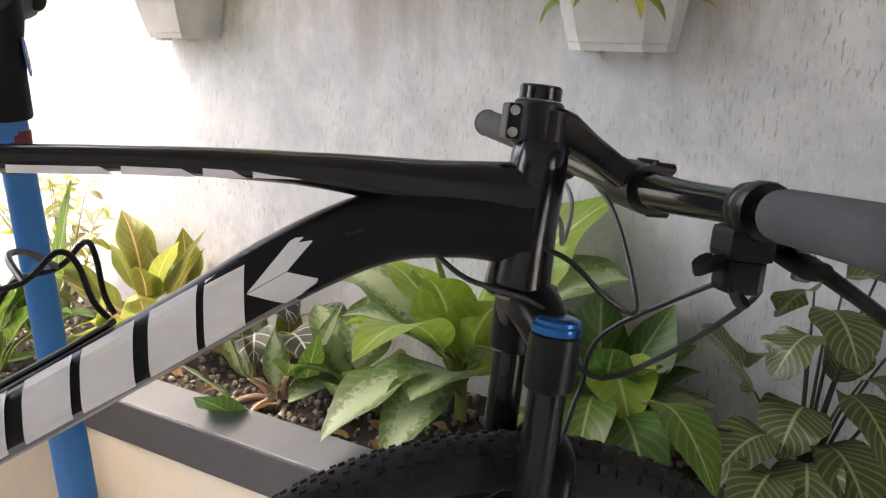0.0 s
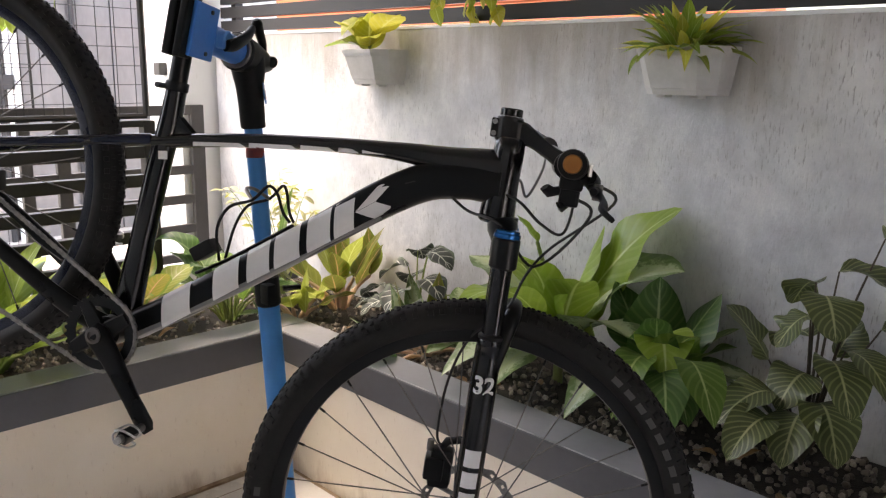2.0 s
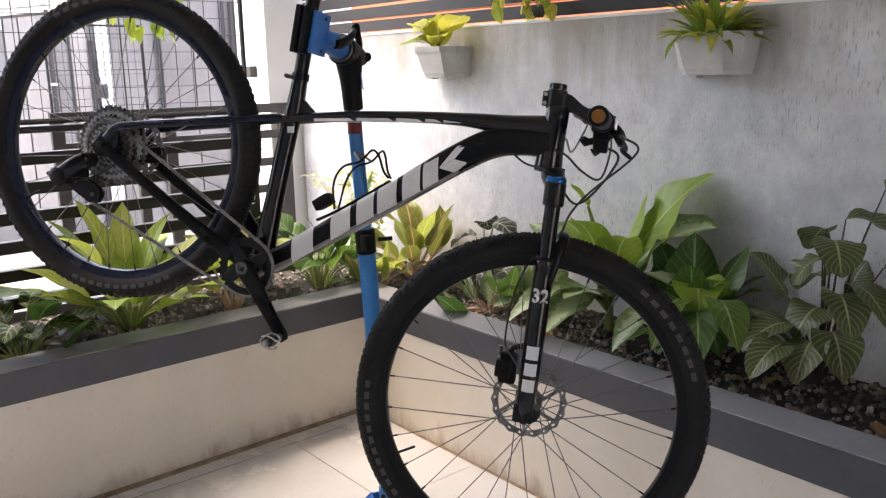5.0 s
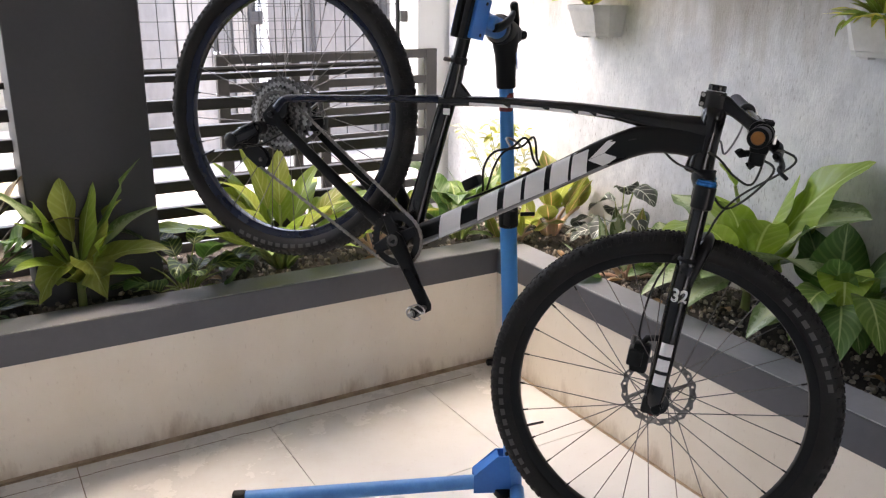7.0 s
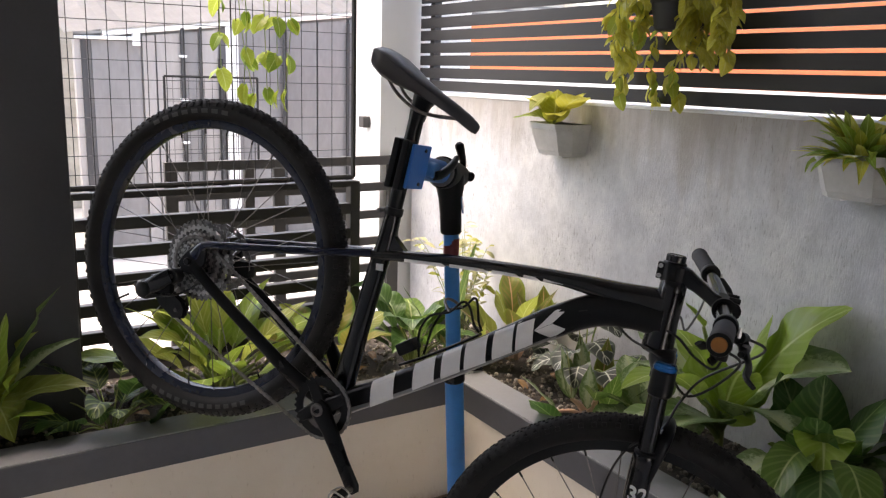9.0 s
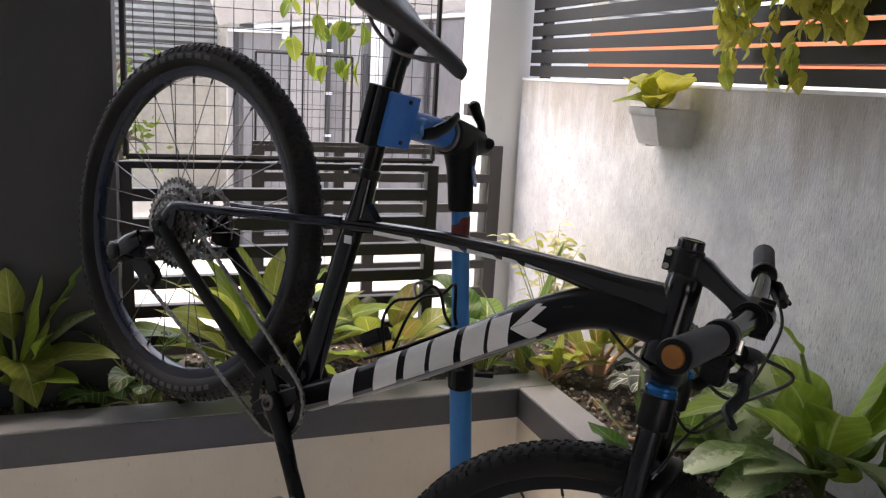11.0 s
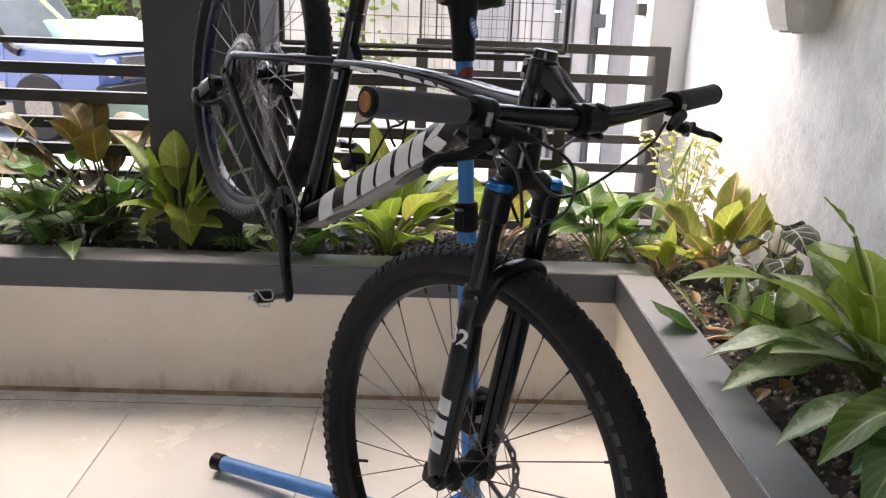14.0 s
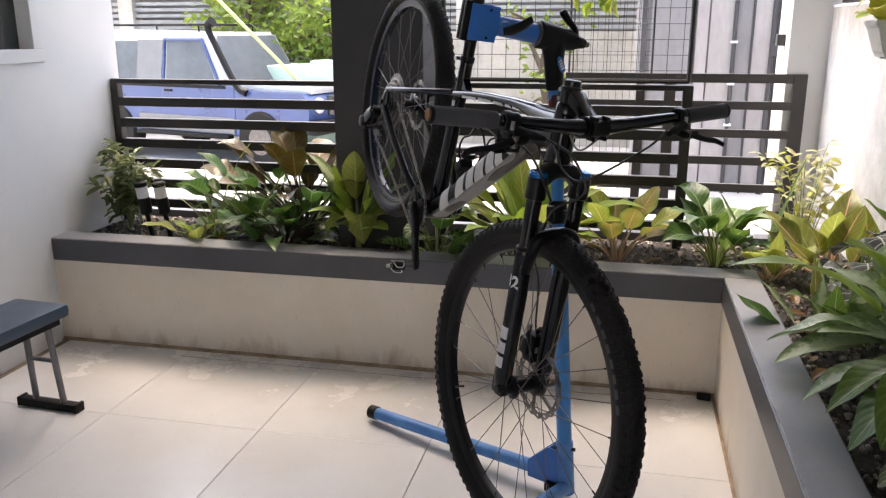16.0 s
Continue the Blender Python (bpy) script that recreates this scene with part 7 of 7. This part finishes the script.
plant("potted_spider_plant", (WALL_X - 0.08, -1.225, 1.455), "spider plant with arching green blades in a wall pot", fan(80, 0, 2160, (28, 88), (0.0, 0.03), 0.16, 0.036, (0.3, 1.5), [LIME, YELLOW, GOLD, POTHOS], 73), STALK, "blade", seed=73, group="wall pot plants")
plant("potted_spider_plant", (WALL_X - 0.08, -2.5, 1.452), "spider plant with arching green blades in a wall pot", fan(80, 0, 1440, (28, 88), (0.0, 0.03), 0.15, 0.026, (0.3, 1.5), [LIME, GOLD, YELLOW], 74), STALK, "blade", seed=74, group="wall pot plants")


def trailing(name, base, strands, length, label, seed, mats, size, wide=0.13):
    """Hanging vines with heart leaves."""
    rnd = random.Random(seed)
    p = thing(name, Matrix.Translation(base), label, "hanging plant", "hanging plants")
    lms = [leaf_mesh(size, size * 0.72, "heart", 0.7, 0.25, 0.08, seed + i, mats[i % len(mats)], 6) for i in range(6)]
    for s in range(strands):
        a = rnd.uniform(0, 6.28)
        r = rnd.uniform(0.02, wide)
        pts = [Vector((0, 0, 0)), Vector((r * 0.7 * math.cos(a), r * 0.9 * math.sin(a), 0.05))]
        l = length * rnd.uniform(0.35 if strands > 6 else 0.9, 1.0)
        for k in range(1, 6):
            pts.append(Vector((r * math.cos(a) + rnd.uniform(-0.025, 0.025), r * 1.25 * math.sin(a) + rnd.uniform(-0.025, 0.025), 0.04 - l * k / 5)))
        line = smooth_line(pts, 4)
        part("vine", sweep(bmesh.new(), line, 0.0018, 5), STALK, p)
        for q in line[2:: 1 if strands > 6 else 2]:
            for _ in range(2 if strands in (5, 6) else 1):
                share("leaf", rnd.choice(lms), p, Matrix.Translation(q) @ Euler((rnd.uniform(-1.4, -0.35), rnd.uniform(-0.5, 0.5), rnd.uniform(0.3, 4.4))).to_matrix().to_4x4() @ Matrix.Diagonal((*([rnd.uniform(0.6, 1.1)] * 3), 1)))
    return p


hang = thing("hanging_pot", pose(WALL_X - 0.08, -0.5, 1.82), "dark green hanging pot on the slat screen", "plant pot")
part("pot_body", lathe(bmesh.new(), [(0.05, 0.0), (0.055, 0.003), (0.072, 0.09), (0.076, 0.092), (0.076, 0.1), (0.068, 0.1), (0.06, 0.08)], None, 24), POST, hang)
for a in (0, 2.1, 4.2):
    part("hanger_wire", rodded((0.07 * math.cos(a), 0.07 * math.sin(a), 0.1), (0.02, 0, 0.42), 0.0012, n=5), WIRE, hang)
part("hook", sweep(bmesh.new(), smooth_line([(0.02, 0, 0.42), (0.03, 0, 0.44), (0.09, 0, 0.45), (0.125, 0, 0.44)], 4), 0.003, 6), WIRE, hang)
trailing("trailing_pothos", (WALL_X - 0.09, -0.36, 1.93), 8, 0.44, "dense trailing pothos with yellowish leaves over the screen", 81, [POTHOS, POTHOS, POTHOS, VINE], 0.066, 0.15)
trailing("hanging_vine", (-0.58, 0.57, 2.88), 6, 1.4, "pothos vine hanging before the wire mesh", 83, [VINE, LIME, VINE], 0.085, 0.13)
trailing("trailing_pothos", (WALL_X - 0.09, -0.68, 1.9), 7, 0.24, "yellowish pothos spilling over a hanging pot on the screen", 86, [POTHOS], 0.072, 0.13)
trailing("trailing_pothos", (WALL_X - 0.1, -1.55, 1.97), 9, 0.34, "trailing pothos vine on the screen", 85, [GOLD, LIME, MID], 0.055)

# two garden lamps stuck in the planter
for x, y in ((-2.66, 0.27), (-2.575, 0.29)):
    gl = thing("garden_lamp", pose(x, y, Z0, 4, -6, 0), "small black and white garden lamp stuck in soil", "garden lamp", "garden lamps")
    part("stake", rodded((0, 0, -0.03), (0, 0, 0.12), 0.012, n=12), PLASTIC, gl)
    part("body", rodded((0, 0, 0.12), (0, 0, 0.2), 0.028, 0.03, n=18, cap=0.003), PLASTIC, gl)
    part("shade", rodded((0, 0, 0.2), (0, 0, 0.255), 0.029, n=18, cap=0.002), DECAL, gl, "white lamp body")
    part("top", rodded((0, 0, 0.255), (0, 0, 0.278), 0.031, n=18, cap=0.004), PLASTIC, gl)

# bench in the corner
bench = thing("exercise_bench", pose(-2.575, -0.645, 0, 0, 0, -4), "low exercise bench with dark blue padded top on grey tube legs", "bench")
sb = boxed((-0.125, -1.15, 0.388), (0.125, 0.0, 0.44), 0.018)
part("seat_pad", sb, VINYL_BLUE, bench, "dark blue vinyl pad")
part("seat_frame", boxed((-0.1, -1.12, 0.36), (0.1, -0.03, 0.387), 0.004), PLASTIC, bench, smooth=False)
for y in (-0.02, -0.98):
    for x in (-0.06, 0.06):
        part("leg", sweep(bmesh.new(), smooth_line([(x * 0.9, y - 0.03, 0.36), (x, y - 0.02, 0.2), (x * 1.1, y - 0.008, 0.03)], 4), 0.0125, 10), TUBE, bench)
    part("crossbar", rodded((-0.06, y - 0.02, 0.21), (0.06, y - 0.02, 0.21), 0.009, n=10), TUBE, bench)
    part("foot", boxed((-0.135, y - 0.03, 0.0), (0.135, y + 0.012, 0.034), 0.008), PLASTIC, bench)
    for x in (-0.135, 0.135):
        part("end_cap", boxed((x - 0.006, y - 0.033, 0.0), (x + 0.006, y + 0.015, 0.038), 0.003), RUBBER, bench)

# small dark drain stub by the corner
drain = bmesh.new()
rod(drain, (-0.07, -0.045, 0.015), (-0.018, -0.058, 0.017), 0.015, n=10, cap=0.003)
tagged(part("drain_stub", drain, PLASTIC), "short black rubber stub in the floor corner", "drain stub")

# ---- parked off-road wagon ----
jeep = thing("off_road_wagon", pose(-6.2, 8.0, OUT, 0, 0, -16), "blue and white parked off-road wagon with snorkel", "car")
prof = [(-2.4, 0.45), (-2.4, 1.06), (2.05, 1.02), (2.15, 0.9), (2.15, 0.5), (1.75, 0.42), (1.65, 0.62), (1.35, 0.78), (1.05, 0.62), (0.95, 0.42), (-1.0, 0.42), (-1.1, 0.62), (-1.4, 0.78), (-1.7, 0.62), (-1.8, 0.45)]
bm = plate(bmesh.new(), prof, -0.82, 0.82)
bmesh.ops.recalc_face_normals(bm, faces=bm.faces)
part("body", bm, CAR_BLUE, jeep, "blue lower body", smooth=False)
cab = bmesh.new()
pts = [(-2.38, 1.06, 0.80), (0.82, 1.05, 0.80), (0.42, 1.78, 0.68), (-2.25, 1.82, 0.68)]
vs = [[cab.verts.new((x, s * w, z)) for x, z, w in pts] for s in (-1, 1)]
cab.faces.new(vs[0])
cab.faces.new(list(reversed(vs[1])))
for i in range(4):
    cab.faces.new((vs[0][i], vs[1][i], vs[1][(i + 1) % 4], vs[0][(i + 1) % 4]))
bmesh.ops.recalc_face_normals(cab, faces=cab.faces)
bmesh.ops.bevel(cab, geom=cab.edges[:], offset=0.05, segments=3, affect="EDGES")
part("cabin", cab, CAR_WHITE, jeep, "white cabin and roof")
hood = boxed((0.9, -0.7, 1.0), (2.1, 0.7, 1.12), 0.04)
part("hood", hood, CAR_WHITE, jeep, "white bonnet")


def side_pane(x0, x1, x2, x3, s):
    bm = bmesh.new()
    bm.faces.new([bm.verts.new((x, s * w, z)) for x, z, w in ((x0, 1.12, 0.798), (x1, 1.12, 0.798), (x2, 1.66, 0.712), (x3, 1.66, 0.712))])
    bmesh.ops.solidify(bm, geom=bm.faces[:], thickness=0.012)
    return bm


for xs_ in ((-0.35, 0.58, 0.28, -0.35), (-2.2, -0.95, -0.95, -2.12)):
    for s in (-1, 1):
        part("side_window", side_pane(*xs_, s), CAR_GLASS, jeep, smooth=False)
for s in (-1, 1):
    door = part("door", boxed((-0.42, s * 0.815 - 0.012, 0.5), (0.92, s * 0.815 + 0.012, 1.08), 0.01), CAR_BLUE, jeep, "blue front door", smooth=False)
    part("door_handle", boxed((-0.36, s * 0.835 - 0.008, 0.98), (-0.22, s * 0.835 + 0.008, 1.01), 0.003), PLASTIC, door, smooth=False)
    fp = [Vector((x, s * w, z)) for x, z, w in ((-0.4, 1.08, 0.806), (-0.4, 1.68, 0.716), (0.3, 1.68, 0.716), (0.66, 1.08, 0.806))]
    for a, b in zip(fp, fp[1:]):
        part("window_bar", rodded(a, b, 0.022, n=8), CAR_BLUE, door)
wsb = bmesh.new()
wsb.faces.new([wsb.verts.new(p) for p in ((0.81, -0.7, 1.12), (0.81, 0.7, 1.12), (0.465, 0.6, 1.73), (0.465, -0.6, 1.73))])
bmesh.ops.solidify(wsb, geom=wsb.faces[:], thickness=-0.015)
part("windscreen", wsb, CAR_GLASS, jeep, smooth=False)
part("snorkel", sweep(bmesh.new(), smooth_line([(1.15, -0.84, 1.0), (0.98, -0.84, 1.1), (0.6, -0.78, 1.62), (0.47, -0.76, 1.85), (0.56, -0.76, 1.92)], 5), lerp_list([0.05, 0.045, 0.04, 0.045, 0.07], 21), 10), PLASTIC, jeep, "black snorkel pipe")
for x in (-1.4, 1.35):
    for y in (-0.74, 0.74):
        wh = part("wheel", lathe(bmesh.new(), [(0.2, -0.12), (0.36, -0.12), (0.385, -0.09), (0.385, 0.09), (0.36, 0.12), (0.2, 0.12)], Matrix.Translation((x, y, 0.385)) @ SPIN, 28), RUBBER, jeep)
        part("rim", lathe(bmesh.new(), [(0.05, -0.13), (0.19, -0.122), (0.21, -0.1), (0.21, 0.1), (0.19, 0.122), (0.05, 0.13)], Matrix.Translation((x, y, 0.385)) @ SPIN, 20), STEEL_DARK, wh)
part("front_bumper", boxed((2.12, -0.85, 0.5), (2.3, 0.85, 0.68), 0.03), PLASTIC, jeep)
part("grille", boxed((2.14, -0.42, 0.72), (2.19, 0.42, 0.98), 0.01), STEEL_DARK, jeep)
for y in (-0.6, 0.6):
    part("headlight", lathe(bmesh.new(), [(0.1, 0.0), (0.1, 0.03), (0.07, 0.05), (0.02, 0.055)], Matrix.Translation((2.14, y, 0.86)) @ basis_to((1, 0, 0)), 18), DECAL, jeep)
part("side_marker", boxed((1.85, -0.84, 0.86), (2.0, -0.82, 0.92), 0.005), ORANGE, jeep, "amber side lamp")
part("lower_cladding", boxed((-0.9, -0.845, 0.44), (0.9, -0.8, 0.66), 0.01), GREY_UNDER, jeep, "grey lower flank cladding", smooth=False)
part("b_pillar", boxed((-0.92, -0.81, 1.04), (-0.45, -0.74, 1.1), 0.01), CAR_BLUE, jeep, smooth=False)
for s in (-1, 1):
    part("pillar_panel", plate(bmesh.new(), [(-0.93, 1.1), (-0.43, 1.1), (-0.43, 1.68), (-0.93, 1.68)], -0.004, 0.004), GREY_UNDER, jeep, "dark grey pillar panel", smooth=False, at=Matrix.Translation((0, s * 0.765, 0)) @ Matrix.Translation((0, 0, 1.39)) @ Matrix.Rotation(s * 0.17, 4, "X") @ Matrix.Translation((0, 0, -1.39)))
    part("belt_strip", boxed((-2.3, min(s * 0.812, s * 0.83), 1.04), (0.78, max(s * 0.812, s * 0.83), 1.085), 0.004), PLASTIC, jeep, "dark belt line strip", smooth=False)
part("running_board", boxed((-0.9, -0.92, 0.38), (0.85, -0.8, 0.43), 0.01), PLASTIC, jeep)
for x in (-1.8, -1.2, -0.6, 0.0):
    part("roof_bar", rodded((x, -0.6, 1.88), (x, 0.6, 1.88), 0.015, n=8), PLASTIC, jeep)
for y in (-0.55, 0.55):
    part("rack_rail", rodded((-2.0, y, 1.88), (0.2, y, 1.88), 0.015, n=8), PLASTIC, jeep)
    for x in (-1.9, 0.1):
        part("rack_foot", rodded((x, y, 1.78), (x, y, 1.88), 0.012, n=6), PLASTIC, jeep)

pole = bmesh.new()
rod(pole, (-3.74, 7.6, OUT), (-6.6, 7.6, 2.43), 0.026, n=8)
tagged(part("bamboo_pole", pole, STALK_PALE), "leaning pale green bamboo pole in the yard", "pole")
tank = thing("storage_tank", pose(-4.75, 8.4, OUT), "pale green plastic storage tank by the street wall", "tank")
part("tank_body", boxed((-0.8, -0.5, 0.0), (1.1, 0.5, 1.32), 0.06), TANK, tank)
part("lid", lathe(bmesh.new(), [(0.25, 1.32), (0.25, 1.36), (0.2, 1.38)], None, 20), TANK, tank)


def tree(base, height, seed, spread, label, leaves=900):
    rnd = random.Random(seed)
    t = thing("tree", Matrix.Translation(base), label, "tree", "street trees")
    tb = bmesh.new()
    limbs = []
    trunk = smooth_line([(0, 0, 0), (0.08, 0.02, height * 0.25), (-0.05, 0.05, height * 0.5), (0.05, 0, height * 0.75)], 4)
    sweep(tb, trunk, lerp_list([0.13, 0.1, 0.07, 0.04], len(trunk)), 9)
    for i in range(9):
        z0 = rnd.uniform(0.25, 0.75)
        p0 = trunk[int(z0 / 0.76 * (len(trunk) - 1))]
        a = rnd.uniform(0, 6.28)
        p1 = p0 + Vector((math.cos(a), math.sin(a), rnd.uniform(0.2, 0.9))) * spread * rnd.uniform(0.6, 1.1)
        line = smooth_line([p0, p0.lerp(p1, 0.5) + Vector((0, 0, 0.12)), p1], 4)
        sweep(tb, line, lerp_list([0.045, 0.03, 0.012], len(line)), 6)
        limbs += line[3:]
    part("trunk", tb, BARK, t)
    vv, ff = [], []
    for i in range(leaves):
        c = rnd.choice(limbs) + Vector((rnd.gauss(0, 0.2), rnd.gauss(0, 0.2), rnd.gauss(0, 0.18)))
        m = Matrix.LocRotScale(c, Euler((rnd.uniform(0, 6), rnd.uniform(0, 6), rnd.uniform(0, 6))), None)
        s = rnd.uniform(0.05, 0.1)
        k = len(vv)
        vv += [m @ Vector(q) for q in ((0, -s, 0), (s * 0.45, 0, 0.01), (0, s, 0), (-s * 0.45, 0, 0.01))]
        ff.append((k, k + 1, k + 2, k + 3))
    me = bpy.data.meshes.new("crown")
    me.from_pydata(vv, [], ff)
    me.uv_layers.new(name="uv")
    me.materials.append(TREE_LEAF)
    cr = new("crown", me)
    cr.parent = t
    tagged(cr, "sunlit green crown", kind="stuff")
    return t


tree((-6.35, 9.2, OUT), 3.2, 91, 0.9, "leafy young street tree behind the wagon", 1500)
tree((-4.9, 9.3, OUT), 2.6, 92, 0.8, "leafy young street tree behind the wagon", 1200)
tree((-1.6, 9.0, OUT), 2.4, 93, 0.7, "leafy street tree by the concrete wall", 160)
tree((-9.5, 12.5, OUT), 5.0, 94, 1.6, "tall tree behind the street wall", 1500)
tree((0.5, 13.5, OUT), 5.5, 95, 1.7, "tall tree behind the street wall", 1500)

# ---- floor tiles, last ----
SX, SY = 0.645, 0.66
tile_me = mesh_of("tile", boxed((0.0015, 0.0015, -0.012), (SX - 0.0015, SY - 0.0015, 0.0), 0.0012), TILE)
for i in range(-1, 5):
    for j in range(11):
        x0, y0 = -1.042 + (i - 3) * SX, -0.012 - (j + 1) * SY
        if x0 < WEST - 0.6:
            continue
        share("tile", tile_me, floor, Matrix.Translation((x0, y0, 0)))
gr = bmesh.new()
box(gr, (WEST, -0.014, -0.004), (0.0, 0.0, 0.0015))
box(gr, (-0.012, SOUTH, -0.004), (0.0, -0.014, 0.0015))
box(gr, (WEST, -0.003, 0.0), (0.0, 0.0, 0.012))
cr = bmesh.new()
rndc = random.Random(12)
x = -2.35
while x < -0.2:
    step = rndc.uniform(0.06, 0.16)
    y = -0.082 + rndc.uniform(-0.003, 0.003)
    box(cr, (x, y - 0.0009, -0.002), (x + step * 0.97, y + 0.0009, 0.0012))
    x += step
part("crack", cr, JOINT, floor, "thin dark crack along the floor edge", smooth=False)
part("grime_seam", gr, GRIME, floor, "brown grime along the planter foot", smooth=False)
